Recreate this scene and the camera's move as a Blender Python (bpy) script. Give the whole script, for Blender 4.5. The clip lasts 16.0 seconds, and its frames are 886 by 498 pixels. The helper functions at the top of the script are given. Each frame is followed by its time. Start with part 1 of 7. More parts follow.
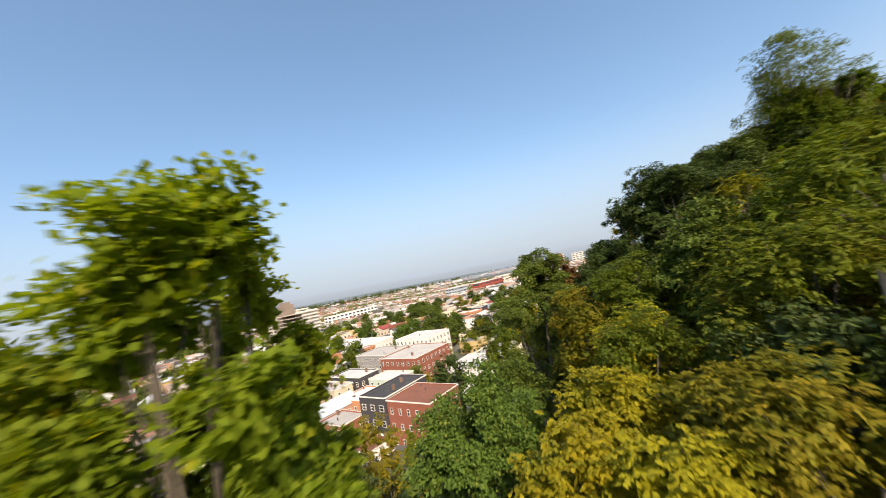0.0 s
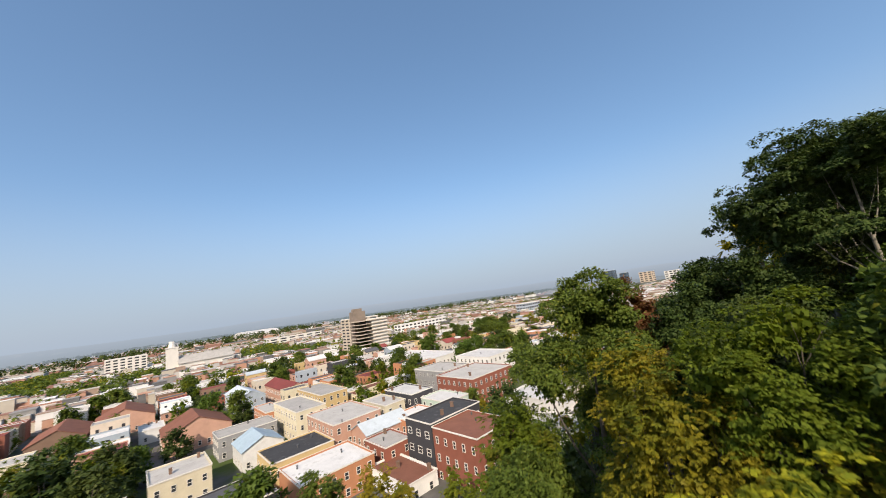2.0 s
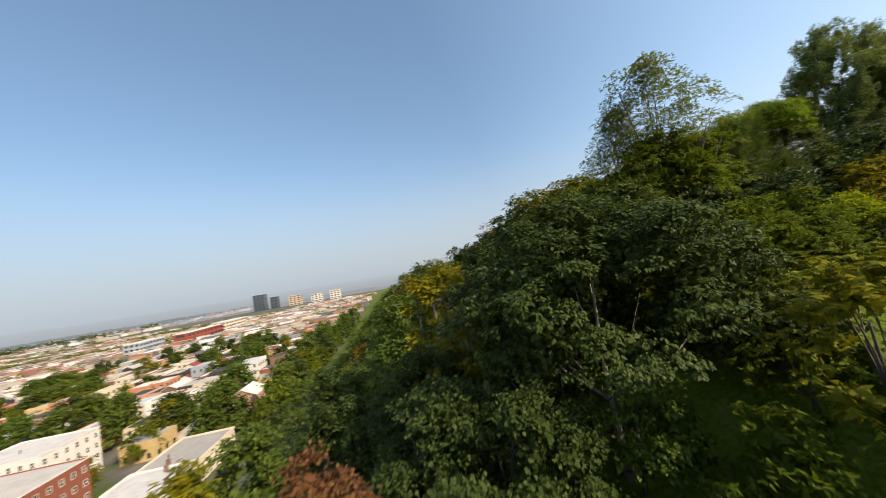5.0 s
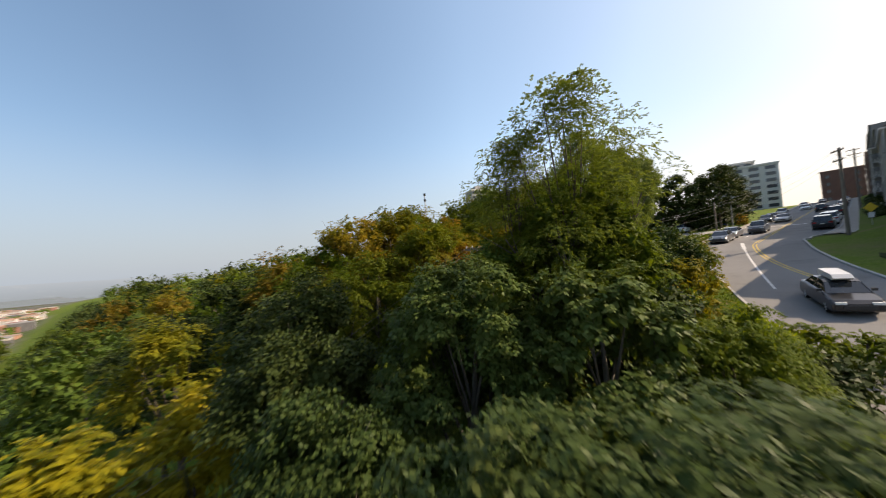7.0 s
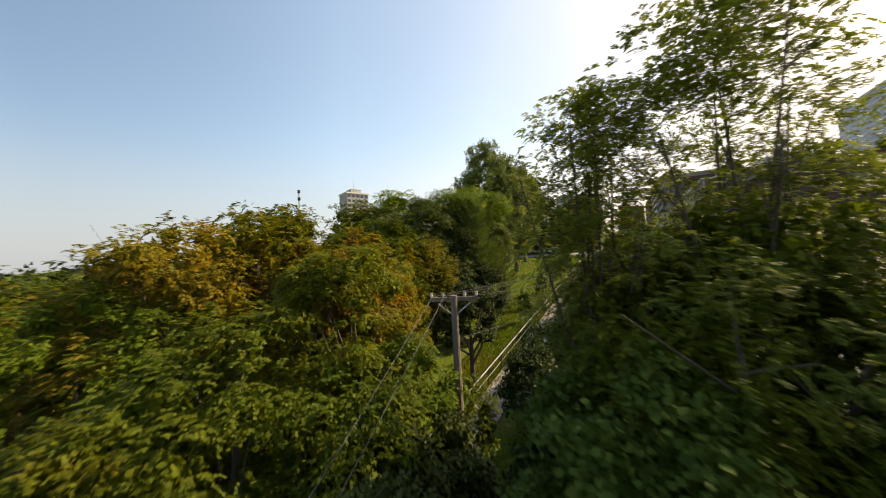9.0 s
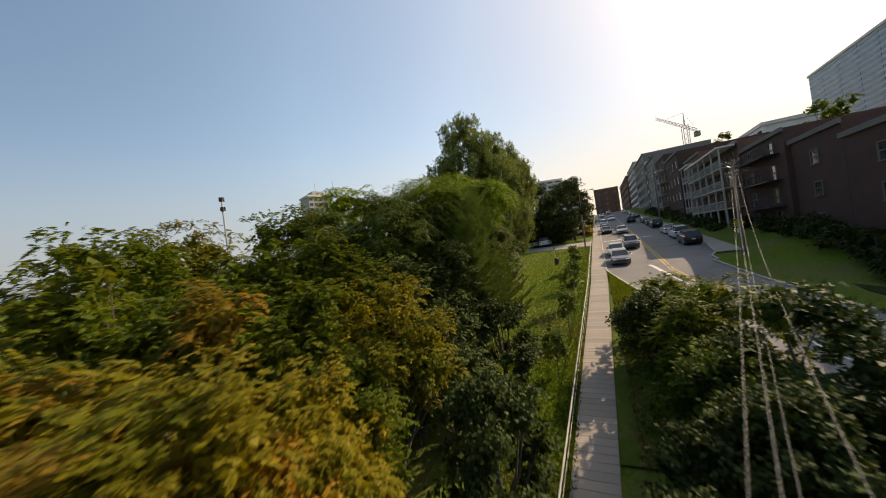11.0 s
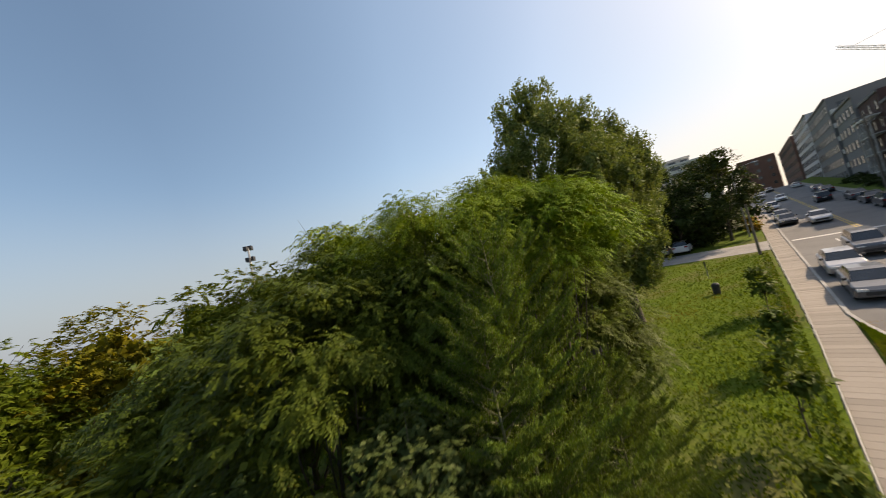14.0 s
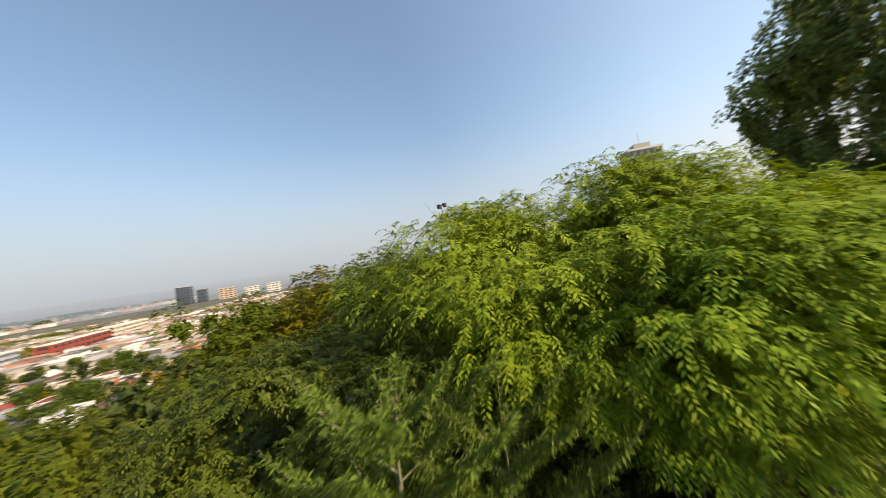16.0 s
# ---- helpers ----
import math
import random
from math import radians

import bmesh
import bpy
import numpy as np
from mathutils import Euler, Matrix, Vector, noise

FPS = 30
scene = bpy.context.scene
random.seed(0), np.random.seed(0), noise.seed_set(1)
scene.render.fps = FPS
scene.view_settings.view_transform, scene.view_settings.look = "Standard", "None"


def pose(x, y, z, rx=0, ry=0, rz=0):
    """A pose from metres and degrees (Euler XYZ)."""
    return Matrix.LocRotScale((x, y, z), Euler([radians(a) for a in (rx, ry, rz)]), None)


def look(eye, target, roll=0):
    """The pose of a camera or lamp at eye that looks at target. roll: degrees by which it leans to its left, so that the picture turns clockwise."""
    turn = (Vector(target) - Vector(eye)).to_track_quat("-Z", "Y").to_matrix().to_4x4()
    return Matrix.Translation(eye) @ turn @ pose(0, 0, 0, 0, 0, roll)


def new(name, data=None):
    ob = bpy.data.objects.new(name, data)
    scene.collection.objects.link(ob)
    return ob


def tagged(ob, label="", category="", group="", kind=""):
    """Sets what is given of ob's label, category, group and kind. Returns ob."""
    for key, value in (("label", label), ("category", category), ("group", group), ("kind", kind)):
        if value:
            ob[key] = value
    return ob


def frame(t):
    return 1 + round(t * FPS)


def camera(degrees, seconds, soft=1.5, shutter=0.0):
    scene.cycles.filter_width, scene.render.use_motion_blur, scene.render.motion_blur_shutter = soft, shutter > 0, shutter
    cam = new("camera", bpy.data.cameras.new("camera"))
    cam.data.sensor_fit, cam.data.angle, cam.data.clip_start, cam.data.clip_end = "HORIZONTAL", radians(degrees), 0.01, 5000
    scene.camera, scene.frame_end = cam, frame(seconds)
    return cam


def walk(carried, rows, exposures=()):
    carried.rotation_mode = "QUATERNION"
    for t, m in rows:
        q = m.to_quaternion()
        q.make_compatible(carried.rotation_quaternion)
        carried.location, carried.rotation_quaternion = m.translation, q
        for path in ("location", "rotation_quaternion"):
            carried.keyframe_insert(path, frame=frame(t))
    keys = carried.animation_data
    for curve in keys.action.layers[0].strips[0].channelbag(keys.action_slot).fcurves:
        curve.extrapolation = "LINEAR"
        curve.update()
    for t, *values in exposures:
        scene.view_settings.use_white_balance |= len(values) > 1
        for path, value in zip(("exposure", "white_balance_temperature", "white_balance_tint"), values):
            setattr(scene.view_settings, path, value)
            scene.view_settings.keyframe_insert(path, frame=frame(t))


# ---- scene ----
cam = camera(106.1, 16.0, soft=0.95, shutter=0.42)
PATH = [
    (0, (24.726, -19.363, -6.621), (22.75, -19.104, -6.457), -10.9),
    (0.5, (22.868, -17.582, -6.606), (20.879, -17.561, -6.397), -10.4),
    (1, (20.889, -16.11, -6.693), (18.911, -16.259, -6.438), -9.3),
    (1.5, (18.967, -15.086, -6.647), (16.998, -15.288, -6.361), -8.4),
    (2, (17.062, -14.415, -6.442), (15.092, -14.574, -6.136), -8.0),
    (2.5, (15.19, -13.889, -6.107), (13.215, -13.876, -5.792), -8.0),
    (3, (13.384, -13.424, -5.624), (11.424, -13.16, -5.323), -8.2),
    (3.5, (11.626, -12.885, -5.056), (9.735, -12.294, -4.783), -8.7),
    (4, (9.97, -12.255, -4.49), (8.225, -11.308, -4.253), -9.1),
    (4.5, (8.066, -11.536, -3.795), (6.55, -10.244, -3.617), -9.1),
    (5, (6.274, -10.254, -3.119), (5.004, -8.714, -2.99), -9.4),
    (5.2, (5.554, -9.624, -2.882), (4.38, -8.009, -2.767), -9.2),
    (7.3, (-0.393, -0.024, 0.291), (-0.34, 1.974, 0.359), -3.5),
    (7.5, (-0.696, 0.878, 0.468), (-0.558, 2.872, 0.538), -3.0),
    (8, (-1.405, 3.137, 0.922), (-1.061, 5.106, 0.986), -2.2),
    (8.5, (-1.937, 5.429, 1.281), (-1.415, 7.359, 1.343), -2.4),
    (9, (-2.418, 7.513, 1.643), (-1.739, 9.393, 1.7), -2.7),
    (9.2, (-2.568, 8.361, 1.736), (-1.83, 10.218, 1.803), -2.6),
    (11.3, (1.856, 18.225, 3.582), (2.65, 20.06, 3.594), -8.4),
    (11.5, (2.279, 19.041, 3.655), (3.062, 20.881, 3.678), -8.9),
    (12, (3.359, 20.89, 3.896), (4.095, 22.749, 3.948), -10.1),
    (12.5, (4.532, 22.606, 4.156), (5.193, 24.491, 4.252), -11.3),
    (13, (5.714, 24.08, 4.592), (6.27, 25.997, 4.724), -12.4),
    (13.5, (7.045, 25.397, 5.058), (7.463, 27.346, 5.218), -12.7),
    (14, (8.257, 26.466, 5.621), (8.498, 28.444, 5.788), -12.5),
    (14.5, (9.4, 27.421, 6.085), (9.385, 29.415, 6.247), -11.6),
    (15, (10.365, 28.349, 6.553), (10.024, 30.315, 6.685), -10.1),
    (15.5, (11.133, 29.272, 7.03), (10.432, 31.143, 7.107), -7.9),
    (16, (11.528, 30.53, 7.32), (10.463, 32.223, 7.353), -8.1),
]
walk(cam, [(t, look(eye, target, roll)) for t, eye, target, roll in PATH],
     exposures=[(0, 0.6, 7900, 16), (1.0, 0.3, 7500, 15), (2.5, 0.24, 7300, 15), (5, 0.38, 8100, 15), (7.5, 0.38, 8500, 17), (9, 0.5, 9500, 17), (12, -0.05, 8900, 17), (14.5, 0.27, 8800, 17), (16, 0.45, 8800, 17)])

import bmesh
from functools import lru_cache

# ---------- world and sun ----------
SUN_BEARING, SUN_HEIGHT = 87.0, 36.0     # clockwise from +y, and above the horizon, degrees
world = bpy.data.worlds.new("daylight")
scene.world = world
world.use_nodes = True
wn = world.node_tree.nodes
sky = wn.new("ShaderNodeTexSky")
sky.sky_type, sky.sun_disc = 'NISHITA', False
sky.sun_elevation, sky.sun_rotation = radians(SUN_HEIGHT), radians(SUN_BEARING)
sky.altitude, sky.air_density, sky.dust_density, sky.ozone_density = 1000, 1.0, 4.5, 2.6
wn["Background"].inputs["Strength"].default_value = 0.15
soft_sky = wn.new("ShaderNodeGamma")
soft_sky.inputs["Gamma"].default_value = 0.73
haze = wn.new("ShaderNodeMix")
haze.data_type, haze.blend_type = 'RGBA', 'MULTIPLY'
haze.inputs[0].default_value, haze.inputs[7].default_value = 1.0, (0.865, 0.985, 1.1, 1)
world.node_tree.links.new(sky.outputs[0], haze.inputs[6])
world.node_tree.links.new(haze.outputs[2], soft_sky.inputs["Color"])
clear_sky = wn.new("ShaderNodeHueSaturation")
clear_sky.inputs["Hue"].default_value, clear_sky.inputs["Saturation"].default_value = 0.499, 1.2
clear_sky.inputs["Value"].default_value = 2.7
world.node_tree.links.new(soft_sky.outputs[0], clear_sky.inputs["Color"])
# the hazy air scatters more light, and warmer, on the sun's side of the sky
wl = world.node_tree.links
way = wn.new("ShaderNodeTexCoord")
sunward = wn.new("ShaderNodeVectorMath")
sunward.operation = 'DOT_PRODUCT'
sunward.inputs[1].default_value = (math.sin(radians(SUN_BEARING)), math.cos(radians(SUN_BEARING)), 0.0)
wl.new(way.outputs["Generated"], sunward.inputs[0])
half = wn.new("ShaderNodeMapRange")
half.inputs[1].default_value, half.inputs[2].default_value = -1.0, 1.0
wl.new(sunward.outputs["Value"], half.inputs[0])
side_glow = wn.new("ShaderNodeValToRGB")
while len(side_glow.color_ramp.elements) < 5:
    side_glow.color_ramp.elements.new(0.5)
for stop, (place, tone) in zip(side_glow.color_ramp.elements, ((0.05, (0.63, 0.622, 0.605)), (0.28, (0.625, 0.62, 0.61)), (0.55, (0.92, 0.88, 0.82)), (0.74, (0.92, 0.875, 0.815)), (1.0, (0.56, 0.535, 0.505)))):
    stop.position, stop.color = place, (*tone, 1)
wl.new(half.outputs[0], side_glow.inputs["Fac"])
scatter = wn.new("ShaderNodeMix")
scatter.data_type, scatter.blend_type = 'RGBA', 'MULTIPLY'
scatter.inputs[0].default_value = 1.0
wl.new(clear_sky.outputs[0], scatter.inputs[6])
wl.new(side_glow.outputs[0], scatter.inputs[7])
wl.new(scatter.outputs[2], wn["Background"].inputs["Color"])
sun = new("sun", bpy.data.lights.new("sun", 'SUN'))
sun.data.energy, sun.data.angle, sun.data.color = 5.0, radians(0.6), (1.0, 0.93, 0.82)
az = radians(SUN_BEARING)
toward = Vector((math.sin(az) * math.cos(radians(SUN_HEIGHT)), math.cos(az) * math.cos(radians(SUN_HEIGHT)), math.sin(radians(SUN_HEIGHT))))
sun.matrix_world = look(toward * 50, (0, 0, 0))

# ---------- frames of reference ----------
RD = Vector((0.7549, 0.6559))            # uphill along the street
RN = Vector((0.6559, -0.7549))           # to the right of it
CITY = 48.0                              # turn of the town's grid
CU = Vector((math.cos(radians(CITY)), math.sin(radians(CITY))))
CV = Vector((-CU.y, CU.x))
CITY_Z = -46.0


def road_xy(s, n):
    return 20 + s * RD.x + n * RN.x, 35 + s * RD.y + n * RN.y


def road_sn(x, y):
    return (x - 20) * RD.x + (y - 35) * RD.y, (x - 20) * RN.x + (y - 35) * RN.y


def clamp(v, a, b):
    return max(a, min(b, v))


def grade(s):
    return 0.0853 if s > 12 else 0.14


def slope(s):
    return -1.85 + 0.0853 * min(s, 150.0) if s > 12 else -0.826 - 0.14 * (12 - s)


def walk_n(s):
    """How far the pavement strays from its straight upper run."""
    return -0.024 * max(0.0, 8 - s)


def ground_sn(s, n):
    """Height of the ground: the street's slope, the fall to the town, the rise behind the houses."""
    dip = min(0.12 * max(n - 10, 0), 6.0)
    edge = -31 + 0.12 * clamp(n - 8, 0, 60) + 0.17 * min(n + 15, 0)
    if s < edge:
        top = slope(edge) - dip - clamp((n - 14) * 0.3, 0, 5) * clamp((-25.5 - edge) / 6.0, 0, 1)
        return top - (top - CITY_Z) * (1 - math.exp(-((edge - s) / 28.0) ** 1.4))
    z = slope(s) - dip * clamp((-5 - s) / 15.0, 0, 1)
    z -= clamp((n - 14) * 0.3, 0, 5) * clamp((-25.5 - s) / 6.0, 0, 1)
    up = clamp((s - 2) / 10.0, 0, 1)
    z += up * (clamp((n - 15.2) * 0.5, 0, 1.2) + clamp((n - 36) * 0.55, 0, 15))
    return z


def ground_at(x, y):
    return ground_sn(*road_sn(x, y))


# ---------- mesh helpers ----------
class Build:
    """Collects faces for one mesh."""

    def __init__(self):
        self.v, self.f, self.m = [], [], []

    def face(self, pts, m=0):
        i = len(self.v)
        self.v += [tuple(p) for p in pts]
        self.f.append(tuple(range(i, i + len(pts))))
        self.m.append(m)

    def box(self, x0, y0, z0, x1, y1, z1, m=0, skip=""):
        i = len(self.v)
        self.v += [(x0, y0, z0), (x1, y0, z0), (x1, y1, z0), (x0, y1, z0), (x0, y0, z1), (x1, y0, z1), (x1, y1, z1), (x0, y1, z1)]
        for key, f in (("b", (3, 2, 1, 0)), ("t", (4, 5, 6, 7)), ("s", (0, 1, 5, 4)), ("e", (1, 2, 6, 5)), ("n", (2, 3, 7, 6)), ("w", (3, 0, 4, 7))):
            if key not in skip:
                self.f.append(tuple(i + k for k in f))
                self.m.append(m)

    def shell(self, a, c, z0, z1, thick, inner):
        """Walls of a flat-roofed house with a parapet round the roof, in one piece."""
        i = len(self.v)
        for x, y, z in ((a, c, z0), (a, c, z1), (a - thick, c - thick, z1), (a - thick, c - thick, inner)):
            self.v += [(-x, -y, z), (x, -y, z), (x, y, z), (-x, y, z)]
        for r in range(3):
            for k in range(4):
                o, w = i + 4 * r, (k + 1) % 4
                self.f.append((o + k, o + w, o + 4 + w, o + 4 + k))
                self.m.append(0)

    def tube(self, p0, p1, r0, r1, seg=6, m=0, caps=True):
        p0, p1 = Vector(p0), Vector(p1)
        d = (p1 - p0)
        if d.length < 1e-6:
            return
        q = d.to_track_quat("Z", "Y")
        i = len(self.v)
        for p, r in ((p0, r0), (p1, r1)):
            for k in range(seg):
                a = 2 * math.pi * k / seg
                self.v.append(tuple(p + q @ Vector((r * math.cos(a), r * math.sin(a), 0))))
        for k in range(seg):
            self.f.append((i + k, i + (k + 1) % seg, i + seg + (k + 1) % seg, i + seg + k))
            self.m.append(m)
        if caps:
            self.f.append(tuple(i + k for k in reversed(range(seg))))
            self.f.append(tuple(i + seg + k for k in range(seg)))
            self.m += [m, m]

    def path(self, pts, radii, seg=6, m=0):
        i, last = len(self.v), len(pts) - 1
        for k, (p, r) in enumerate(zip(pts, radii)):
            d = Vector(pts[min(k + 1, last)]) - Vector(pts[max(k - 1, 0)])
            q = d.to_track_quat("Z", "Y") if k == 0 else d.to_track_quat("Z", "Y") if abs(d.normalized().z) < 0.9 else q
            for j in range(seg):
                a = 2 * math.pi * j / seg
                self.v.append(tuple(Vector(p) + q @ Vector((r * math.cos(a), r * math.sin(a), 0))))
        for k in range(last):
            for j in range(seg):
                o, w = i + k * seg, (j + 1) % seg
                self.f.append((o + j, o + w, o + seg + w, o + seg + j))
                self.m.append(m)

    def prism(self, outline, y0, y1, m=0):
        """An outline in x and z, drawn out from y0 to y1."""
        i, k = len(self.v), len(outline)
        self.v += [(x, y0, z) for x, z in outline] + [(x, y1, z) for x, z in outline]
        self.f.append(tuple(range(i, i + k)))
        self.f.append(tuple(range(i + 2 * k - 1, i + k - 1, -1)))
        self.m += [m, m]
        for a in range(k):
            b = (a + 1) % k
            self.f.append((i + b, i + a, i + k + a, i + k + b))
            self.m.append(m)

    def mesh(self, name, mats, smooth=False):
        me = bpy.data.meshes.new(name)
        me.from_pydata(self.v, [], self.f)
        for x in mats if isinstance(mats, (list, tuple)) else [mats]:
            me.materials.append(x)
        me.polygons.foreach_set("material_index", self.m)
        if smooth:
            me.polygons.foreach_set("use_smooth", [True] * len(self.f))
        me.update()
        return me


def under(name, me, parent, label="", m=None):
    """A mesh object as a part of a thing."""
    ob = new(name, me)
    ob.parent = parent
    if m is not None:
        ob.matrix_basis = m
    return tagged(ob, label) if label else ob


def part(name, b, material, parent, label="", smooth=False):
    return under(name, b.mesh(name, material, smooth), parent, label)


def thing(name, m, label, category, group="", kind=""):
    ob = new(name)
    ob.empty_display_size = 0.2
    ob.matrix_basis = m
    return tagged(ob, label, category, group, kind)


def quads(name, pts, material):
    """A mesh of loose faces from an array N x corners x 3."""
    n, k = pts.shape[:2]
    me = bpy.data.meshes.new(name)
    me.vertices.add(k * n)
    me.vertices.foreach_set("co", np.ascontiguousarray(pts, dtype=np.float32).ravel())
    me.loops.add(k * n)
    me.loops.foreach_set("vertex_index", np.arange(k * n, dtype=np.int32))
    me.polygons.add(n)
    me.polygons.foreach_set("loop_start", np.arange(0, k * n, k, dtype=np.int32))
    for x in material if isinstance(material, (list, tuple)) else [material]:
        me.materials.append(x)
    me.update(calc_edges=True)
    return me


# ---------- materials ----------
def nodes(name):
    m = bpy.data.materials.new(name)
    m.use_nodes = True
    t = m.node_tree
    return m, t.nodes, t.links, t.nodes["Principled BSDF"]


def ramp(nt, lk, fac, stops, ease="LINEAR"):
    r = nt.new("ShaderNodeValToRGB")
    r.color_ramp.interpolation = ease
    while len(r.color_ramp.elements) < len(stops):
        r.color_ramp.elements.new(0.5)
    for e, (p, c) in zip(r.color_ramp.elements, stops):
        e.position, e.color = p, (*c, 1)
    lk.new(fac, r.inputs["Fac"])
    return r.outputs["Color"]


def mixer(nt, lk, fac, a, b, kind="MIX"):
    x = nt.new("ShaderNodeMix")
    x.data_type, x.blend_type = 'RGBA', kind
    for sock, v in ((x.inputs[0], fac), (x.inputs[6], a), (x.inputs[7], b)):
        if isinstance(v, (int, float)):
            sock.default_value = v
        elif isinstance(v, tuple):
            sock.default_value = (*v, 1)
        else:
            lk.new(v, sock)
    return x.outputs[2]


def noise_of(nt, lk, scale, detail=4, where="Object", rough=0.6, stretch=None):
    c = nt.new("ShaderNodeTexCoord")
    x = nt.new("ShaderNodeTexNoise")
    x.inputs["Scale"].default_value, x.inputs["Detail"].default_value, x.inputs["Roughness"].default_value = scale, detail, rough
    src = c.outputs[where]
    if stretch:
        mp = nt.new("ShaderNodeMapping")
        mp.inputs["Scale"].default_value = stretch
        lk.new(src, mp.inputs["Vector"])
        src = mp.outputs[0]
    lk.new(src, x.inputs["Vector"])
    return x.outputs["Fac"]


def surface(name, col, rough=0.8, metal=0.0, coarse=0.4, fine=9.0, spread=0.35, bump=0.15, vary=0.0, stain=None, spec=0.25, stretch=None, coat=0.0):
    """A plain surface with stains at two scales and fine relief; vary: how far single objects differ."""
    m, nt, lk, p = nodes(name)
    dark, light = tuple(c * (1 - spread) for c in col), tuple(min(1, c * (1 + spread * 0.6)) for c in col)
    big = noise_of(nt, lk, coarse, 5, stretch=stretch)
    c = ramp(nt, lk, big, [(0.3, dark), (0.52, col), (0.75, light)])
    small = noise_of(nt, lk, fine, 3, stretch=stretch)
    c = mixer(nt, lk, 0.35, c, ramp(nt, lk, small, [(0.25, dark), (0.7, light)]))
    if stain:
        s = noise_of(nt, lk, coarse * 2.3, 6)
        c = mixer(nt, lk, ramp(nt, lk, s, [(0.56, (0, 0, 0)), (0.68, (0.75, 0.75, 0.75))]), c, stain)
    if vary:
        o = nt.new("ShaderNodeObjectInfo")
        h = nt.new("ShaderNodeHueSaturation")
        v = ramp(nt, lk, o.outputs["Random"], [(0, (1 - vary,) * 3), (1, (1 + vary,) * 3)])
        lk.new(v, h.inputs["Value"])
        lk.new(c, h.inputs["Color"])
        c = h.outputs["Color"]
    lk.new(c, p.inputs["Base Color"])
    p.inputs["Roughness"].default_value, p.inputs["Metallic"].default_value = rough, metal
    p.inputs["Specular IOR Level"].default_value = spec
    p.inputs["Coat Weight"].default_value = coat
    if bump:
        b = nt.new("ShaderNodeBump")
        b.inputs["Strength"].default_value, b.inputs["Distance"].default_value = bump, 0.03
        lk.new(small, b.inputs["Height"])
        lk.new(b.outputs[0], p.inputs["Normal"])
    return m


def foliage(name, stops, patch=None, amount=0.5, glow=0.28, scale=0.5, rough=0.55, gloss=0.09):
    """Leaves: each one its own tone, patches of a second colour, and light that shines through."""
    m, nt, lk, p = nodes(name)
    g = nt.new("ShaderNodeNewGeometry")
    gain = {"maple_leaves": 0.98, "red_leaves": 1.0, "lime_leaves": 1.1, "dark_leaves": 0.95, "chestnut_leaves": 0.78, "lit_chestnut_leaves": 1.12, "poplar_leaves": 1.3, "thin_leaves": 1.65, "needles": 1.45, "gold_leaves": 1.08, "locust_leaves": 1.5, "shaded_walnut_leaves": 1.0, "olive_leaves": 0.98, "rust_leaves": 1.35, "bright_leaves": 1.0}.get(name, 1.15)
    stops = [(q, tuple(v * gain for v in s)) for q, s in stops]
    rest = [s[1] for s in stops if s[0] < 0.96] or [stops[0][1]]
    mean = tuple(sum(s[k] for s in rest) / len(rest) for k in range(3))
    c = ramp(nt, lk, g.outputs["Random Per Island"], [(q, tuple(0.55 * m_ + 0.45 * v for m_, v in zip(mean, s))) for q, s in stops])
    if patch:
        s = noise_of(nt, lk, scale, 3)
        c = mixer(nt, lk, ramp(nt, lk, s, [(0.62 - 0.25 * amount, (0, 0, 0)), (0.80 - 0.25 * amount, (0.85,) * 3)]), c, patch)
    o = nt.new("ShaderNodeObjectInfo")
    h = nt.new("ShaderNodeHueSaturation")
    lk.new(ramp(nt, lk, o.outputs["Random"], [(0, (0.485,) * 3), (1, (0.515,) * 3)]), h.inputs["Hue"])
    lk.new(ramp(nt, lk, o.outputs["Random"], [(0, (1.12,) * 3), (0.5, (0.82,) * 3), (1, (1.05,) * 3)]), h.inputs["Value"])
    lk.new(c, h.inputs["Color"])
    c = h.outputs["Color"]
    lk.new(c, p.inputs["Base Color"])
    p.inputs["Roughness"].default_value, p.inputs["Specular IOR Level"].default_value = rough, gloss
    t = nt.new("ShaderNodeBsdfTranslucent")
    lk.new(mixer(nt, lk, 1.0, c, (1.25, 1.15, 0.5), "MULTIPLY"), t.inputs["Color"])
    x = nt.new("ShaderNodeMixShader")
    x.inputs[0].default_value = glow
    lk.new(p.outputs[0], x.inputs[1])
    lk.new(t.outputs[0], x.inputs[2])
    lk.new(x.outputs[0], nt["Material Output"].inputs["Surface"])
    return m


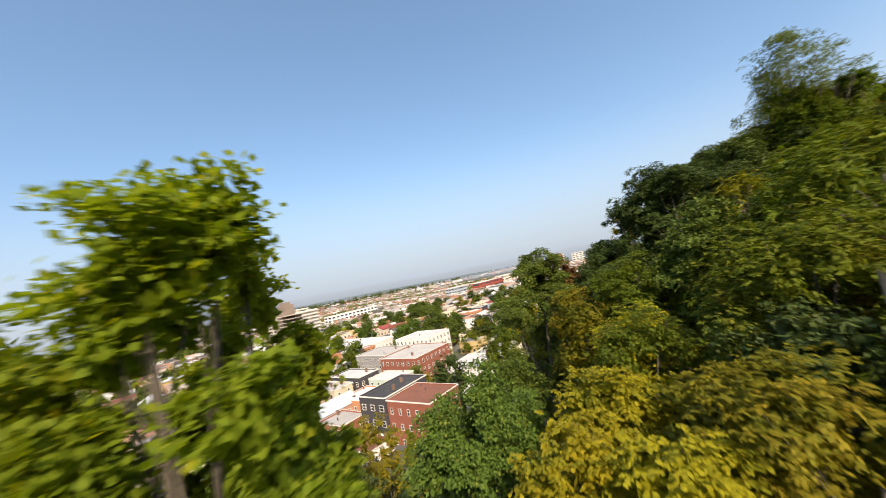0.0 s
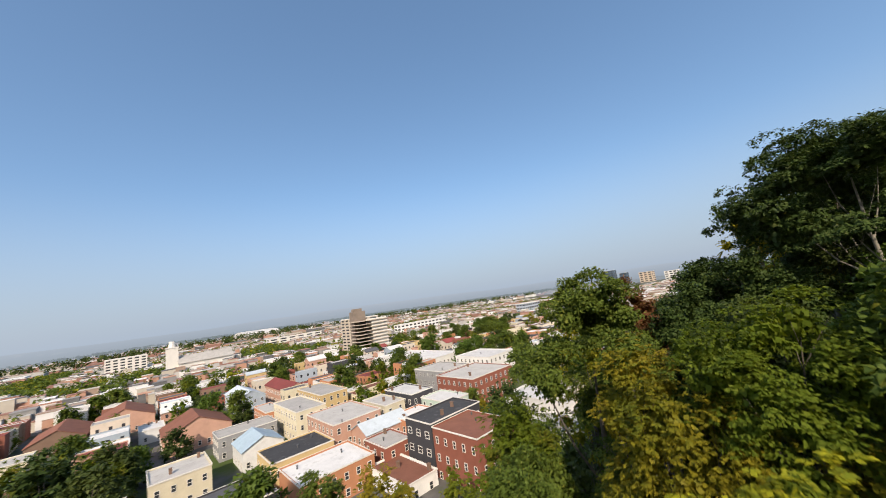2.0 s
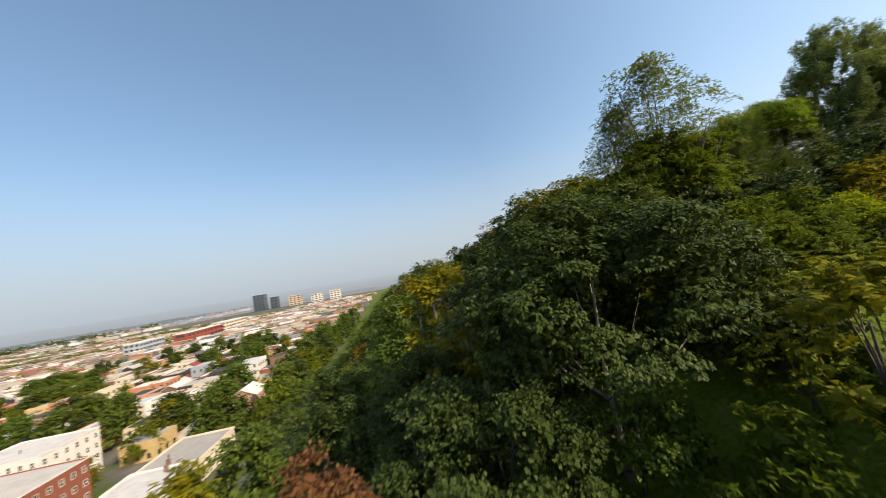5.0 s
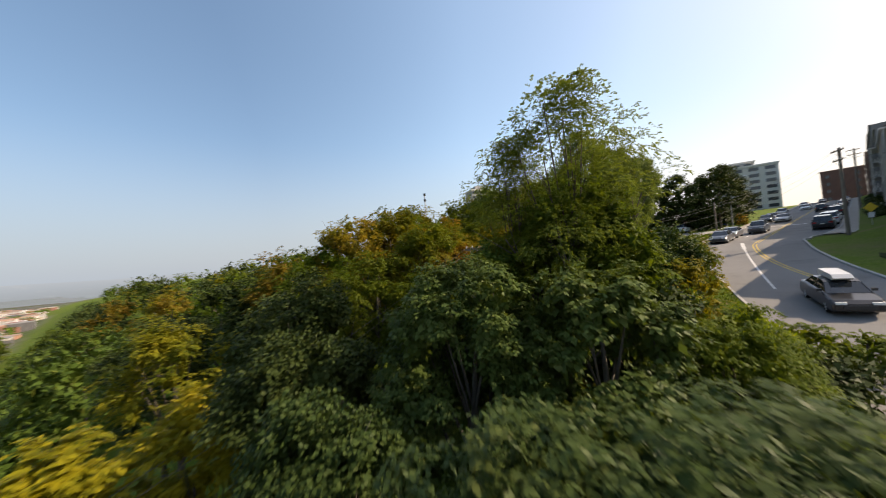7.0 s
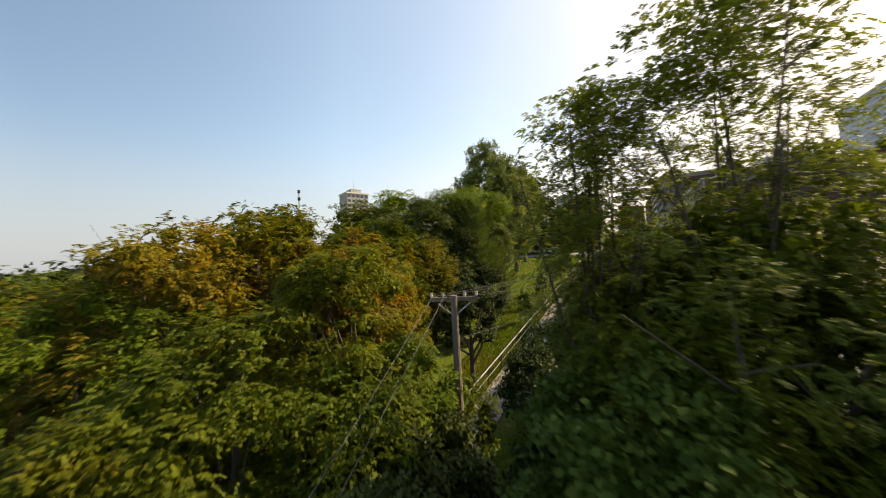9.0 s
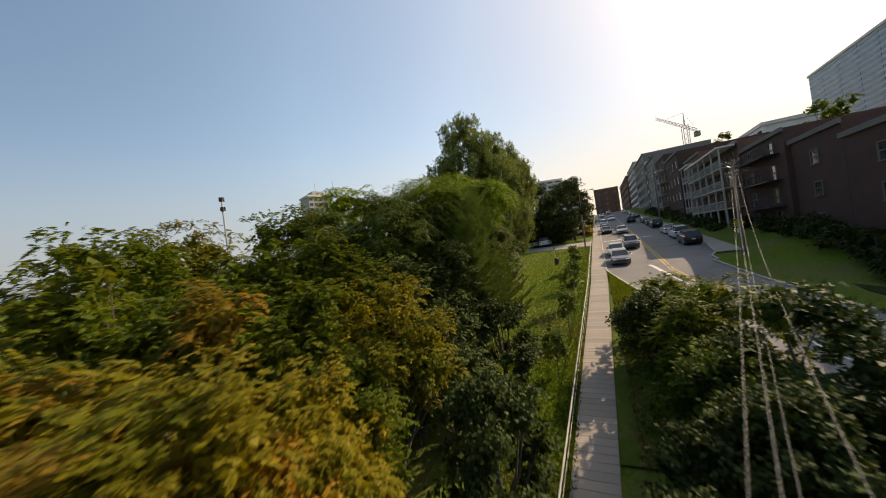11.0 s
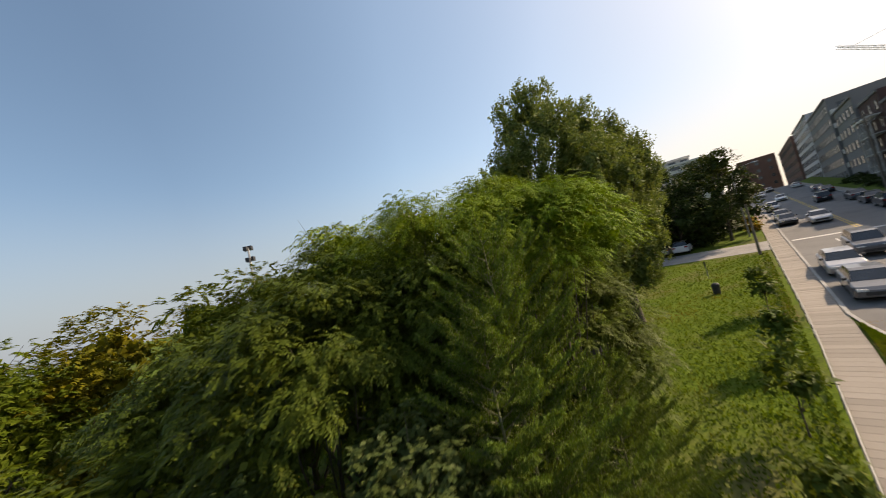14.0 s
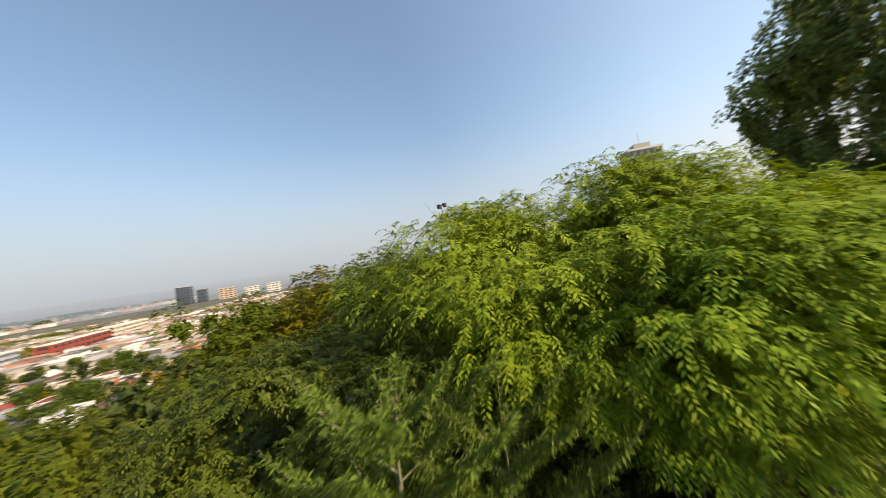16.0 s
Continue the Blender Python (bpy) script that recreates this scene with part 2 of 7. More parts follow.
LEAF = {
    "maple": foliage("maple_leaves", [(0, (0.045, 0.075, 0.014)), (0.5, (0.075, 0.12, 0.02)), (0.92, (0.125, 0.17, 0.03)), (1, (0.26, 0.24, 0.04))]),
    "lime": foliage("lime_leaves", [(0, (0.11, 0.16, 0.012)), (0.6, (0.18, 0.24, 0.02)), (0.93, (0.26, 0.31, 0.03)), (1, (0.5, 0.4, 0.03))], glow=0.58),
    "dark": foliage("dark_leaves", [(0, (0.028, 0.045, 0.012)), (0.6, (0.05, 0.075, 0.018)), (1, (0.095, 0.12, 0.03))], glow=0.18),
    # one leaf in two tones: darkened for a chestnut in shade, lightened for sunlit ones
    "chestnut": foliage("chestnut_leaves", [(0, (0.036, 0.066, 0.014)), (0.6, (0.066, 0.106, 0.022)), (0.95, (0.12, 0.16, 0.045)), (1, (0.2, 0.2, 0.06))], (0.12, 0.13, 0.03), 0.15, 0.26, gloss=0.16),
    "lit_chestnut": foliage("lit_chestnut_leaves", [(0, (0.045, 0.08, 0.016)), (0.6, (0.08, 0.125, 0.026)), (0.95, (0.14, 0.18, 0.05)), (1, (0.2, 0.2, 0.06))], glow=0.3, gloss=0.18),
    "bright": foliage("bright_leaves", [(0, (0.06, 0.1, 0.012)), (0.5, (0.105, 0.16, 0.018)), (1, (0.18, 0.23, 0.03))], glow=0.5),
    "olive": foliage("olive_leaves", [(0, (0.075, 0.11, 0.012)), (0.6, (0.13, 0.172, 0.018)), (1, (0.21, 0.235, 0.03))], (0.22, 0.16, 0.025), 0.2, 0.4),
    "rust": foliage("rust_leaves", [(0, (0.14, 0.11, 0.018)), (0.6, (0.23, 0.155, 0.024)), (1, (0.3, 0.16, 0.03))], (0.11, 0.13, 0.018), 0.7, 0.5),
    "yellow": foliage("yellow_leaves", [(0, (0.19, 0.18, 0.014)), (0.5, (0.33, 0.29, 0.02)), (1, (0.48, 0.38, 0.03))], (0.15, 0.17, 0.018), 0.6, 0.42, 0.8),
    "gold": foliage("gold_leaves", [(0, (0.13, 0.13, 0.013)), (0.5, (0.22, 0.195, 0.018)), (1, (0.36, 0.28, 0.025))], (0.1, 0.13, 0.015), 0.6, 0.4, 0.6),
    "orange": foliage("orange_leaves", [(0, (0.24, 0.13, 0.02)), (0.5, (0.38, 0.17, 0.02)), (1, (0.48, 0.22, 0.02))], (0.12, 0.14, 0.02), 0.6),
    "red": foliage("red_leaves", [(0, (0.11, 0.04, 0.025)), (0.5, (0.15, 0.055, 0.03)), (1, (0.13, 0.11, 0.025))]),
    "locust": foliage("locust_leaves", [(0, (0.074, 0.12, 0.01)), (0.5, (0.13, 0.19, 0.015)), (0.97, (0.2, 0.265, 0.025)), (1, (0.36, 0.31, 0.02))], glow=0.2),
    # deeper green than the locust, and darkened in colour for the shaded front
    "walnut": foliage("shaded_walnut_leaves", [(0, (0.056, 0.084, 0.01)), (0.6, (0.092, 0.128, 0.015)), (1, (0.15, 0.185, 0.026))], glow=0.2, gloss=0.14),
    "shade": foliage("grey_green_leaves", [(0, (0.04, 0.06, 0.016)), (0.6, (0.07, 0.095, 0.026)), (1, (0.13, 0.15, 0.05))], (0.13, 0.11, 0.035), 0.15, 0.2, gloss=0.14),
    "spindle": foliage("thin_leaves", [(0, (0.06, 0.085, 0.018)), (0.6, (0.11, 0.145, 0.03)), (1, (0.17, 0.2, 0.05))], glow=0.5),
    "poplar": foliage("poplar_leaves", [(0, (0.07, 0.095, 0.028)), (0.5, (0.115, 0.145, 0.045)), (1, (0.22, 0.25, 0.11))], (0.16, 0.17, 0.05), 0.1, 0.35, 0.35),
    "fir": foliage("needles", [(0, (0.055, 0.09, 0.015)), (0.6, (0.095, 0.14, 0.022)), (1, (0.16, 0.2, 0.035))], glow=0.3),
}
BARK = surface("bark", (0.1, 0.085, 0.068), 0.9, coarse=2, fine=22, bump=0.6, spread=0.5)
PALE_BARK = surface("pale_bark", (0.22, 0.2, 0.165), 0.9, coarse=2, fine=18, bump=0.5, spread=0.4)
ASPHALT = surface("asphalt", (0.19, 0.182, 0.175), 0.9, coarse=0.15, fine=30, bump=0.25, spread=0.25, stain=(0.13, 0.125, 0.122))
CONCRETE = surface("concrete", (0.31, 0.272, 0.235), 0.9, coarse=0.8, fine=24, bump=0.2, vary=0.12, spread=0.2)
KERB = surface("kerb_stone", (0.4, 0.385, 0.36), 0.85, coarse=1.2, fine=20)
GRAVEL = surface("gravel", (0.34, 0.32, 0.3), 0.95, coarse=0.5, fine=35, bump=0.4)
YELLOW_PAINT = surface("yellow_road_paint", (0.55, 0.38, 0.07), 0.7, coarse=2, fine=20, spread=0.4, stain=(0.2, 0.17, 0.1))
WHITE_PAINT = surface("white_road_paint", (0.62, 0.6, 0.57), 0.7, coarse=2, fine=20, spread=0.35, stain=(0.25, 0.25, 0.24))
WOOD = surface("weathered_wood", (0.2, 0.165, 0.13), 0.85, coarse=1.5, fine=14, bump=0.4, stretch=(6, 6, 0.5), spread=0.4)
STEEL = surface("galvanised_steel", (0.45, 0.46, 0.47), 0.45, 0.8, spread=0.15, bump=0.05)
DARK_STEEL = surface("dark_painted_steel", (0.05, 0.05, 0.052), 0.5, 0.3, bump=0.05)
WIRE = surface("wire", (0.1, 0.1, 0.1), 0.65, 0.0, bump=0)
WHITE = surface("white_paint", (0.72, 0.71, 0.68), 0.6, coarse=0.8, fine=8, spread=0.15, bump=0.05)

# ---------- ground ----------
def lawn():
    m, nt, lk, p = nodes("ground_cover")
    fine = noise_of(nt, lk, 7.0, 6)
    wide = noise_of(nt, lk, 0.22, 4)
    c = ramp(nt, lk, fine, [(0.3, (0.05, 0.085, 0.01)), (0.55, (0.1, 0.15, 0.016)), (0.8, (0.15, 0.185, 0.028))])
    c = mixer(nt, lk, ramp(nt, lk, wide, [(0.5, (0, 0, 0)), (0.72, (0.8,) * 3)]), c, (0.15, 0.125, 0.06))
    # the town's floor: paving, yards and lots
    co = nt.new("ShaderNodeTexCoord")
    sp = nt.new("ShaderNodeSeparateXYZ")
    lk.new(co.outputs["Object"], sp.inputs[0])
    low = nt.new("ShaderNodeMapRange")
    low.inputs[1].default_value, low.inputs[2].default_value, low.inputs[3].default_value, low.inputs[4].default_value = -40.0, -44.0, 0.0, 1.0
    lk.new(sp.outputs["Z"], low.inputs[0])
    lot = noise_of(nt, lk, 0.035, 5)
    town = ramp(nt, lk, lot, [(0.4, (0.06, 0.085, 0.025)), (0.5, (0.1, 0.098, 0.09)), (0.6, (0.15, 0.142, 0.13)), (0.75, (0.085, 0.085, 0.085))])
    c = mixer(nt, lk, low.outputs[0], c, town)
    lk.new(c, p.inputs["Base Color"])
    p.inputs["Roughness"].default_value, p.inputs["Specular IOR Level"].default_value = 0.95, 0.08
    b = nt.new("ShaderNodeBump")
    b.inputs["Strength"].default_value, b.inputs["Distance"].default_value = 0.5, 0.08
    lk.new(fine, b.inputs["Height"])
    lk.new(b.outputs[0], p.inputs["Normal"])
    return m


def spaced(*stretches):
    out = []
    for a, b, step in stretches:
        k = max(1, round((b - a) / step))
        out += [a + (b - a) * i / k for i in range(k)]
    return out + [stretches[-1][1]]


def build_ground():
    ss = spaced((-4300, -900, 400), (-900, -200, 70), (-200, -120, 12), (-120, -20, 2.5), (-20, 60, 4), (60, 150, 15), (150, 800, 130), (800, 2600, 600))
    ns = spaced((-4300, -900, 400), (-900, -240, 66), (-240, -60, 12), (-60, 80, 3.5), (80, 260, 20), (260, 900, 160), (900, 3600, 540))
    b = Build()
    for s in ss:
        for n in ns:
            x, y = road_xy(s, n)
            z = ground_sn(s, n)
            e = clamp((-34 - s) / 8, 0, 1) * clamp((s + 105) / 20, 0, 1)
            z += e * 1.2 * noise.noise(Vector((s * 0.09, n * 0.09, 0)))
            b.v.append((x, y, z))
    k = len(ns)
    for i in range(len(ss) - 1):
        for j in range(k - 1):
            b.f.append((i * k + j, (i + 1) * k + j, (i + 1) * k + j + 1, i * k + j + 1)[::-1])
            b.m.append(0)
    tagged(new("ground", b.mesh("ground", lawn(), True)), "grassy hilltop falling to a paved town", "ground", kind="structure")


build_ground()


def centre_n(s):
    """Where the middle of the carriageway runs beside the straight pavement."""
    return 6.8 if s > 11 else 6.8 + 0.15 * (11 - s) + 0.012 * (11 - s) ** 2


def left_edge(s):
    return 1.55 if s > 11.5 else 1.55 + 0.28 * (11.5 - s) + 0.003 * (11.5 - s) ** 2


def right_edge(s):
    if s > 24:
        return 12.6
    if s > 15:
        return 11.4 + 1.2 * (s - 15) / 9
    if s > 7:
        return 10.3 + (0.5 if s > 12.5 else 0.22 * (12.5 - s) * 0.8)
    return 11.27 + 0.22 * (7 - s) + 0.007 * (7 - s) ** 2


def strip(name, stations, lo, hi, lift, material, label, category, depth=0.12):
    """A band along the street between two side lines, with thickness."""
    b = Build()
    for i, s in enumerate(stations):
        for n in (lo(s), hi(s)):
            x, y = road_xy(s, n)
            z = ground_sn(s, min(n, 15))
            b.v += [(x, y, z + lift), (x, y, z + lift - depth)]
    for i in range(len(stations) - 1):
        a, c = 4 * i, 4 * i + 4
        b.f += [(a, a + 2, c + 2, c), (a + 1, c + 1, c + 3, a + 3), (a, c, c + 1, a + 1), (a + 2, a + 3, c + 3, c + 2)]
        b.m += [0] * 4
    return tagged(new(name, b.mesh(name, material)), label, category, kind="structure")


up_street = spaced((-16.5, 12, 1.5), (12, 12.6, 0.3), (12.6, 30, 2), (30, 260, 10))
strip("road", up_street, left_edge, right_edge, 0.03, ASPHALT, "grey asphalt street with patched and worn surface", "road")


def hairpin():
    """The street's lower turn, out to the side and downhill."""
    inner = [(-11.5, 16.4), (-14.0, 18.2), (-15.4, 20.0), (-16.2, 23.0), (-16.8, 30.0), (-17.0, 60.0)]
    outer = [(-17.5, 12.1), (-21.6, 13.8), (-23.8, 16.4), (-25.0, 21.0), (-25.4, 30.0), (-25.6, 60.0)]
    b = Build()
    for (s0, n0), (s1, n1) in zip(inner, outer):
        for k in range(5):
            s, n = s0 + (s1 - s0) * k / 4, n0 + (n1 - n0) * k / 4
            x, y = road_xy(s, n)
            b.v.append((x, y, ground_sn(s, n) + 0.07))
    for i in range(5):
        for k in range(4):
            a = 5 * i + k
            b.f.append((a, a + 5, a + 6, a + 1))
            b.m.append(0)
    tagged(new("road_bend", b.mesh("road_bend", ASPHALT)), "grey asphalt bend at the street's lower end", "road", kind="structure")


hairpin()
strip("kerb", [s for s in up_street if s > -20], lambda s: left_edge(s) - 0.16, left_edge, 0.15, KERB, "pale concrete kerb along the street", "kerb", 0.3)
strip("kerb", up_street, right_edge, lambda s: right_edge(s) + 0.16, 0.15, KERB, "pale concrete kerb on the houses' side", "kerb", 0.3)
strip("pavement", spaced((16, 30, 2), (30, 240, 10)), lambda s: right_edge(s) + 0.17, lambda s: right_edge(s) + 2.2, 0.14, CONCRETE, "pale concrete pavement before the houses", "pavement")
strip("verge", spaced((-14, 11.5, 1.5)), lambda s: 1.5 + walk_n(s), lambda s: left_edge(s) - 0.17, 0.10, surface("turf", (0.075, 0.11, 0.016), 0.95, spec=0.08, coarse=0.7, fine=12, spread=0.5, bump=0.5, stain=(0.2, 0.14, 0.07)), "grass verge with fallen leaves beside the pavement", "verge")
strip("driveway", [34.0, 35.5, 37, 38.5, 40], lambda s: -30.0, lambda s: -0.05, 0.04, GRAVEL, "pale gravel drive leading off the street", "driveway")

# dark planting, its colour lowered further for the shade of the houses
BANK = surface("shaded_ivy_bank", (0.034, 0.042, 0.014), 0.95, coarse=1.1, fine=16, spread=0.55, bump=0.6, spec=0.05, stain=(0.06, 0.045, 0.025))
strip("bank", spaced((16, 30, 2), (30, 104, 4)), lambda s: right_edge(s) + 2.24, lambda s: 18.5, 0.05, BANK, "dark planted bank before the houses", "bank", 0.06)
strip("bank", spaced((-1, 14.8, 1.5)), lambda s: max(15.0, right_edge(s) + 2.4), lambda s: 19.1, 0.05, BANK, "dark planted bank under the brick house", "bank", 0.06)
# painted lines
for off in (-0.14, 0.14):
    strip("road_marking", spaced((-16, 30, 1.5), (30, 220, 10)), lambda s: centre_n(s) + off - 0.055, lambda s: centre_n(s) + off + 0.055, 0.036, YELLOW_PAINT, "worn yellow centre line", "road marking", 0.004)
for s0, s1, n0, w in ((21, 22.6, 4.5, 0.14), (27, 28.6, 4.5, 0.14), (33, 34.6, 4.5, 0.14)):
    strip("road_marking", [s0, (s0 + s1) / 2, s1], lambda s: n0 - w / 2, lambda s: n0 + w / 2, 0.036, WHITE_PAINT, "worn white lane mark on asphalt", "road marking", 0.004)
edge_line = lambda s: 5.35 + 0.2 * (13 - s) + 0.002 * (13 - s) ** 2
strip("road_marking", spaced((-8, 8.4, 1.0)), edge_line, lambda s: edge_line(s) + 0.15, 0.037, WHITE_PAINT, "worn white line at the lane's edge", "road marking", 0.004)
strip("road_marking", spaced((8.5, 13.0, 0.9)), lambda s: edge_line(s) - 0.1, lambda s: edge_line(s) + 0.24, 0.037, WHITE_PAINT, "broad worn white lane mark", "road marking", 0.004)
strip("road_marking", [37.2, 37.8], lambda s: 1.8, lambda s: 9.0, 0.036, WHITE_PAINT, "worn white stop line across the lane", "road marking", 0.004)

# distance: a glowing ring of low hills and far suburbs, haze painted into its colour
def distance():
    m, nt, lk, p = nodes("painted_far_haze")
    co = nt.new("ShaderNodeTexCoord")
    sp = nt.new("ShaderNodeSeparateXYZ")
    lk.new(co.outputs["Object"], sp.inputs[0])
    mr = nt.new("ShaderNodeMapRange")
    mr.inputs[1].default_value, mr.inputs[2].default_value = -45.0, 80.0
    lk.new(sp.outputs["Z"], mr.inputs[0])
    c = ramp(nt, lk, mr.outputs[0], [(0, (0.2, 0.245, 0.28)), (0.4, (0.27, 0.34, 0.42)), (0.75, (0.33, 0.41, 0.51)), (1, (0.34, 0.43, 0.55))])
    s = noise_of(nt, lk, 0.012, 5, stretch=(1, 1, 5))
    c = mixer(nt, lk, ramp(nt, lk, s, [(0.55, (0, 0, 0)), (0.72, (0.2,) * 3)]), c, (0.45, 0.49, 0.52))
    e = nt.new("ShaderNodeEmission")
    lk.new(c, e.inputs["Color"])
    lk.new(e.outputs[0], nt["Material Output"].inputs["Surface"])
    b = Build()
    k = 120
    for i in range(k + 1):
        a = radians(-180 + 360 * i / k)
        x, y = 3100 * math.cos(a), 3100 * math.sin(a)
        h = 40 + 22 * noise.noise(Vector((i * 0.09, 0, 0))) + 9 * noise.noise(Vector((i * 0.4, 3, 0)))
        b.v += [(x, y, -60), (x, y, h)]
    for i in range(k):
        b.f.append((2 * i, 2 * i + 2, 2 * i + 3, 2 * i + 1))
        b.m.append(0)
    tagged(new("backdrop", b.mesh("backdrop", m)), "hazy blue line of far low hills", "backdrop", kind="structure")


def painted_haze(radius, low, high, thick):
    """Haze over the horizon, painted as a glowing see-through ring that thins out upwards."""
    m, nt, lk, p = nodes("painted_haze")
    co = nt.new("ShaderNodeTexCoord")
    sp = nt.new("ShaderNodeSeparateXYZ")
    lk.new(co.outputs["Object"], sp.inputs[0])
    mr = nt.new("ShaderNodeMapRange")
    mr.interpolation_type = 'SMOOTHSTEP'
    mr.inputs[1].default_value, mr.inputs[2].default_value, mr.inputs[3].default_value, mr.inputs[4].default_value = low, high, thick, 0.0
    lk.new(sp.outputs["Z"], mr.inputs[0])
    # paler on the sun's side: the sun's glow is put into the colour
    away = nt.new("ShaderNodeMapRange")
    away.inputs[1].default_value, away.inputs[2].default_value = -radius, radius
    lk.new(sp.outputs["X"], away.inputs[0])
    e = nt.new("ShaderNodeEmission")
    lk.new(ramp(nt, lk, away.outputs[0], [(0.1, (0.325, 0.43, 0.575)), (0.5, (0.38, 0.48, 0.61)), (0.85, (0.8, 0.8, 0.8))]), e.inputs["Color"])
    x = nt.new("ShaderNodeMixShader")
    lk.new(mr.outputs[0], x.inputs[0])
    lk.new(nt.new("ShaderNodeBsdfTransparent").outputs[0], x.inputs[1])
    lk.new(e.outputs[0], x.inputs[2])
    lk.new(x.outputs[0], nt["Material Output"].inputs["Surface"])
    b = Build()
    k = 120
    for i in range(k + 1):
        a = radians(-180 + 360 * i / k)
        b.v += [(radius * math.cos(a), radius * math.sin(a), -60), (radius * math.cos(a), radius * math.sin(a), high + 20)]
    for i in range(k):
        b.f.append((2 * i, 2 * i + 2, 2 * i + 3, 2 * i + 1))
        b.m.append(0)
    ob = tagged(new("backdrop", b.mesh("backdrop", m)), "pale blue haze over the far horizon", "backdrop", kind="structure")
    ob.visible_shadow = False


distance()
painted_haze(3300, -80.0, 1250.0, 0.93)
painted_haze(1750, -30.0, 90.0, 0.42)

# ---------- trees ----------
def leaves(rng, centre, axis, normal, length, width):
    """Kite-shaped leaves, bent a little down at the tip."""
    n = len(centre)
    axis = axis / np.linalg.norm(axis, axis=1, keepdims=True)
    side = np.cross(normal, axis)
    side /= np.linalg.norm(side, axis=1, keepdims=True) + 1e-9
    ln = (length * rng.uniform(0.7, 1.25, n))[:, None]
    wd = (width * rng.uniform(0.75, 1.2, n))[:, None]
    tip = centre + axis * ln
    tip[:, 2] -= ln[:, 0] * 0.12
    mid = centre + axis * ln * 0.45
    return np.stack([centre, mid + side * wd / 2, tip, mid - side * wd / 2], 1)


def unit(a):
    return a / (np.linalg.norm(a, axis=1, keepdims=True) + 1e-9)


def spray(rng, at, out, style, size):
    """The leaves of the twigs that end at the given points: fans, drooping feathers or single leaves."""
    n = len(at)
    if style == "fan":        # five to six leaflets hanging from one point
        k = 6
        a = rng.uniform(0, 2 * np.pi, n)[:, None] + np.linspace(0, 2 * np.pi, k, False)[None]
        flat = np.stack([np.cos(a), np.sin(a), rng.uniform(-0.95, -0.15, (n, k))], -1)
        ax = flat + 0.5 * out[:, None] + rng.normal(0, 0.12, (n, k, 3))
        nm = np.tile(np.array([0, 0, 1.0]), (n, k, 1)) + 0.5 * out[:, None] + rng.normal(0, 0.2, (n, k, 3))
        base = np.repeat(at[:, None], k, 1) + rng.normal(0, 0.03, (n, k, 3))
        return leaves(rng, base.reshape(-1, 3), ax.reshape(-1, 3), nm.reshape(-1, 3), size, size * 0.6)
    if style == "feather":    # leaflets along a hanging stalk
        k = 9
        run = unit(out * 0.9 + rng.normal(0, 0.4, (n, 3)) + np.array([0, 0, -0.15]))
        t = np.linspace(0.1, 1, k)[None, :, None]
        stem = at[:, None] + run[:, None] * t * size * 2.2 + np.array([0, 0, -1.0]) * (t ** 2) * size * 1.0
        lat = unit(np.cross(run, np.array([0, 0, 1.0]) + rng.normal(0, 0.15, (n, 3))))
        sign = np.where(np.arange(k) % 2 == 0, 1.0, -1.0)[None, :, None]
        ax = lat[:, None] * sign + run[:, None] * 0.55 + np.array([0, 0, -0.35]) + rng.normal(0, 0.1, (n, k, 3))
        nm = np.tile(np.array([0, 0, 1.0]), (n, k, 1)) + rng.normal(0, 0.25, (n, k, 3))
        return leaves(rng, stem.reshape(-1, 3), ax.reshape(-1, 3), nm.reshape(-1, 3), size, size * 0.72)
    if style == "frond":      # arching, drooping stalks with two rows of narrow leaflets
        k = 13
        run = unit(out * np.array([1.0, 1.0, 0.5]) + rng.normal(0, 0.33, (n, 3)) + np.array([0, 0, 0.2]))
        t = np.linspace(0.1, 1, k)[None, :, None]
        stem = at[:, None] + run[:, None] * t * size * 5.4 + np.array([0, 0, -1.0]) * (t ** 2) * size * 3.2
        lat = unit(np.cross(run, np.array([0, 0, 1.0]) + rng.normal(0, 0.15, (n, 3))))
        sign = np.where(np.arange(k) % 2 == 0, 1.0, -1.0)[None, :, None]
        ax = lat[:, None] * sign * 0.8 + run[:, None] * 0.6 + np.array([0, 0, -0.75]) * t + rng.normal(0, 0.1, (n, k, 3))
        nm = np.tile(np.array([0, 0, 1.0]), (n, k, 1)) + 0.5 * run[:, None] + rng.normal(0, 0.2, (n, k, 3))
        return leaves(rng, stem.reshape(-1, 3), ax.reshape(-1, 3), nm.reshape(-1, 3), size * 1.45, size * 0.55)
    if style == "upright":    # leaves round steep twigs
        k = 6
        t = np.linspace(0, 1, k)[None, :, None]
        run = unit(out * 0.6 + np.array([0, 0, 1.1]) + rng.normal(0, 0.2, (n, 3)))
        base = at[:, None] + run[:, None] * t * size * 2.6 + rng.normal(0, size * 0.25, (n, k, 3))
        ax = run[:, None] * 0.5 + rng.normal(0, 0.7, (n, k, 3))
        nm = out[:, None] + rng.normal(0, 0.5, (n, k, 3))
        return leaves(rng, base.reshape(-1, 3), ax.reshape(-1, 3), nm.reshape(-1, 3), size, size * 0.9)
    k = 5                      # flat leaves in loose layers
    base = at[:, None] + rng.normal(0, size * 0.75, (n, k, 3)) * np.array([1, 1, 0.55])
    ax = out[:, None] + rng.normal(0, 0.8, (n, k, 3)) + np.array([0, 0, -0.3])
    nm = np.tile(np.array([0, 0, 0.8]), (n, k, 1)) + 0.8 * out[:, None] + rng.normal(0, 0.22, (n, k, 3))
    return leaves(rng, base.reshape(-1, 3), ax.reshape(-1, 3), nm.reshape(-1, 3), size, size * 0.85)


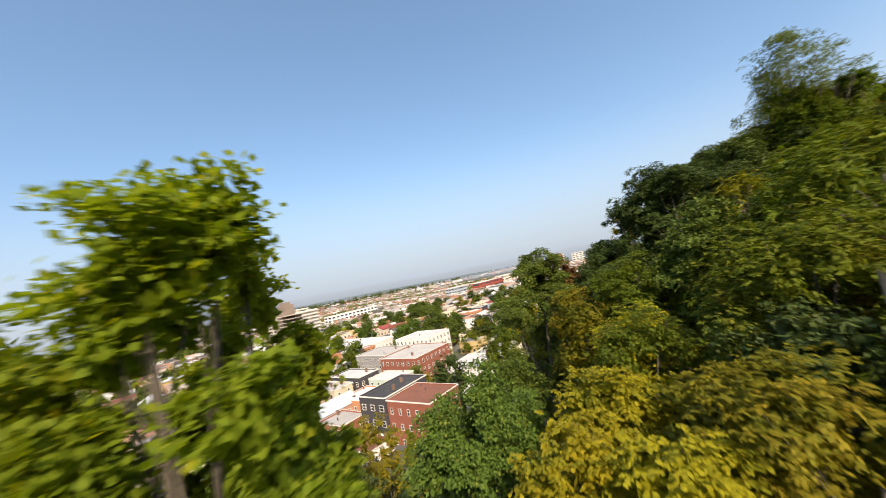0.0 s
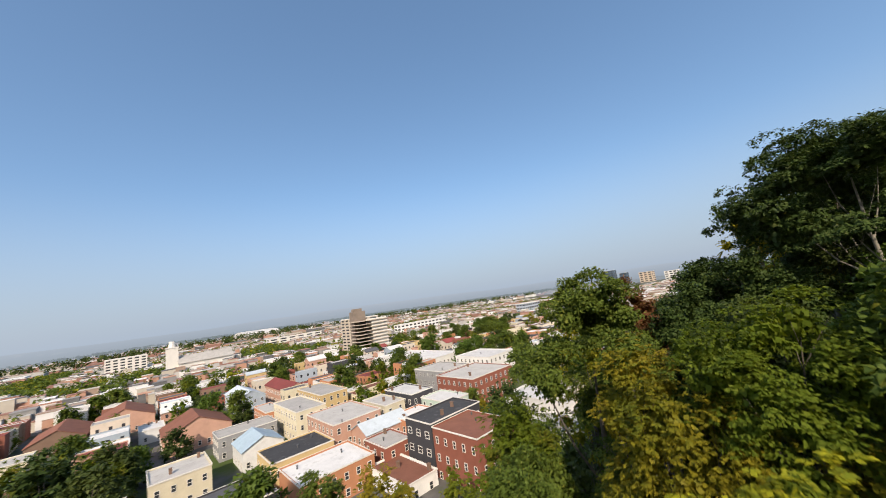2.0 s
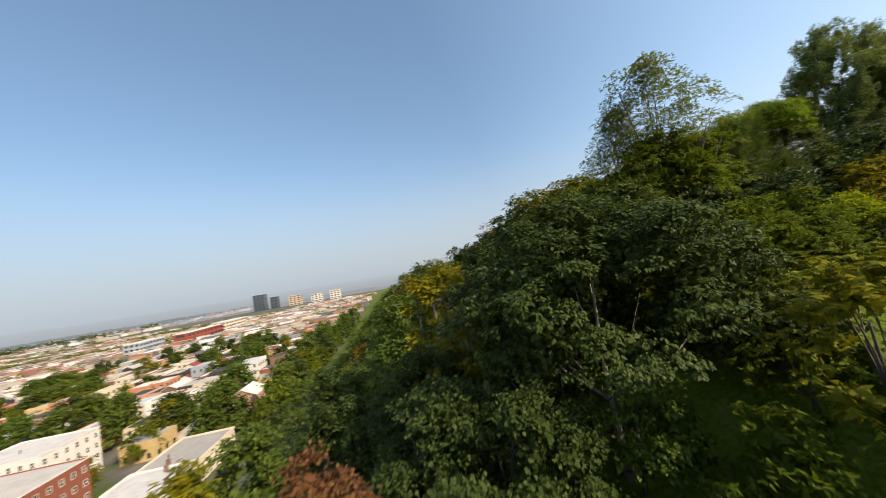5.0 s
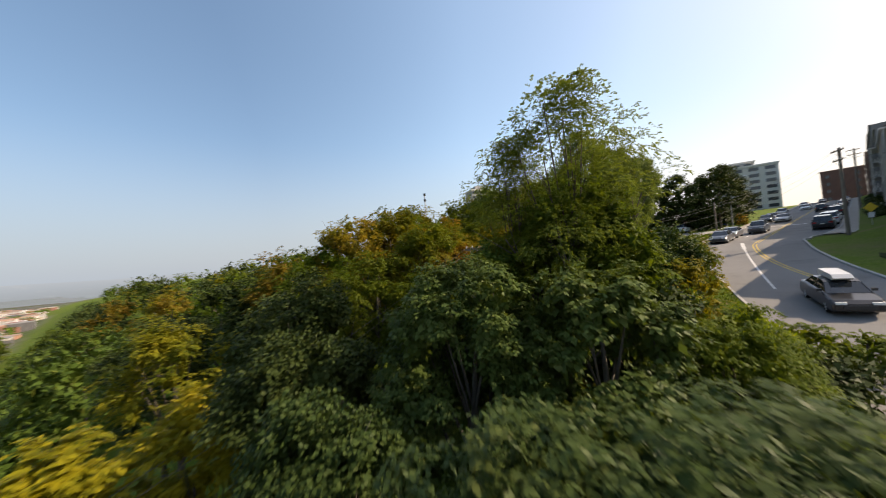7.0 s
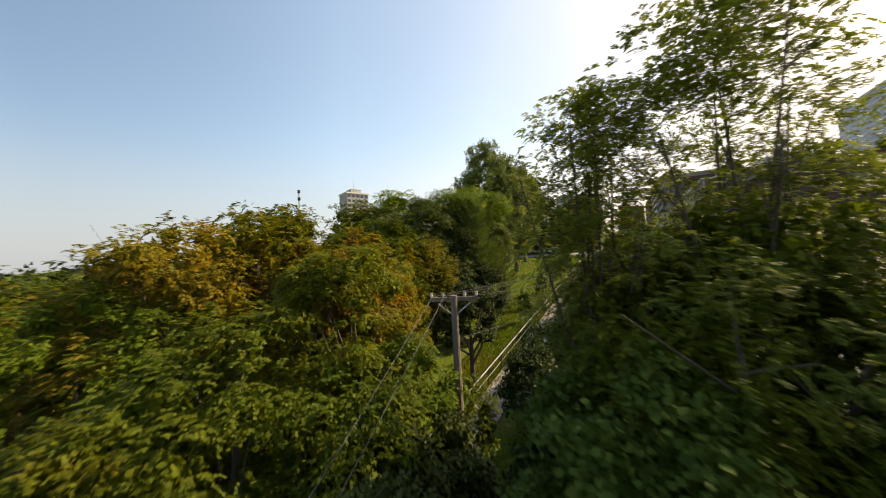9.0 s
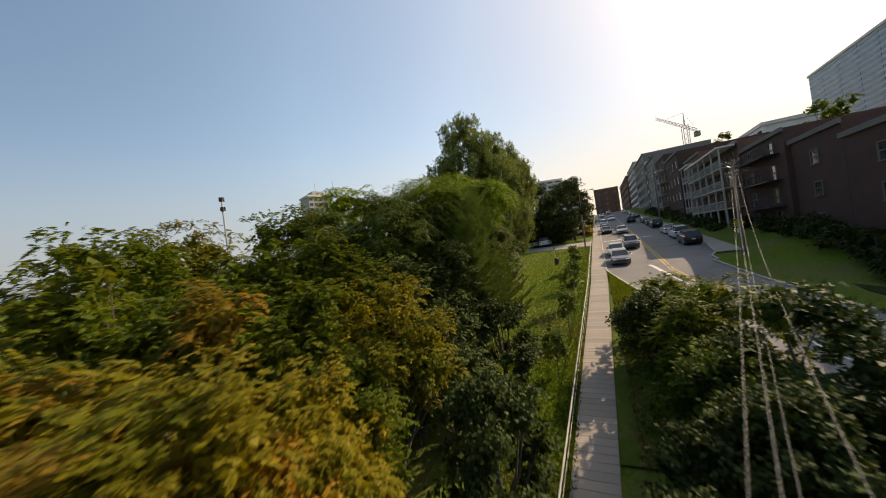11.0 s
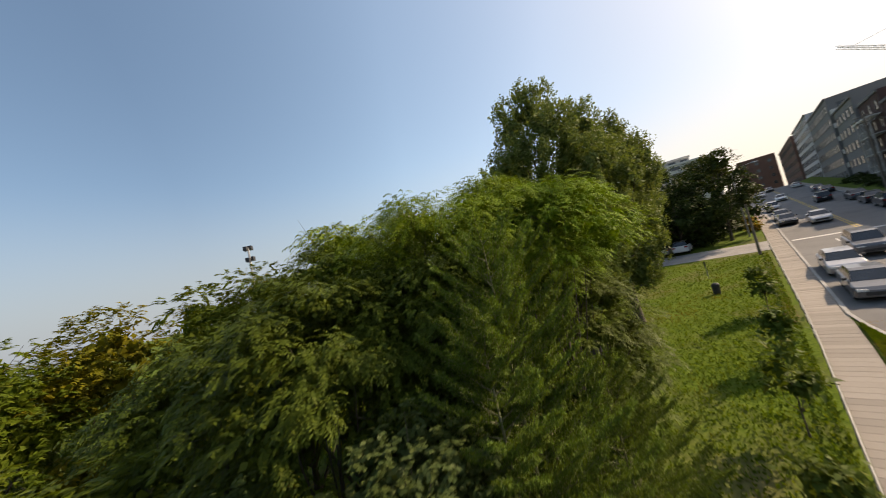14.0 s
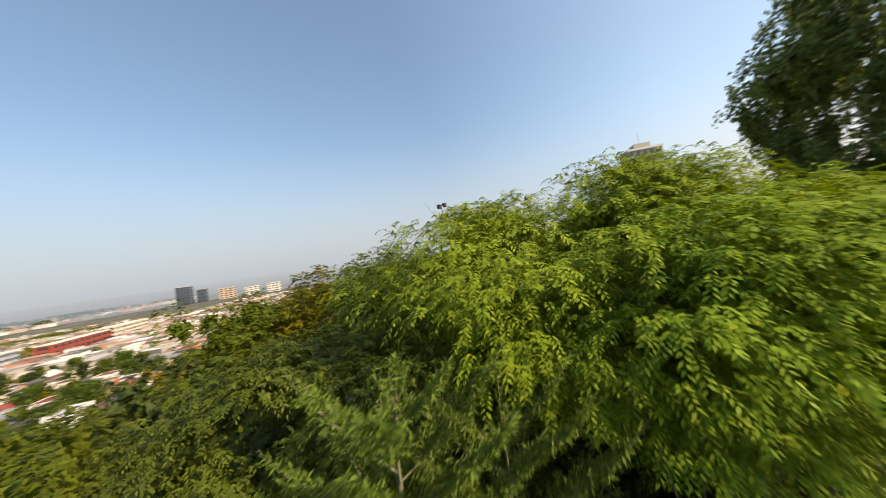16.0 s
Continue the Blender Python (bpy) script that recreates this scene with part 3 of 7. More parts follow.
def lobes_of(rng, radius, height, count, form):
    """Centres and sizes of the clumps that make up a crown; z = 0 is the crown's foot."""
    out = []
    for i in range(count):
        a = rng.uniform(0, 2 * np.pi)
        if form == "column":
            z = rng.uniform(0.04, 0.97)
            w = min(1.0, 0.55 + 1.1 * z) if z < 0.5 else math.cos(math.pi * 0.5 * ((z - 0.5) / 0.5) ** 1.8) ** 0.75 + 0.06
            r = w * radius * 0.86 * rng.uniform(0.2, 1) ** 0.5
            q = radius * rng.uniform(0.1, 0.18)
            out.append((r * math.cos(a), r * math.sin(a), z * height, q, q * 2.2))
        elif form == "open":
            u = rng.uniform(-0.55, 1)
            r = radius * math.sqrt(max(0.0, 1 - u * u)) * rng.uniform(0.15, 1)
            q = radius * rng.uniform(0.14, 0.27)
            out.append((r * math.cos(a), r * math.sin(a), height * (0.5 + 0.45 * u), q, q * 0.9))
        else:
            u = rng.uniform(-0.42, 0.98)
            w = math.sqrt(max(0.0, 1 - u * u))
            r = radius * 0.76 * w * (0.72 + 0.28 * rng.uniform())
            q = radius * rng.uniform(0.19, 0.33)
            z = height * (0.4 + 0.46 * u)
            out.append((r * math.cos(a), r * math.sin(a), z, q, q * (0.42 if form == "flat" else 0.8)))
    return out


def crown_leaves(rng, radius, height, twigs, style, size, form="round", count=18, open_=0.0):
    """Boughs on the crown's dome, tufts on each bough's outer side, twigs on each tuft."""
    lobes = np.array(lobes_of(rng, radius, height, count, form))
    tufts = 9
    mid = np.array([0, 0, height * 0.3])
    away = np.repeat(unit(lobes[:, :3] - mid), tufts, 0)
    d = unit(rng.normal(0, 1, (count * tufts, 3)) + 0.7 * away + np.array([0, 0, 0.35]))
    c = np.repeat(lobes, tufts, 0)
    spot = c[:, :3] + d * np.stack([c[:, 3], c[:, 3], c[:, 4]], 1) * rng.uniform(0.7, 1.05, count * tufts)[:, None]
    wide_ = c[:, 3] * rng.uniform(0.3, 0.55, count * tufts)
    pick = rng.choice(len(spot), twigs, p=wide_ ** 2 / (wide_ ** 2).sum())
    e = rng.normal(0, 1, (twigs, 3)) + 0.35 * d[pick]
    if form != "column":      # umbrellas of leaves, open below
        e[:, 2] = np.abs(e[:, 2]) * 1.1 - 0.15
    e = unit(e)
    at = spot[pick] + e * (wide_[pick] * rng.uniform(0.45, 1, twigs) ** 0.5)[:, None] * np.array([1, 1, 0.6 if form != "column" else 1.3])
    # bring the clumps to the crown's full height and width
    hi, lo = np.percentile(at[:, 2], 99.3), np.percentile(at[:, 2], 0.8)
    wide = np.percentile(np.hypot(at[:, 0], at[:, 1]), 97)
    zs, rs = (height - size) / (hi - lo), radius / wide
    at = np.stack([at[:, 0] * rs, at[:, 1] * rs, (at[:, 2] - lo) * zs], 1)
    lobes = lobes.copy()
    lobes[:, 0] *= rs
    lobes[:, 1] *= rs
    lobes[:, 2] = (lobes[:, 2] - lo) * zs
    lobes[:, 3] *= rs
    lobes[:, 4] *= zs
    out = unit(at - np.array([0, 0, height * 0.35]))
    outer = spray(rng, at, unit(0.3 * e + 0.7 * d[pick] + 0.3 * out), style, size)
    if open_ > 0.5:
        return outer, lobes
    # the shaded inner leaves
    k = int((0.16 if style == "frond" else 0.42) * len(outer))
    pick = rng.integers(0, len(lobes), k)
    d = unit(rng.normal(0, 1, (k, 3)))
    c = lobes[pick]
    at = c[:, :3] + d * np.stack([c[:, 3], c[:, 3], c[:, 4]], 1) * rng.uniform(0.05, 0.56, k)[:, None]
    big = size * (2.4 if style == "frond" else 1.7)
    inner = leaves(rng, at, unit(rng.normal(0, 1, (k, 3))), d + rng.normal(0, 0.3, (k, 3)), big, big * 0.8)
    return np.concatenate([outer, inner]), lobes


def trunk_mesh(rng, foot, height, lobes, girth, bark, limbs=7):
    """A tapered, slightly bent trunk from z = -foot up into the crown, with limbs to its clumps."""
    b = Build()
    bend = rng.normal(0, 0.025 * height, (3, 2))
    top = height * 0.72
    pts, rad = [], []
    for k in range(9):
        t = k / 8
        x = bend[0, 0] * t * t + bend[1, 0] * math.sin(3 * t) * 0.4
        y = bend[0, 1] * t * t + bend[1, 1] * math.sin(3 * t) * 0.4
        pts.append(Vector((x, y, -foot + (foot + top) * t)))
        rad.append(girth * (1 - 0.8 * t) * (1.35 if k == 0 else 1))
    b.path(pts, rad, 8)
    for i in rng.permutation(len(lobes))[:limbs]:
        lx, ly, lz = lobes[i][:3]
        t = clamp((foot + lz * 0.55) / (foot + top), 0.35, 0.95)
        k = int(t * 8)
        p0 = pts[k]
        p3 = Vector((lx, ly, lz))
        mid = (p0 + p3) / 2 + Vector((0, 0, -0.08 * (p3 - p0).length)) + Vector(rng.normal(0, 0.12, 3))
        r = rad[k] * 0.55
        b.path([p0, mid, p3], [r, r * 0.65, r * 0.25], 6)
        for _ in range(3):
            q = p3 + Vector(rng.normal(0, 1, 3)) * float(lobes[i][3]) * 0.6
            b.path([mid + (p3 - mid) * rng.uniform(0.2, 1), q], [r * 0.3, r * 0.08], 5)
    return b.mesh("trunk", bark, True)


KINDS = {
    # style, leaf size, form, boughs, twigs per square metre of crown, girth, looseness
    "maple": ("flat", 0.14, "round", 36, 30, 0.16, 0.0),
    "lime": ("flat", 0.13, "round", 36, 34, 0.12, 0.0),
    "dark": ("flat", 0.14, "round", 34, 24, 0.16, 0.0),
    "chestnut": ("fan", 0.15, "round", 40, 27, 0.2, 0.0),
    "lit_chestnut": ("fan", 0.15, "round", 40, 27, 0.2, 0.0),
    "bright": ("fan", 0.125, "round", 42, 32, 0.14, 0.0),
    "olive": ("feather", 0.1, "round", 34, 20, 0.12, 0.1),
    "rust": ("feather", 0.11, "round", 34, 20, 0.12, 0.1),
    "yellow": ("feather", 0.14, "round", 42, 15, 0.1, 0.1),
    "gold": ("feather", 0.1, "round", 34, 20, 0.1, 0.1),
    "orange": ("flat", 0.15, "round", 30, 22, 0.14, 0.0),
    "red": ("flat", 0.15, "round", 30, 24, 0.12, 0.0),
    "locust": ("frond", 0.064, "flat", 60, 42, 0.14, 0.1),
    "walnut": ("frond", 0.07, "flat", 54, 36, 0.12, 0.1),
    "shade": ("feather", 0.1, "round", 34, 20, 0.1, 0.1),
    "spindle": ("feather", 0.068, "open", 150, 80, 0.06, 0.8),
    "poplar": ("upright", 0.13, "column", 190, 36, 0.3, 0.1),
}
WORDS = {
    "lime": ("maple_tree", "bright yellow-green maple top close to the edge"),
    "maple": ("maple_tree", "green-leaved maple on the wooded slope"), "dark": ("broadleaf_tree", "dark green broadleaf tree with a dense crown"),
    "chestnut": ("chestnut_tree", "dark green chestnut with drooping hand-shaped leaves"), "lit_chestnut": ("chestnut_tree", "green chestnut with large sunlit hand-shaped leaves"), "bright": ("young_maple_tree", "bright green tree with large fresh leaves"),
    "olive": ("ash_tree", "olive-green ash turning brown in autumn"), "rust": ("ash_tree", "rust-brown ash in autumn leaf"),
    "yellow": ("sumac_tree", "yellow sumac with hanging feathered leaves"), "gold": ("ash_tree", "yellow-green ash turning gold"),
    "orange": ("maple_tree", "orange autumn maple among green trees"), "red": ("maple_tree", "small dark red maple"),
    "locust": ("locust_tree", "spreading light green locust with feathery leaves"), "walnut": ("walnut_tree", "deep green walnut with long feathered leaves"), "shade": ("sumac_tree", "dark grey-green sumac with hanging narrow leaves"), "spindle": ("elm_tree", "thin open-crowned elm with bare twigs showing"),
    "poplar": ("poplar_tree", "tall upright poplar with silvery green leaves"),
}


NEAR_LINE = [(24, -19), (15, -14), (6, -10), (-1, 0), (-2.5, 8), (2, 18), (7, 25), (11, 30)]


def reach(x, y):
    """Distance in plan from the line along which the place is visited."""
    best = 1e9
    for (ax, ay), (bx, by) in zip(NEAR_LINE, NEAR_LINE[1:]):
        t = clamp(((x - ax) * (bx - ax) + (y - ay) * (by - ay)) / ((bx - ax) ** 2 + (by - ay) ** 2), 0, 1)
        best = min(best, math.hypot(x - ax - t * (bx - ax), y - ay - t * (by - ay)))
    return best


def grown(kind, rng, radius, height, crown, density, size):
    """Crown and trunk meshes of a tree, its foot at z = 0."""
    style, leaf, form, count, per, girth, loose = KINDS[kind]
    area = 4 * math.pi * radius * (radius + crown) / 2 * 0.72
    twigs = int(area * per * density / size ** 1.9)
    quad, lobes = crown_leaves(rng, radius, crown, twigs, style, leaf * size, form, count, loose)
    quad[:, :, 2] += height - crown
    if size > 1.15:           # leaves seen from afar need three corners only
        half = (quad[:, 1] - quad[:, 3]) / 2
        quad = np.stack([quad[:, 0] + half, quad[:, 2], quad[:, 0] - half], 1)
    lobes[:, 2] += height - crown
    return quads("crown", quad, LEAF[kind]), lobes


def tree(kind, x, y, top, radius, depth=None, density=1.0, size=None, bark=None, group="", stem=None):
    """A tree whose crown's top is at that height; depth: the height of its crown."""
    form, girth, loose = KINDS[kind][2], KINDS[kind][5], KINDS[kind][6]
    rng = np.random.default_rng(int(abs(x * 131 + y * 977) * 10) % 99991)
    base = ground_at(x, y) - 0.1
    height = top - base
    crown = depth if stem else min(height * 0.93, max(depth or 0, radius * 1.9, height * 0.6 if form == "round" else 0))
    size = size or clamp(reach(x, y) / 5.4, 0.84, 1.7)
    me, lobes = grown(kind, rng, radius, height, crown, density, size)
    name, label = WORDS[kind]
    ob = thing(name, Matrix.Translation((x, y, base)), label, "tree", group)
    under("crown", me, ob)
    under("trunk", trunk_mesh(rng, 0.0, height, lobes, stem or max(girth, 0.016 * height), bark or BARK, 16 if loose > 0.5 else 8), ob)
    return ob


PALE_TWIG = surface("pale_twig", (0.19, 0.19, 0.105), 0.9, coarse=3, fine=30, spread=0.3)


def conifer(x, y, top, radius, depth, whorls=64):
    """A young larch: curved rising branches, side shoots set with short needles, bare pale shoot tips."""
    rng = np.random.default_rng(int(abs(x * 131 + y * 977) * 10) % 99991)
    base = ground_at(x, y) - 0.1
    height = top - base
    wood = Build()
    wood.path([Vector((0, 0, 0)), Vector((0.03, -0.02, height * 0.5)), Vector((0, 0, height - 0.3)), Vector((0.02, 0.03, height))], [0.06, 0.04, 0.01, 0.003], 6)
    root, way_, long_ = [], [], []
    up = np.array([0, 0, 1.0])
    for i in range(whorls):
        z = (i + rng.uniform(0, 0.8)) / whorls
        a = i * 2.4 + rng.normal(0, 0.25)
        reach_ = (1.25 * radius * (1 - z) ** 0.6 + 0.3) * rng.uniform(0.75, 1.15)
        d = np.array([math.cos(a), math.sin(a), 0.1 + 0.5 * z])
        foot = np.array([0, 0, height - depth + depth * 0.97 * z])
        at = lambda t: foot + d * reach_ * t + up * 0.3 * reach_ * t * t
        wood.path([Vector(at(t)) for t in (0, 0.4, 0.75, 1)], [0.012, 0.008, 0.005, 0.003], 4)
        lat = unit(np.cross(d, up)[None])[0]
        for t in np.linspace(0.2, 1.0, max(5, int(reach_ * 11))):
            for side in (-1, 1):
                s_ = unit((d * 0.75 + lat * side * rng.uniform(0.5, 1.0) + up * rng.uniform(0.1, 0.65))[None])[0]
                root.append(at(t))
                way_.append(s_)
                long_.append((0.15 + 0.3 * reach_ * (1 - t)) * rng.uniform(0.7, 1.3))
        root.append(at(0.95))
        way_.append(unit((d + up * 0.5)[None])[0])
        long_.append(rng.uniform(0.2, 0.42))
    for _ in range(5):        # leaders
        root.append(np.array([0, 0, height - rng.uniform(0.1, 0.5)]))
        way_.append(unit((rng.normal(0, 0.35, 3) * np.array([1, 1, 0]) + up)[None])[0])
        long_.append(rng.uniform(0.25, 0.45))
    root, way_, long_ = np.array(root), np.array(way_), np.array(long_)
    for r, w, l in zip(root, way_, long_):
        wood.path([Vector(r), Vector(r + w * l * 0.6), Vector(r + w * l + up * l * 0.14)], [0.004, 0.003, 0.002], 3)
    n, k = len(root), 40
    t = np.linspace(0.04, 0.86, k)[None, :, None]
    stem = root[:, None] + way_[:, None] * t * long_[:, None, None] + up * 0.14 * long_[:, None, None] * t ** 2
    ax = unit(rng.normal(0, 1, (n * k, 3))) + 0.75 * np.repeat(way_, k, 0)
    needle = leaves(rng, stem.reshape(-1, 3), ax, unit(rng.normal(0, 1, (n * k, 3))), 0.072, 0.017)
    ob = thing("larch_tree", Matrix.Translation((x, y, base)), "young light green larch with bare pale shoot tips", "tree")
    under("crown", quads("crown", needle, LEAF["fir"]), ob)
    under("trunk", wood.mesh("trunk", PALE_TWIG, True), ob)
    return ob


# the slope below the first stretch
tree("lime", 21.1, -21.5, -5.1, 1.5, 5.2, 1.3)
tree("maple", 18.9, -25.5, -6.3, 2.2, 4.0)
tree("lime", 19.7, -21.2, -6.9, 1.2, 3.4, 1.2)
tree("lime", 19.3, -22.0, -5.1, 1.25, 4.4, 1.2)
tree("lime", 21.6, -23.0, -6.6, 1.6, 4.4, 1.2)
tree("maple", 0.4, -9.7, -6.1, 4.0, 7.4, 1.55)
tree("red", -1.6, -6.6, -6.6, 1.7, 3.0)
tree("olive", 1.5, -13.7, -10.9, 2.2, 4.6)
tree("maple", 4.6, -14.0, -11.9, 2.2, 4.2)
tree("gold", 5.8, -9.6, -8.6, 2.0, 4.0)
tree("bright", 8.6, -7.8, -7.2, 2.4, 4.6, 1.2)
tree("chestnut", 2.9, 1.2, -1.3, 4.7, 4.9, 1.25, bark=PALE_BARK, stem=0.13)
tree("dark", -0.9, -3.6, -6.2, 2.4, 5.0)
tree("yellow", 12.6, -11.0, -9.0, 2.0, 3.0, 0.6)
tree("yellow", 17.2, -16.4, -10.3, 1.9, 3.2)
tree("maple", 12.2, -17.6, -9.9, 2.6, 4.6, 1.2)
tree("olive", 13.9, -11.9, -9.0, 2.2, 4.0)
tree("gold", 18.8, -12.9, -9.1, 2.4, 3.6)
tree("olive", 16.9, -8.6, -6.7, 2.9, 4.6)
tree("olive", 16.4, -4.6, -4.2, 3.2, 5.0)
tree("maple", 11.0, -5.4, -5.4, 2.6, 5.0)
tree("olive", 12.6, -1.6, -4.0, 2.6, 5.2)
tree("olive", 21.0, -9.0, -6.4, 2.4, 4.0)
tree("dark", -4.3, -27.1, -17.4, 3.1, 6.0)
tree("gold", -14.3, -25.4, -20.0, 2.8, 6.0)
tree("maple", -12.8, -30.2, -19.3, 3.4, 7.0)
tree("gold", 8.3, 0.2, -3.9, 1.7, 3.2, 0.7)
tree("dark", 2.4, 5.8, -4.4, 2.4, 4.4)
tree("dark", 6.6, 4.4, -4.8, 2.2, 4.0)
tree("dark", -0.4, 2.6, -4.9, 2.2, 4.2)
tree("dark", 2.2, -5.6, -7.1, 2.3, 4.0)
tree("dark", 1.0, -2.4, -5.8, 2.6, 4.4)
tree("dark", 4.8, -5.4, -7.7, 2.2, 4.0)
tree("dark", -3.9, -0.4, -6.2, 2.8, 5.0)
tree("gold", -3.2, 2.6, -4.2, 2.2, 4.4)
tree("gold", 8.4, -10.2, -9.2, 2.2, 4.0)
tree("yellow", 15.4, -14.2, -9.9, 2.0, 3.2)
tree("yellow", 19.4, -15.6, -10.0, 1.8, 3.0)
tree("gold", 20.6, -13.6, -9.3, 2.2, 3.4)
tree("olive", 14.2, -6.6, -6.8, 2.6, 4.0)
tree("olive", 12.5, 2.4, -3.2, 2.2, 4.0)
# a pale dead limb fallen under the chestnut
b = Build()
b.path([Vector((2.6, 1.5, -8.25)), Vector((3.0, 2.03, -7.92)), Vector((3.71, 2.87, -8.26)), Vector((4.4, 3.64, -9.52)), Vector((4.62, 3.9, ground_at(4.62, 3.9) - 0.05))], [0.008, 0.016, 0.026, 0.035, 0.042], 6)
b.path([Vector((3.71, 2.87, -8.26)), Vector((3.2, 2.5, -8.3)), Vector((2.9, 2.2, -8.6))], [0.018, 0.012, 0.005], 5)
b.path([Vector((3.4, 2.5, -8.08)), Vector((3.6, 2.3, -7.8)), Vector((4.1, 2.8, -7.9))], [0.014, 0.009, 0.004], 5)
tagged(new("dead_branch", b.mesh("dead_branch", PALE_BARK, True)), "bleached dead limb lying under the chestnut", "branch")
# along the cliff edge
tree("dark", -5.4, 10.7, -0.1, 2.4, 5.0)
tree("gold", -16.1, 16.7, -1.8, 3.4, 6.0)
tree("yellow", -9.2, 5.4, -3.3, 1.9, 3.8)
tree("dark", -19.5, 5.1, -9.4, 3.8, 8.0)
tree("maple", -17.7, -3.3, -10.5, 3.3, 7.0)
tree("gold", -11.4, -7.2, -9.2, 2.2, 4.6)
tree("yellow", -7.6, 7.7, -3.0, 1.7, 3.2)
tree("dark", -7.4, 12.0, -0.9, 2.6, 5.0, 1.3)
tree("lit_chestnut", 0.2, 7.9, -0.0, 2.7, 4.4, 1.3)
tree("rust", -7.5, 21.0, 3.1, 3.0, 5.6, 1.2, 1.05)
tree("gold", -4.6, 23.9, 4.2, 3.4, 6.0)
tree("olive", -1.6, 18.9, 2.2, 2.7, 5.4, 1.4, 0.95)
tree("lit_chestnut", 3.4, 6.6, -0.3, 2.0, 3.8, 1.2)
tree("bright", 8.6, 9.2, -2.1, 1.9, 2.8, 1.1, 0.8)
tree("lime", 10.4, 11.6, -2.6, 1.6, 2.2, 1.1, 0.85)
tree("olive", 13.2, 12.2, -3.4, 1.4, 1.8, 1.1)
tree("olive", 15.4, 12.2, -4.0, 1.2, 1.2, 1.1)
tree("dark", 11.6, 10.4, -3.9, 1.7, 2.4)
tree("spindle", 4.4, 11.3, 6.3, 3.4, 7.8, 0.75)
tree("bright", 4.4, 10.8, 2.7, 2.2, 4.2, 0.75)
tree("bright", 5.4, 9.9, 1.3, 1.8, 3.4, 0.8)
tree("spindle", 2.6, 12.4, 4.6, 2.0, 5.4, 0.8)
tree("dark", -2.8, 5.0, -2.5, 2.0, 3.4, 1.1)
tree("bright", 7.2, 7.8, -2.2, 1.8, 3.0, 1.0, 0.8)
tree("bright", 6.6, 9.5, -2.2, 1.6, 3.0)
tree("dark", -4.4, 7.4, -1.7, 2.2, 4.0, 1.1)
tree("dark", 5.0, 18.8, -1.9, 1.3, 1.9, 1.2)
tree("dark", 7.3, 20.7, -1.7, 1.3, 1.9, 1.2)
tree("dark", 9.5, 22.3, -1.7, 1.1, 1.7, 1.2)
tree("olive", 2.9, 11.5, 1.5, 2.2, 5.0, 1.2)
tree("bright", 5.3, 10.5, 1.1, 1.8, 4.0, 1.2)
tree("dark", -18.7, 24.2, -0.3, 4.0, 8.0)
tree("rust", -13.3, 25.1, 1.6, 3.6, 6.4)
tree("dark", -21.8, 21.6, -2.6, 3.4, 8.0)
tree("rust", -8.5, 26.8, 4.1, 3.4, 6.4)
tree("olive", -4.0, 30.5, 5.4, 3.6, 7.0)
tree("rust", -1.4, 21.0, 2.2, 1.6, 3.2, 1.1)
tree("gold", -0.7, 22.4, 2.4, 2.1, 4.6)
tree("olive", -4.4, 16.4, 0.7, 2.7, 5.0, 1.2)
tree("olive", -2.0, 15.6, -0.4, 2.2, 4.6, 1.2)
tree("dark", -0.2, 15.0, -2.0, 1.7, 3.0, 1.2)
tree("olive", -0.2, 17.2, -0.4, 1.6, 3.6, 1.2)
tree("olive", 1.9, 18.4, -2.4, 1.2, 1.9, 1.2)
tree("dark", -1.4, 12.6, -1.7, 1.8, 3.0, 1.2)
tree("maple", 1.0, 10.7, 0.25, 1.7, 3.6, 1.3)
tree("dark", 2.2, 13.0, -0.9, 1.5, 3.2, 1.2)
tree("bright", 4.8, 13.2, 2.4, 2.2, 5.4, 1.1)
tree("dark", 5.6, 9.2, -1.2, 1.8, 3.0)
tree("bright", 6.2, 13.4, 2.2, 2.0, 5.0, 1.1)
tree("olive", -8.8, 19.2, 1.5, 2.6, 5.0, 1.0, 1.0)
tree("olive", -17.9, 33.2, 1.9, 4.0, 7.0)
tree("olive", -5.6, 13.6, -0.4, 2.0, 4.2, 1.1, 0.85)
# the thicket beside the long pavement
tree("olive", 1.2, 27.2, 3.2, 2.2, 4.6)
tree("olive", -1.6, 28.0, 3.6, 2.4, 4.8)
tree("gold", 0.7, 23.8, 1.7, 1.8, 4.0, 1.4)
tree("shade", 5.2, 31.0, 3.4, 2.0, 4.6)
tree("rust", -0.9, 25.2, 3.4, 2.2, 4.6, 1.5)
tree("rust", -3.4, 24.4, 2.6, 2.0, 3.8, 1.4)
tree("olive", 1.6, 25.4, 1.3, 1.7, 3.0, 1.3)
tree("orange", 0.4, 22.6, 1.1, 0.9, 1.6, 1.2, 0.8)
tree("olive", 2.3, 31.7, 5.0, 2.8, 5.4)
tree("gold", 3.2, 27.4, 3.0, 2.4, 4.8)
tree("shade", 5.8, 28.6, 1.7, 1.8, 3.6)
tree("olive", 0.6, 42.7, 8.0, 4.2, 7.6)
tree("dark", 7.8, 32.4, 3.6, 2.1, 4.6, 1.2)
tree("locust", 5.4, 44.6, 9.3, 4.8, 7.6)
tree("gold", -5.1, 43.8, 7.6, 4.6, 7.4)
tree("olive", -7.4, 38.7, 6.8, 3.6, 6.8)
tree("olive", -0.3, 30.5, 4.6, 2.6, 5.2)
tree("locust", 10.2, 37.4, 8.4, 4.3, 3.3, 1.2, 0.8, stem=0.16)
# dark crown added to stand for the shaded hollow under the locust
tree("dark", 10.6, 37.0, 4.2, 2.8, 4.6)
conifer(9.2, 31.8, 4.9, 1.2, 4.6)
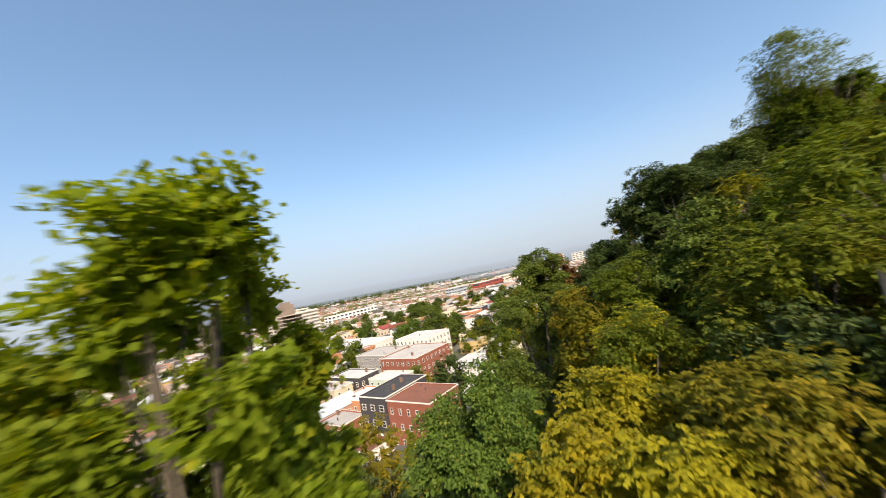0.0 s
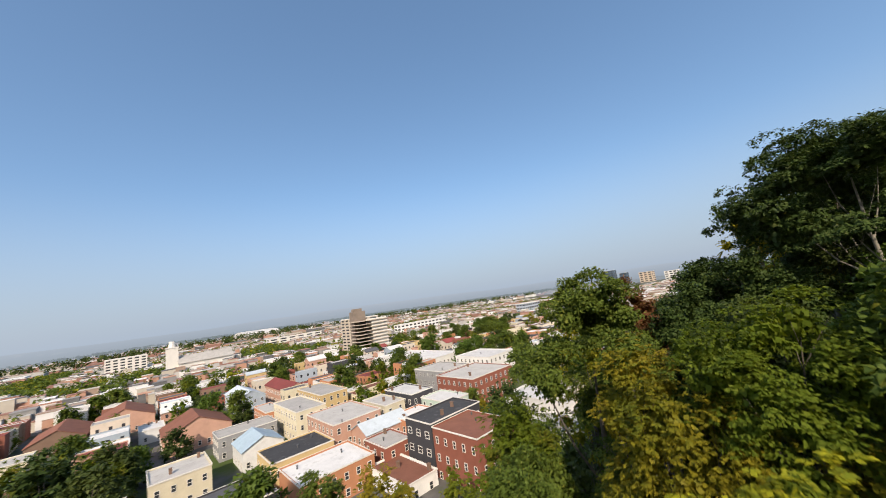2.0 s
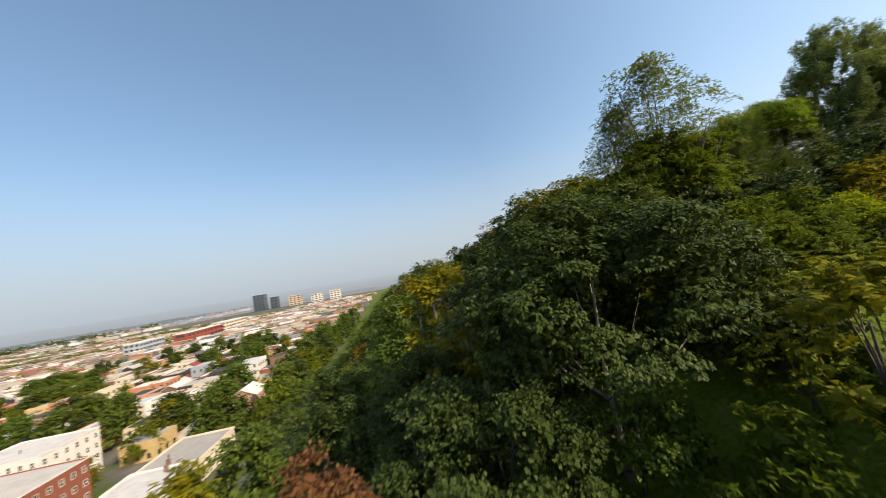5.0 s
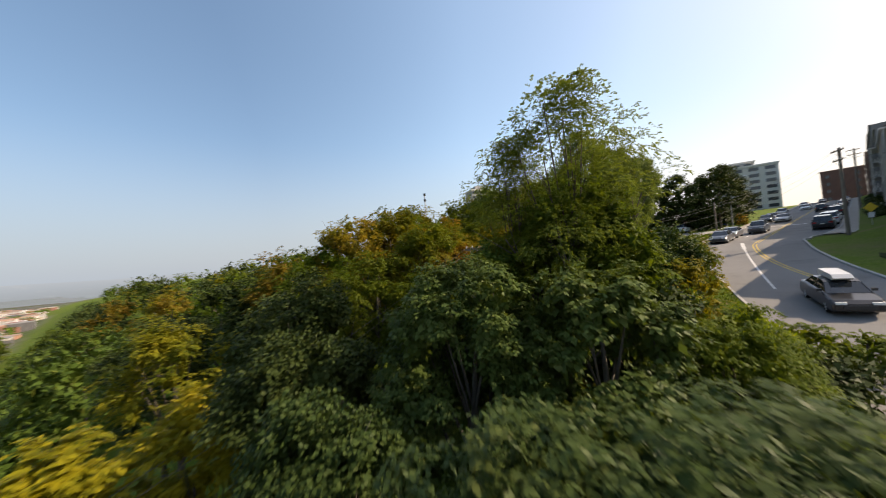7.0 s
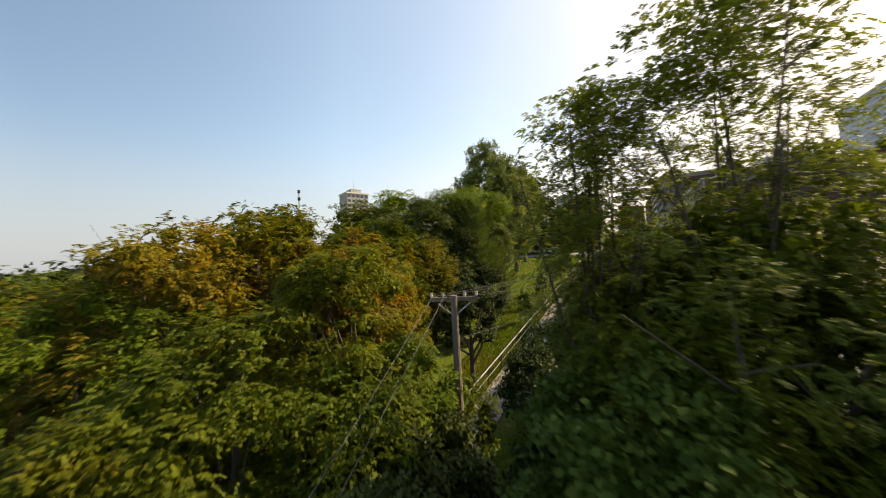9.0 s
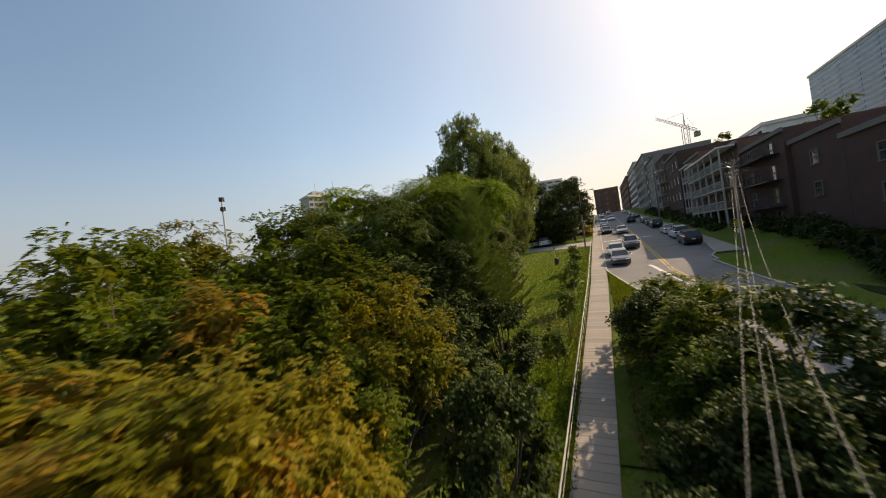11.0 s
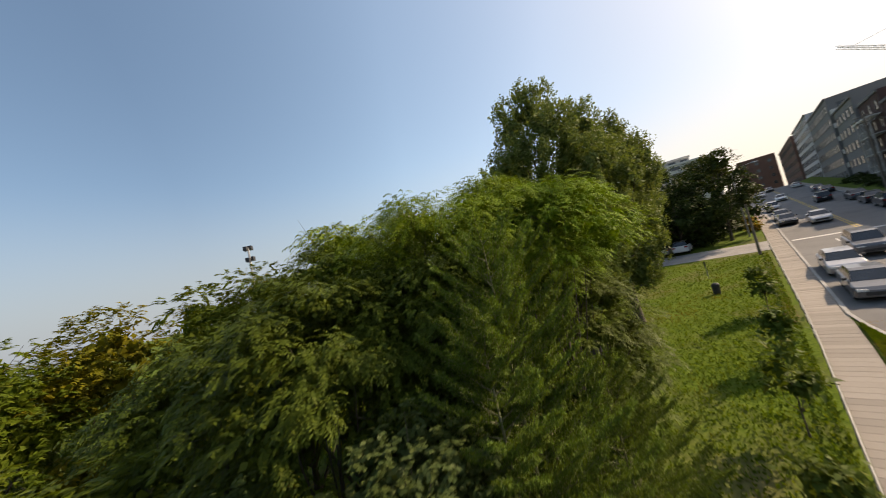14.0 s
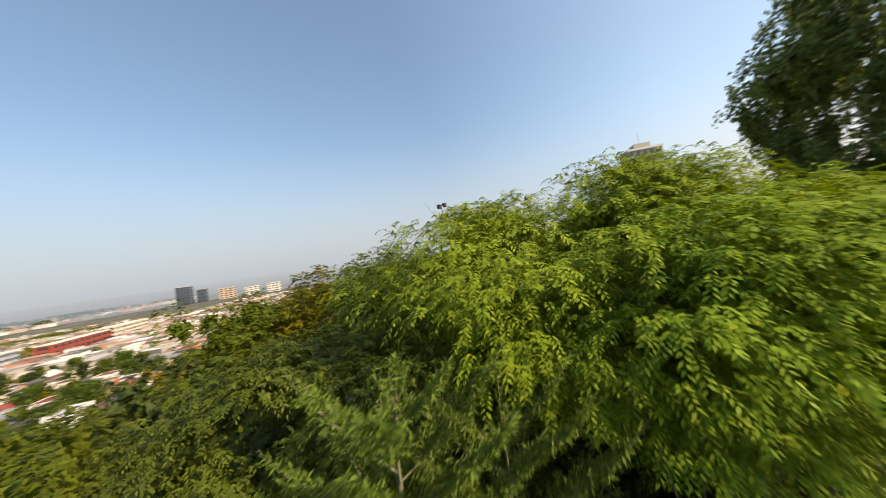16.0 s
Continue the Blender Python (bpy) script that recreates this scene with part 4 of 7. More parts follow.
tree("shade", 7.6, 31.2, 3.9, 1.7, 3.8)
tree("walnut", 6.0, 36.4, 7.3, 3.1, 5.0, 1.1, 0.85)
tree("locust", 12.2, 35.2, 7.5, 2.1, 2.0, 1.1, 0.72, stem=0.09)
tree("walnut", 8.2, 34.6, 6.2, 2.2, 3.0, 1.1, 0.8, stem=0.09)
tree("locust", 11.6, 38.2, 8.5, 2.4, 3.4, 1.1, 0.85)
tree("locust", 13.0, 37.6, 7.6, 1.9, 3.2, 1.1, 0.8)
conifer(9.7, 32.38, 6.3, 1.3, 5.6)
conifer(8.8, 34.9, 7.0, 1.2, 5.0)
tree("walnut", 6.0, 33.6, 6.2, 2.2, 3.6, 1.1, 0.8, stem=0.09)
tree("walnut", 2.6, 36.4, 5.6, 2.4, 4.2, 1.1, 1.0)
tree("walnut", 3.4, 39.6, 7.0, 2.4, 4.6, 1.1, 1.0)
tree("walnut", 13.4, 37.3, 5.0, 2.3, 4.6, 1.2, 0.85)
conifer(10.3, 33.0, 6.0, 1.2, 5.6)
tree("dark", 5.0, 24.2, 0.4, 1.5, 3.2)
conifer(12.4, 34.4, 2.6, 1.4, 4.2)
tree("dark", 9.2, 29.9, 0.9, 1.5, 3.2, 1.2)
# the hedge between pavement and street
tree("olive", 13.2, 24.3, -0.7, 1.4, 2.2)
tree("maple", 12.1, 22.7, -0.6, 1.5, 2.4)
tree("dark", 10.3, 20.9, -0.6, 1.5, 2.4)
tree("olive", 14.8, 25.2, 0.5, 1.8, 3.0)
tree("gold", 19.6, 27.2, 0.2, 1.6, 2.4)
tree("dark", 11.4, 19.4, 0.4, 2.3, 3.4)
tree("dark", 16.4, 28.2, 0.3, 1.5, 2.2)
tree("olive", 19.0, 29.0, 0.7, 2.0, 2.6)
tree("olive", 16.6, 24.6, 0.9, 2.3, 3.6)
tree("bright", 17.6, 26.6, 0.3, 1.8, 2.6)
tree("dark", 13.6, 21.6, 1.2, 2.5, 4.0)
tree("gold", 12.6, 17.4, -0.9, 1.8, 2.4)
tree("dark", 9.6, 17.4, -0.6, 2.0, 3.0)
tree("dark", 6.6, 15.2, -0.4, 2.0, 3.2)
# dark shrubs before the first brick house
for s, n, top, r in ((0.5, 17.6, 2.2, 1.5), (3.4, 17.4, 2.0, 1.4), (6.4, 17.8, 2.3, 1.5), (9.6, 17.5, 1.9, 1.3), (12.8, 17.7, 2.1, 1.4), (15.8, 17.6, 1.8, 1.2), (20.6, 17.4, 1.7, 1.1), (26.5, 17.2, 1.6, 1.1), (-3.0, 18.4, 2.4, 1.7), (-6.6, 20.6, 2.4, 1.7)):
    x, y = road_xy(s, n)
    ob = tree("dark" if s > -2 else "olive", x, y, ground_sn(s, n) + top, r, top * 0.9, 0.9, 1.7)
    tagged(ob, "dark green shrub on the bank before the houses", "shrub", "shrubs before the houses")
for k in range(26):
    s, n = 31.0 + 2.6 * k, 15.9 + 0.25 * (k % 3)
    x, y = road_xy(s, n)
    ob = tree("dark", x, y, ground_sn(s, n) + 1.1 + 0.25 * (k % 4), 1.1, 1.2, 0.9, 2.4)
    tagged(ob, "clipped dark bush in the houses' front garden", "bush", "bushes in the front gardens")
# the park
tree("poplar", 19.4, 48.0, 16.7, 4.6, 15.0, 1.0, 1.2)
tree("poplar", 24.2, 49.8, 14.6, 3.5, 12.8, 1.0, 1.25)
tree("poplar", 32.0, 59.3, 15.8, 4.2, 12.6, 1.0, 1.3, stem=0.26)
tree("dark", 52.4, 67.4, 14.6, 4.6, 11.0, 0.95, 2.4)
tree("dark", 46.8, 69.4, 14.0, 4.8, 11.0, 0.95, 2.4)
tree("dark", 41.2, 72.2, 13.2, 5.2, 10.5, 0.95, 2.4)
tree("dark", 34.6, 75.0, 12.6, 5.6, 10.5, 0.95, 2.4)
for x, y, top, r in ((44.0, 72.6, 6.4, 3.6), (49.6, 70.8, 6.6, 3.4), (54.6, 72.0, 7.0, 3.4), (38.6, 76.0, 6.2, 3.8), (59.0, 74.6, 7.4, 3.2)):
    tree("dark", x, y, top, r, 5.0, 0.9, 2.6)
tree("rust", 57.8, 69.0, 4.9, 1.1, 1.6, 0.9, 2.0)
tree("dark", 62.2, 80.4, 16.6, 6.4, 12.0, 0.95, 2.4)
tree("dark", 26.0, 78.5, 11.6, 6.4, 11.0, 0.95, 2.4)

# saplings along the rail
for k, (s, n) in enumerate(((-8.4, -1.5), (-3.6, -1.2), (1.6, -1.3), (7.0, -1.3), (13.4, -1.5))):
    x, y = road_xy(s, n)
    ob = tree("maple", x, y, ground_sn(s, n) + 2.7 + 0.3 * (k % 3), 0.66, 1.7, 0.5, group="young trees along the rail", stem=0.035)
    tagged(ob, "young dark green tree planted in the lawn", "sapling")

# undergrowth and slope woods: a few grown forms, set out many times
random.seed(4)
FORMS = []
for far in (0, 1, 2):
    for k, (kind, r, h) in enumerate((("dark", 2.4, 4.4), ("olive", 2.3, 4.2), ("maple", 2.5, 4.6), ("gold", 2.2, 4.0), ("bright", 2.2, 4.0), ("chestnut", 2.4, 4.6), ("rust", 2.2, 4.2))):
        rng = np.random.default_rng(50 + k + 10 * far)
        me, lobes = grown(kind, rng, r, h, h * 0.93, (0.4, 0.34, 0.42)[far], (1.3, 1.8, 1.05)[far])
        FORMS.append((kind, me, trunk_mesh(rng, 0.0, h, lobes, 0.09, BARK, (5, 3, 5)[far])))


def shrub(k, x, y, z, scale, turn):
    kind, me, tr = FORMS[k]
    ob = thing("bush", Matrix.Translation((x, y, z)) @ Matrix.Rotation(turn, 4, "Z") @ Matrix.Diagonal((scale, scale, scale * random.uniform(0.85, 1.15), 1)),
               WORDS[kind][1].split(" ")[0] + " leafy bush in the undergrowth of the slope", "bush", "undergrowth of the slope")
    under("crown", me, ob)
    under("stem", tr, ob)


def woods(count, s0, s1, n0, n1, ok, tall, gap, mix=(0.3, 0.5, 0.65, 0.77, 0.9, 0.95)):
    placed = []
    tries = 0
    while len(placed) < count and tries < count * 40:
        tries += 1
        s, n = random.uniform(s0, s1), random.uniform(n0, n1)
        x, y = road_xy(s, n)
        near_ = reach(x, y)
        if not ok(s, n) or near_ < 2.0 or any((x - a) ** 2 + (y - b) ** 2 < gap ** 2 for a, b in placed):
            continue
        placed.append((x, y))
        r = random.random()
        k = next((c for c, lim in zip((0, 2, 1, 3, 5, 4), mix) if r < lim), 6)
        size = tall(s, n) * random.uniform(0.85, 1.15) * (0.72 if near_ < 3.2 else 1.0)
        shrub(k + (7 if near_ > 10 else 14 if near_ < 5 else 0), x, y, ground_sn(s, n) - 0.3, size, random.uniform(0, 6.28))


# below the bend
woods(60, -46, -27.5, 3, 50, lambda s, n: True, lambda s, n: 0.95, 2.9, (0.12, 0.24, 0.48, 0.8, 0.84, 0.95))
# the lower slope, down to the roofs
woods(46, -84, -46, -16, 64, lambda s, n: True, lambda s, n: 1.75, 5.0)
woods(40, -120, -46, -120, -16, lambda s, n: -84 < s - 0.17 * (n + 15) < -46, lambda s, n: 1.8, 5.4)
# behind the thicket, towards the far edge
woods(36, -32, 6, -76, -34, lambda s, n: True, lambda s, n: 1.5, 5.0, (0.2, 0.36, 0.66, 0.86, 0.88, 0.93))
# beside the long pavement
woods(60, -36, 10, -34, -1.5, lambda s, n: n < -3.6 - max(0, s + 12) * 0.55, lambda s, n: 0.78 if n > -12 else 0.95, 2.8, (0.2, 0.36, 0.66, 0.86, 0.88, 0.93))
# the far run of the cliff
woods(54, -120, -24, -230, -30, lambda s, n: -62 < s - 0.17 * (n + 15) < -20 or (s > -30 and n > -80), lambda s, n: 2.2, 6.5)

# ---------- the town below ----------
WALLS = {k: surface(k + "_wall", c, 0.85, coarse=0.5, fine=7, spread=0.18, bump=0.15, vary=0.1) for k, c in {
    "red_brick": (0.234, 0.082, 0.055), "orange_brick": (0.42, 0.19, 0.1), "pink_brick": (0.44, 0.26, 0.19), "brown_brick": (0.172, 0.109, 0.078),
    "cream": (0.54, 0.48, 0.35), "yellow": (0.48, 0.35, 0.17), "white": (0.6, 0.592, 0.565), "grey": (0.234, 0.234, 0.234), "blue_grey": (0.281, 0.328, 0.367),
    "charcoal": (0.043, 0.043, 0.048), "orange": (0.452, 0.187, 0.047), "mint": (0.351, 0.429, 0.367), "beige": (0.5, 0.44, 0.36), "scarlet": (0.3, 0.06, 0.042), "blue": (0.078, 0.195, 0.312)}.items()}
ROOFS = {k: surface(k + "_roof", c, 0.85, coarse=0.25, fine=4, spread=0.22, bump=0.2, vary=0.15, stain=st) for k, c, st in (
    ("gravel", (0.36, 0.345, 0.32), (0.28, 0.265, 0.245)), ("white", (0.54, 0.53, 0.51), (0.38, 0.365, 0.345)), ("tar", (0.047, 0.047, 0.049), (0.094, 0.094, 0.094)),
    ("brown", (0.187, 0.078, 0.051), (0.133, 0.062, 0.047)), ("red", (0.21, 0.05, 0.045), (0.13, 0.05, 0.045)), ("silver", (0.390, 0.437, 0.468), (0.296, 0.328, 0.351)), ("slate", (0.086, 0.086, 0.094), None), ("blue", (0.257, 0.335, 0.390), None))}
TRIM = surface("pale_trim", (0.6, 0.57, 0.52), 0.7, spread=0.12, bump=0.05)
FLUE = surface("flue_metal", (0.12, 0.12, 0.12), 0.6, 0.4, bump=0.05)


def glazing(name, col, rough=0.08):
    m, nt, lk, p = nodes(name)
    n = noise_of(nt, lk, 0.9, 2)
    lk.new(ramp(nt, lk, n, [(0.35, tuple(c * 0.6 for c in col)), (0.7, tuple(c * 1.5 for c in col))]), p.inputs["Base Color"])
    p.inputs["Roughness"].default_value, p.inputs["Specular IOR Level"].default_value = rough, 0.8
    return m


PANE = glazing("window_glass", (0.035, 0.04, 0.045))


@lru_cache(maxsize=None)
def window_meshes(w, h, deep=0.1, trim=None):
    """A frame with a cross bar and a sill, and its pane, in the plane x = 0 facing +x."""
    b = Build()
    t = 0.09
    b.box(-0.03, -w / 2, 0, deep, -w / 2 + t, h)
    b.box(-0.03, w / 2 - t, 0, deep, w / 2, h)
    b.box(-0.03, -w / 2 + t, h - t, deep, w / 2 - t, h)
    b.box(-0.03, -w / 2 - 0.05, -0.06, deep + 0.05, w / 2 + 0.05, 0.0)
    b.box(-0.03, -w / 2 + t, h * 0.5 - 0.03, deep - 0.03, w / 2 - t, h * 0.5 + 0.03)
    p = Build()
    p.box(-0.02, -w / 2 + t, 0, 0.035, w / 2 - t, h - t)
    # the plainer kind: frame, meeting rail and panes as one moulded piece
    one = Build()
    ys, zs = (-w / 2, -w / 2 + t, w / 2 - t, w / 2), (-0.05, 0.05, h * 0.5 - 0.04, h * 0.5 + 0.04, h - t, h)
    one.v = [(deep, y, z) for z in zs for y in ys] + [(-0.03, y, z) for z, y in ((zs[0], ys[0]), (zs[0], ys[3]), (zs[5], ys[3]), (zs[5], ys[0]))]
    for r in range(5):
        for c in range(3):
            q = [r * 4 + c, r * 4 + c + 1, r * 4 + c + 5, r * 4 + c + 4]
            if c == 1 and r in (1, 3):
                i = len(one.v)
                one.v += [(0.03, one.v[j][1], one.v[j][2]) for j in q]
                one.f += [(q[j], q[(j + 1) % 4], i + (j + 1) % 4, i + j) for j in range(4)] + [tuple(range(i, i + 4))]
                one.m += [0, 0, 0, 0, 1]
            else:
                one.f.append(tuple(q))
                one.m.append(0)
    one.f += [(0, 24, 25, 3), (3, 25, 26, 23), (23, 26, 27, 20), (20, 27, 24, 0)]
    one.m += [0] * 4
    trim = trim or TRIM
    return b.mesh("window", trim), p.mesh("pane", PANE), one.mesh("window", [trim, PANE])


def windows(parent, x0, x1, fixed, facing, floors, first, step, w, h, gap, panes=True, trim=None):
    """Rows of windows on one side of a house; facing: degrees of the wall's outward way."""
    fr, pa, both = window_meshes(w, h, 0.1, trim)
    k = max(1, int((x1 - x0 - 0.8) / gap))
    for fl in range(floors):
        for i in range(k):
            a = x0 + (x1 - x0) * (i + 0.5) / k
            z = first + fl * step
            pos = {0: (fixed, a, z), 180: (fixed, a, z), 90: (a, fixed, z), 270: (a, fixed, z)}[facing]
            ob = under("window", fr if panes else both, parent, "", pose(*pos, 0, 0, facing))
            if panes:
                under("pane", pa, ob)


def house(u, v, du, dv, height, wall, roof, style="flat", sides="es", detail=2, label="", base=CITY_Z, turn=CITY, group="houses of the town", frame_xy=None, w=1.0):
    """A town house round (u, v) in the town's grid: walls, roof, cornice, windows, chimney or vents."""
    x, y = frame_xy or (u * CU.x + v * CV.x, u * CU.y + v * CV.y)
    ob = thing("house", pose(x, y, base, 0, 0, turn), label or f"{wall.replace('_', ' ')} town house with {roof} {'gabled' if style == 'gable' else 'flat'} roof", "house", group)
    a, c = du / 2, dv / 2
    rnd = random.Random(int(abs(u * 17 + v * 31) * 10) + int(height * 3))
    b = Build()
    if style == "gable":
        ridge = height + min(du, dv) * 0.24
        along = du >= dv
        if along:
            b.box(-a, -c, -3, a, c, height, skip="t")
            for sx in (-a, a):
                b.face([(sx, -c, height), (sx, c, height), (sx, 0, ridge)])
        else:
            b.box(-a, -c, -3, a, c, height, skip="t")
            for sy in (-c, c):
                b.face([(-a, sy, height), (a, sy, height), (0, sy, ridge)])
        r = Build()
        o = 0.35
        if along:
            r.prism([(-c - o, height - 0.2), (0, ridge), (c + o, height - 0.2), (c + o, height), (0, ridge + 0.2), (-c - o, height)], -a - o, a + o)
            r.v = [(q[1], q[0], q[2]) for q in r.v]
        else:
            r.prism([(-a - o, height - 0.2), (0, ridge), (a + o, height - 0.2), (a + o, height), (0, ridge + 0.2), (-a - o, height)], -c - o, c + o)
        part("roof", r, ROOFS[roof], ob)
    else:
        p = 0.22
        b.shell(a, c, -3, height + 0.12, p, height - 0.5)
        r = Build()
        r.box(-a + p, -c + p, height - 0.6, a - p, c - p, height - 0.22 + rnd.uniform(0, 0.12))
        part("roof", r, ROOFS[roof], ob)
        if detail >= 1:
            t = Build()
            for q in ((-a - 0.14, -c - 0.14, a + 0.14, -c - 0.003), (-a - 0.14, c + 0.003, a + 0.14, c + 0.14), (-a - 0.14, -c - 0.003, -a - 0.003, c + 0.003), (a + 0.003, -c - 0.003, a + 0.14, c + 0.003)):
                t.box(q[0], q[1], height - 0.1, q[2], q[3], height + 0.2)
            part("cornice", t, TRIM, ob)
    part("wall", b, WALLS[wall], ob)
    floors = max(1, int((height - 0.6) / 2.9))
    step = (height - 0.5) / floors
    if detail == 0:
        g = Build()
        for fl in range(floors):
            z = 0.95 + fl * step
            for k in range(max(1, int((dv - 1) / 2.7))):
                y = -c + dv * (k + 0.5) / max(1, int((dv - 1) / 2.7))
                g.box(a - 0.02, y - 0.5, z, a + 0.05, y + 0.5, z + 1.5, skip="w")
            for k in range(max(1, int((du - 1) / 2.7))):
                x_ = -a + du * (k + 0.5) / max(1, int((du - 1) / 2.7))
                g.box(x_ - 0.5, -c - 0.05, z, x_ + 0.5, -c + 0.02, z + 1.5, skip="n")
        tagged(part("glazing", g, PANE, ob), "small dark sash windows", kind="stuff")
    if detail >= 1:
        for key, args in (("e", (-c, c, a, 0)), ("n", (-a, a, c, 90)), ("s", (-a, a, -c, 270)), ("w", (-c, c, -a, 180))):
            if key in sides:
                windows(ob, *args, floors, 0.95, step, w, 1.55, 2.5 if detail == 2 else 3.1, False)
        for _ in range(rnd.randint(1, 2)):
            px, py = rnd.uniform(-a + 0.8, a - 0.8), rnd.uniform(-c + 0.8, c - 0.8)
            f = Build()
            if rnd.random() < 0.5:
                f.tube((px, py, height - 0.4), (px, py, height + 0.55), 0.16, 0.16, 8)
                f.tube((px, py, height + 0.5), (px, py, height + 0.62), 0.26, 0.22, 8)
                part("vent", f, FLUE, ob)
            else:
                f.box(px - 0.35, py - 0.3, height - 0.4, px + 0.35, py + 0.3, height + 1.0)
                f.box(px - 0.42, py - 0.37, height + 1.0, px + 0.42, py + 0.37, height + 1.12)
                part("chimney", f, WALLS["brown_brick"], ob)
    return ob


# houses near the foot of the cliff, placed one by one
NAMED = []


def near(u0, u1, v0, v1, top, wall, roof, style="flat", sides="esn", label="", w=1.0):
    NAMED.append((u0, u1, v0, v1))
    return house((u0 + u1) / 2, (v0 + v1) / 2, u1 - u0, v1 - v0, top - CITY_Z, wall, roof, style, sides, 2, label, w=w)


near(-122, -109, -20, -8, -38.5, "cream", "gravel", label="cream three-storey house with grey flat roof", sides="en")
near(-98, -84, -13, 0, -41.0, "charcoal", "slate", label="dark slate-roofed low house with dormers")
near(-203, -189, -21, -13, -41.0, "white", "white")
near(-180, -158, -15, 5, -40.2, "pink_brick", "brown", "gable", label="long brick row with brown pitched roof")
near(-246, -216, -54, -37, -40.5, "brown_brick", "brown", "gable", label="long brick row with brown pitched roof")
near(-252, -222, -36, -15, -40.0, "pink_brick", "brown", "gable", label="long brick row with brown pitched roof")
near(-144, -133, -3, 14, -39.0, "grey", "gravel", label="grey house with pale flat roof and dark side")
near(-129, -116, 0, 11, -40.5, "white", "blue", "gable", label="white house with pale blue metal roof")
near(-104, -91, 1, 16, -38.0, "yellow", "tar", label="yellow-walled house with black tar roof")
near(-89.5, -76, 2, 19, -39.0, "orange_brick", "white", label="orange brick house with broad white roof", sides="en")
near(-77, -62, 18, 26, -42.0, "white", "brown", label="low white shed with brown roof")
near(-64.5, -50.5, 28, 40, -34.5, "red_brick", "brown", label="red brick house with white windows and brown roof", w=0.85)
near(-75, -65, 28, 45, -34.0, "charcoal", "tar", label="modern charcoal house with roof light", w=1.5)
near(-86, -75.8, 22, 30, -39.2, "red_brick", "gravel")
near(-95, -86.5, 23, 37, -38.6, "pink_brick", "silver", "gable", label="brick house with worn silver metal roof")
near(-115, -95.5, 18, 33, -36.0, "pink_brick", "gravel", label="pink brick house with pale gravel roof")
near(-110, -96, 35, 42.5, -36.0, "cream", "gravel")
near(-110, -94, 44, 53, -35.0, "charcoal", "white", label="black house with white flat roof and orange side")
near(-93, -80, 47, 56, -36.6, "mint", "white", label="house with pale mint roof")
near(-92, -78, 34, 45, -38.0, "orange_brick", "white")
near(-108, -88, 67, 90, -35.5, "red_brick", "gravel", label="long red brick row with broad pale roof and gallery")
near(-122, -101, 92, 110, -33.5, "white", "white", label="white flat-roofed house of three storeys")
near(-147, -122, 17, 27, -36.0, "cream", "gravel", label="cream house with outside stairs and balconies")
near(-162, -136, 31, 42, -36.0, "yellow", "gravel", label="ochre brick house with flat grey roof")
near(-132, -112, 74, 90, -36.0, "grey", "gravel")
near(-196, -148, 100, 120, -37.0, "white", "white", label="long white house with balconies")
near(-214, -178, 31, 42, -38.5, "pink_brick", "red", "gable", label="brick row with bright red metal roof")
near(-220, -190, 13, 25, -39.0, "blue_grey", "silver", "gable", label="pale blue row with silver metal roof")
near(-166, -148, 14.5, 21, -39.0, "orange_brick", "gravel")
near(-166, -154, -55, -46, -40.0, "brown_brick", "gravel")
near(-203, -189, -59, -49, -40.0, "cream", "gravel")
near(-52, -40, 44, 56, -38.0, "white", "gravel")
near(-70, -56, 62, 78, -37.5, "white", "white", label="white house with pale roof at the cliff's foot")
near(-72, -58, 82, 100, -39.0, "cream", "gravel")

# rows behind them
random.seed(11)
PICK_W = ["red_brick", "orange_brick", "pink_brick", "pink_brick", "brown_brick", "cream", "white", "white", "white", "beige", "grey", "yellow", "beige", "charcoal", "blue_grey", "brown_brick"]
PICK_R = ["gravel", "gravel", "gravel", "white", "white", "white", "tar", "brown", "silver", "red", "slate"]
TREE_SPOTS = []
row = -112.0
k = 0
while row < 330:
    depth = random.uniform(10, 13)
    u = -290.0 + random.uniform(0, 8)
    while u < -56:
        wide = random.uniform(5.5, 10.5) if row < 230 else random.uniform(7, 13)
        u1 = u + wide
        clash = any(u < b + 1.2 and u1 > a - 1.2 and row < d + 1.2 and row + depth > c - 1.2 for a, b, c, d in NAMED)
        s, n = road_sn((u1) * CU.x + row * CV.x, (u1) * CU.y + row * CV.y)
        low = ground_sn(s, n) < -44.6
        if random.random() < 0.17 or (not clash and low and u1 > -75 and random.random() < 0.5):
            TREE_SPOTS.append((u + wide / 2, row + depth / 2))
        elif not clash and low:
            far = math.hypot(u + 10, row + 15)
            style = "gable" if random.random() < 0.13 else "flat"
            h = random.choice([6.0, 6.4, 8.6, 9.2, 9.6, 11.5]) if far < 260 else random.choice([6.4, 8.8, 9.4])
            house(u + wide / 2, row + depth / 2, wide - random.choice([0.02, 0.02, 1.6]), depth, h, random.choice(PICK_W), random.choice(PICK_R), style, "es" if row > -20 else "en", 1 if far < 118 else 0)
        u = u1 + (random.uniform(6, 10) if random.random() < 0.12 else 0.0)
    k += 1
    row += depth + (10.5 if k % 2 else 6.0)
    if k % 2 == 0:
        TREE_SPOTS += [(random.uniform(-285, -70), row - 2.5) for _ in range(9)]

# town trees: a few grown forms, set out many times
for k in range(34):
    TREE_SPOTS.append((-56 + random.uniform(-7, 7), 58 + 8.2 * k))
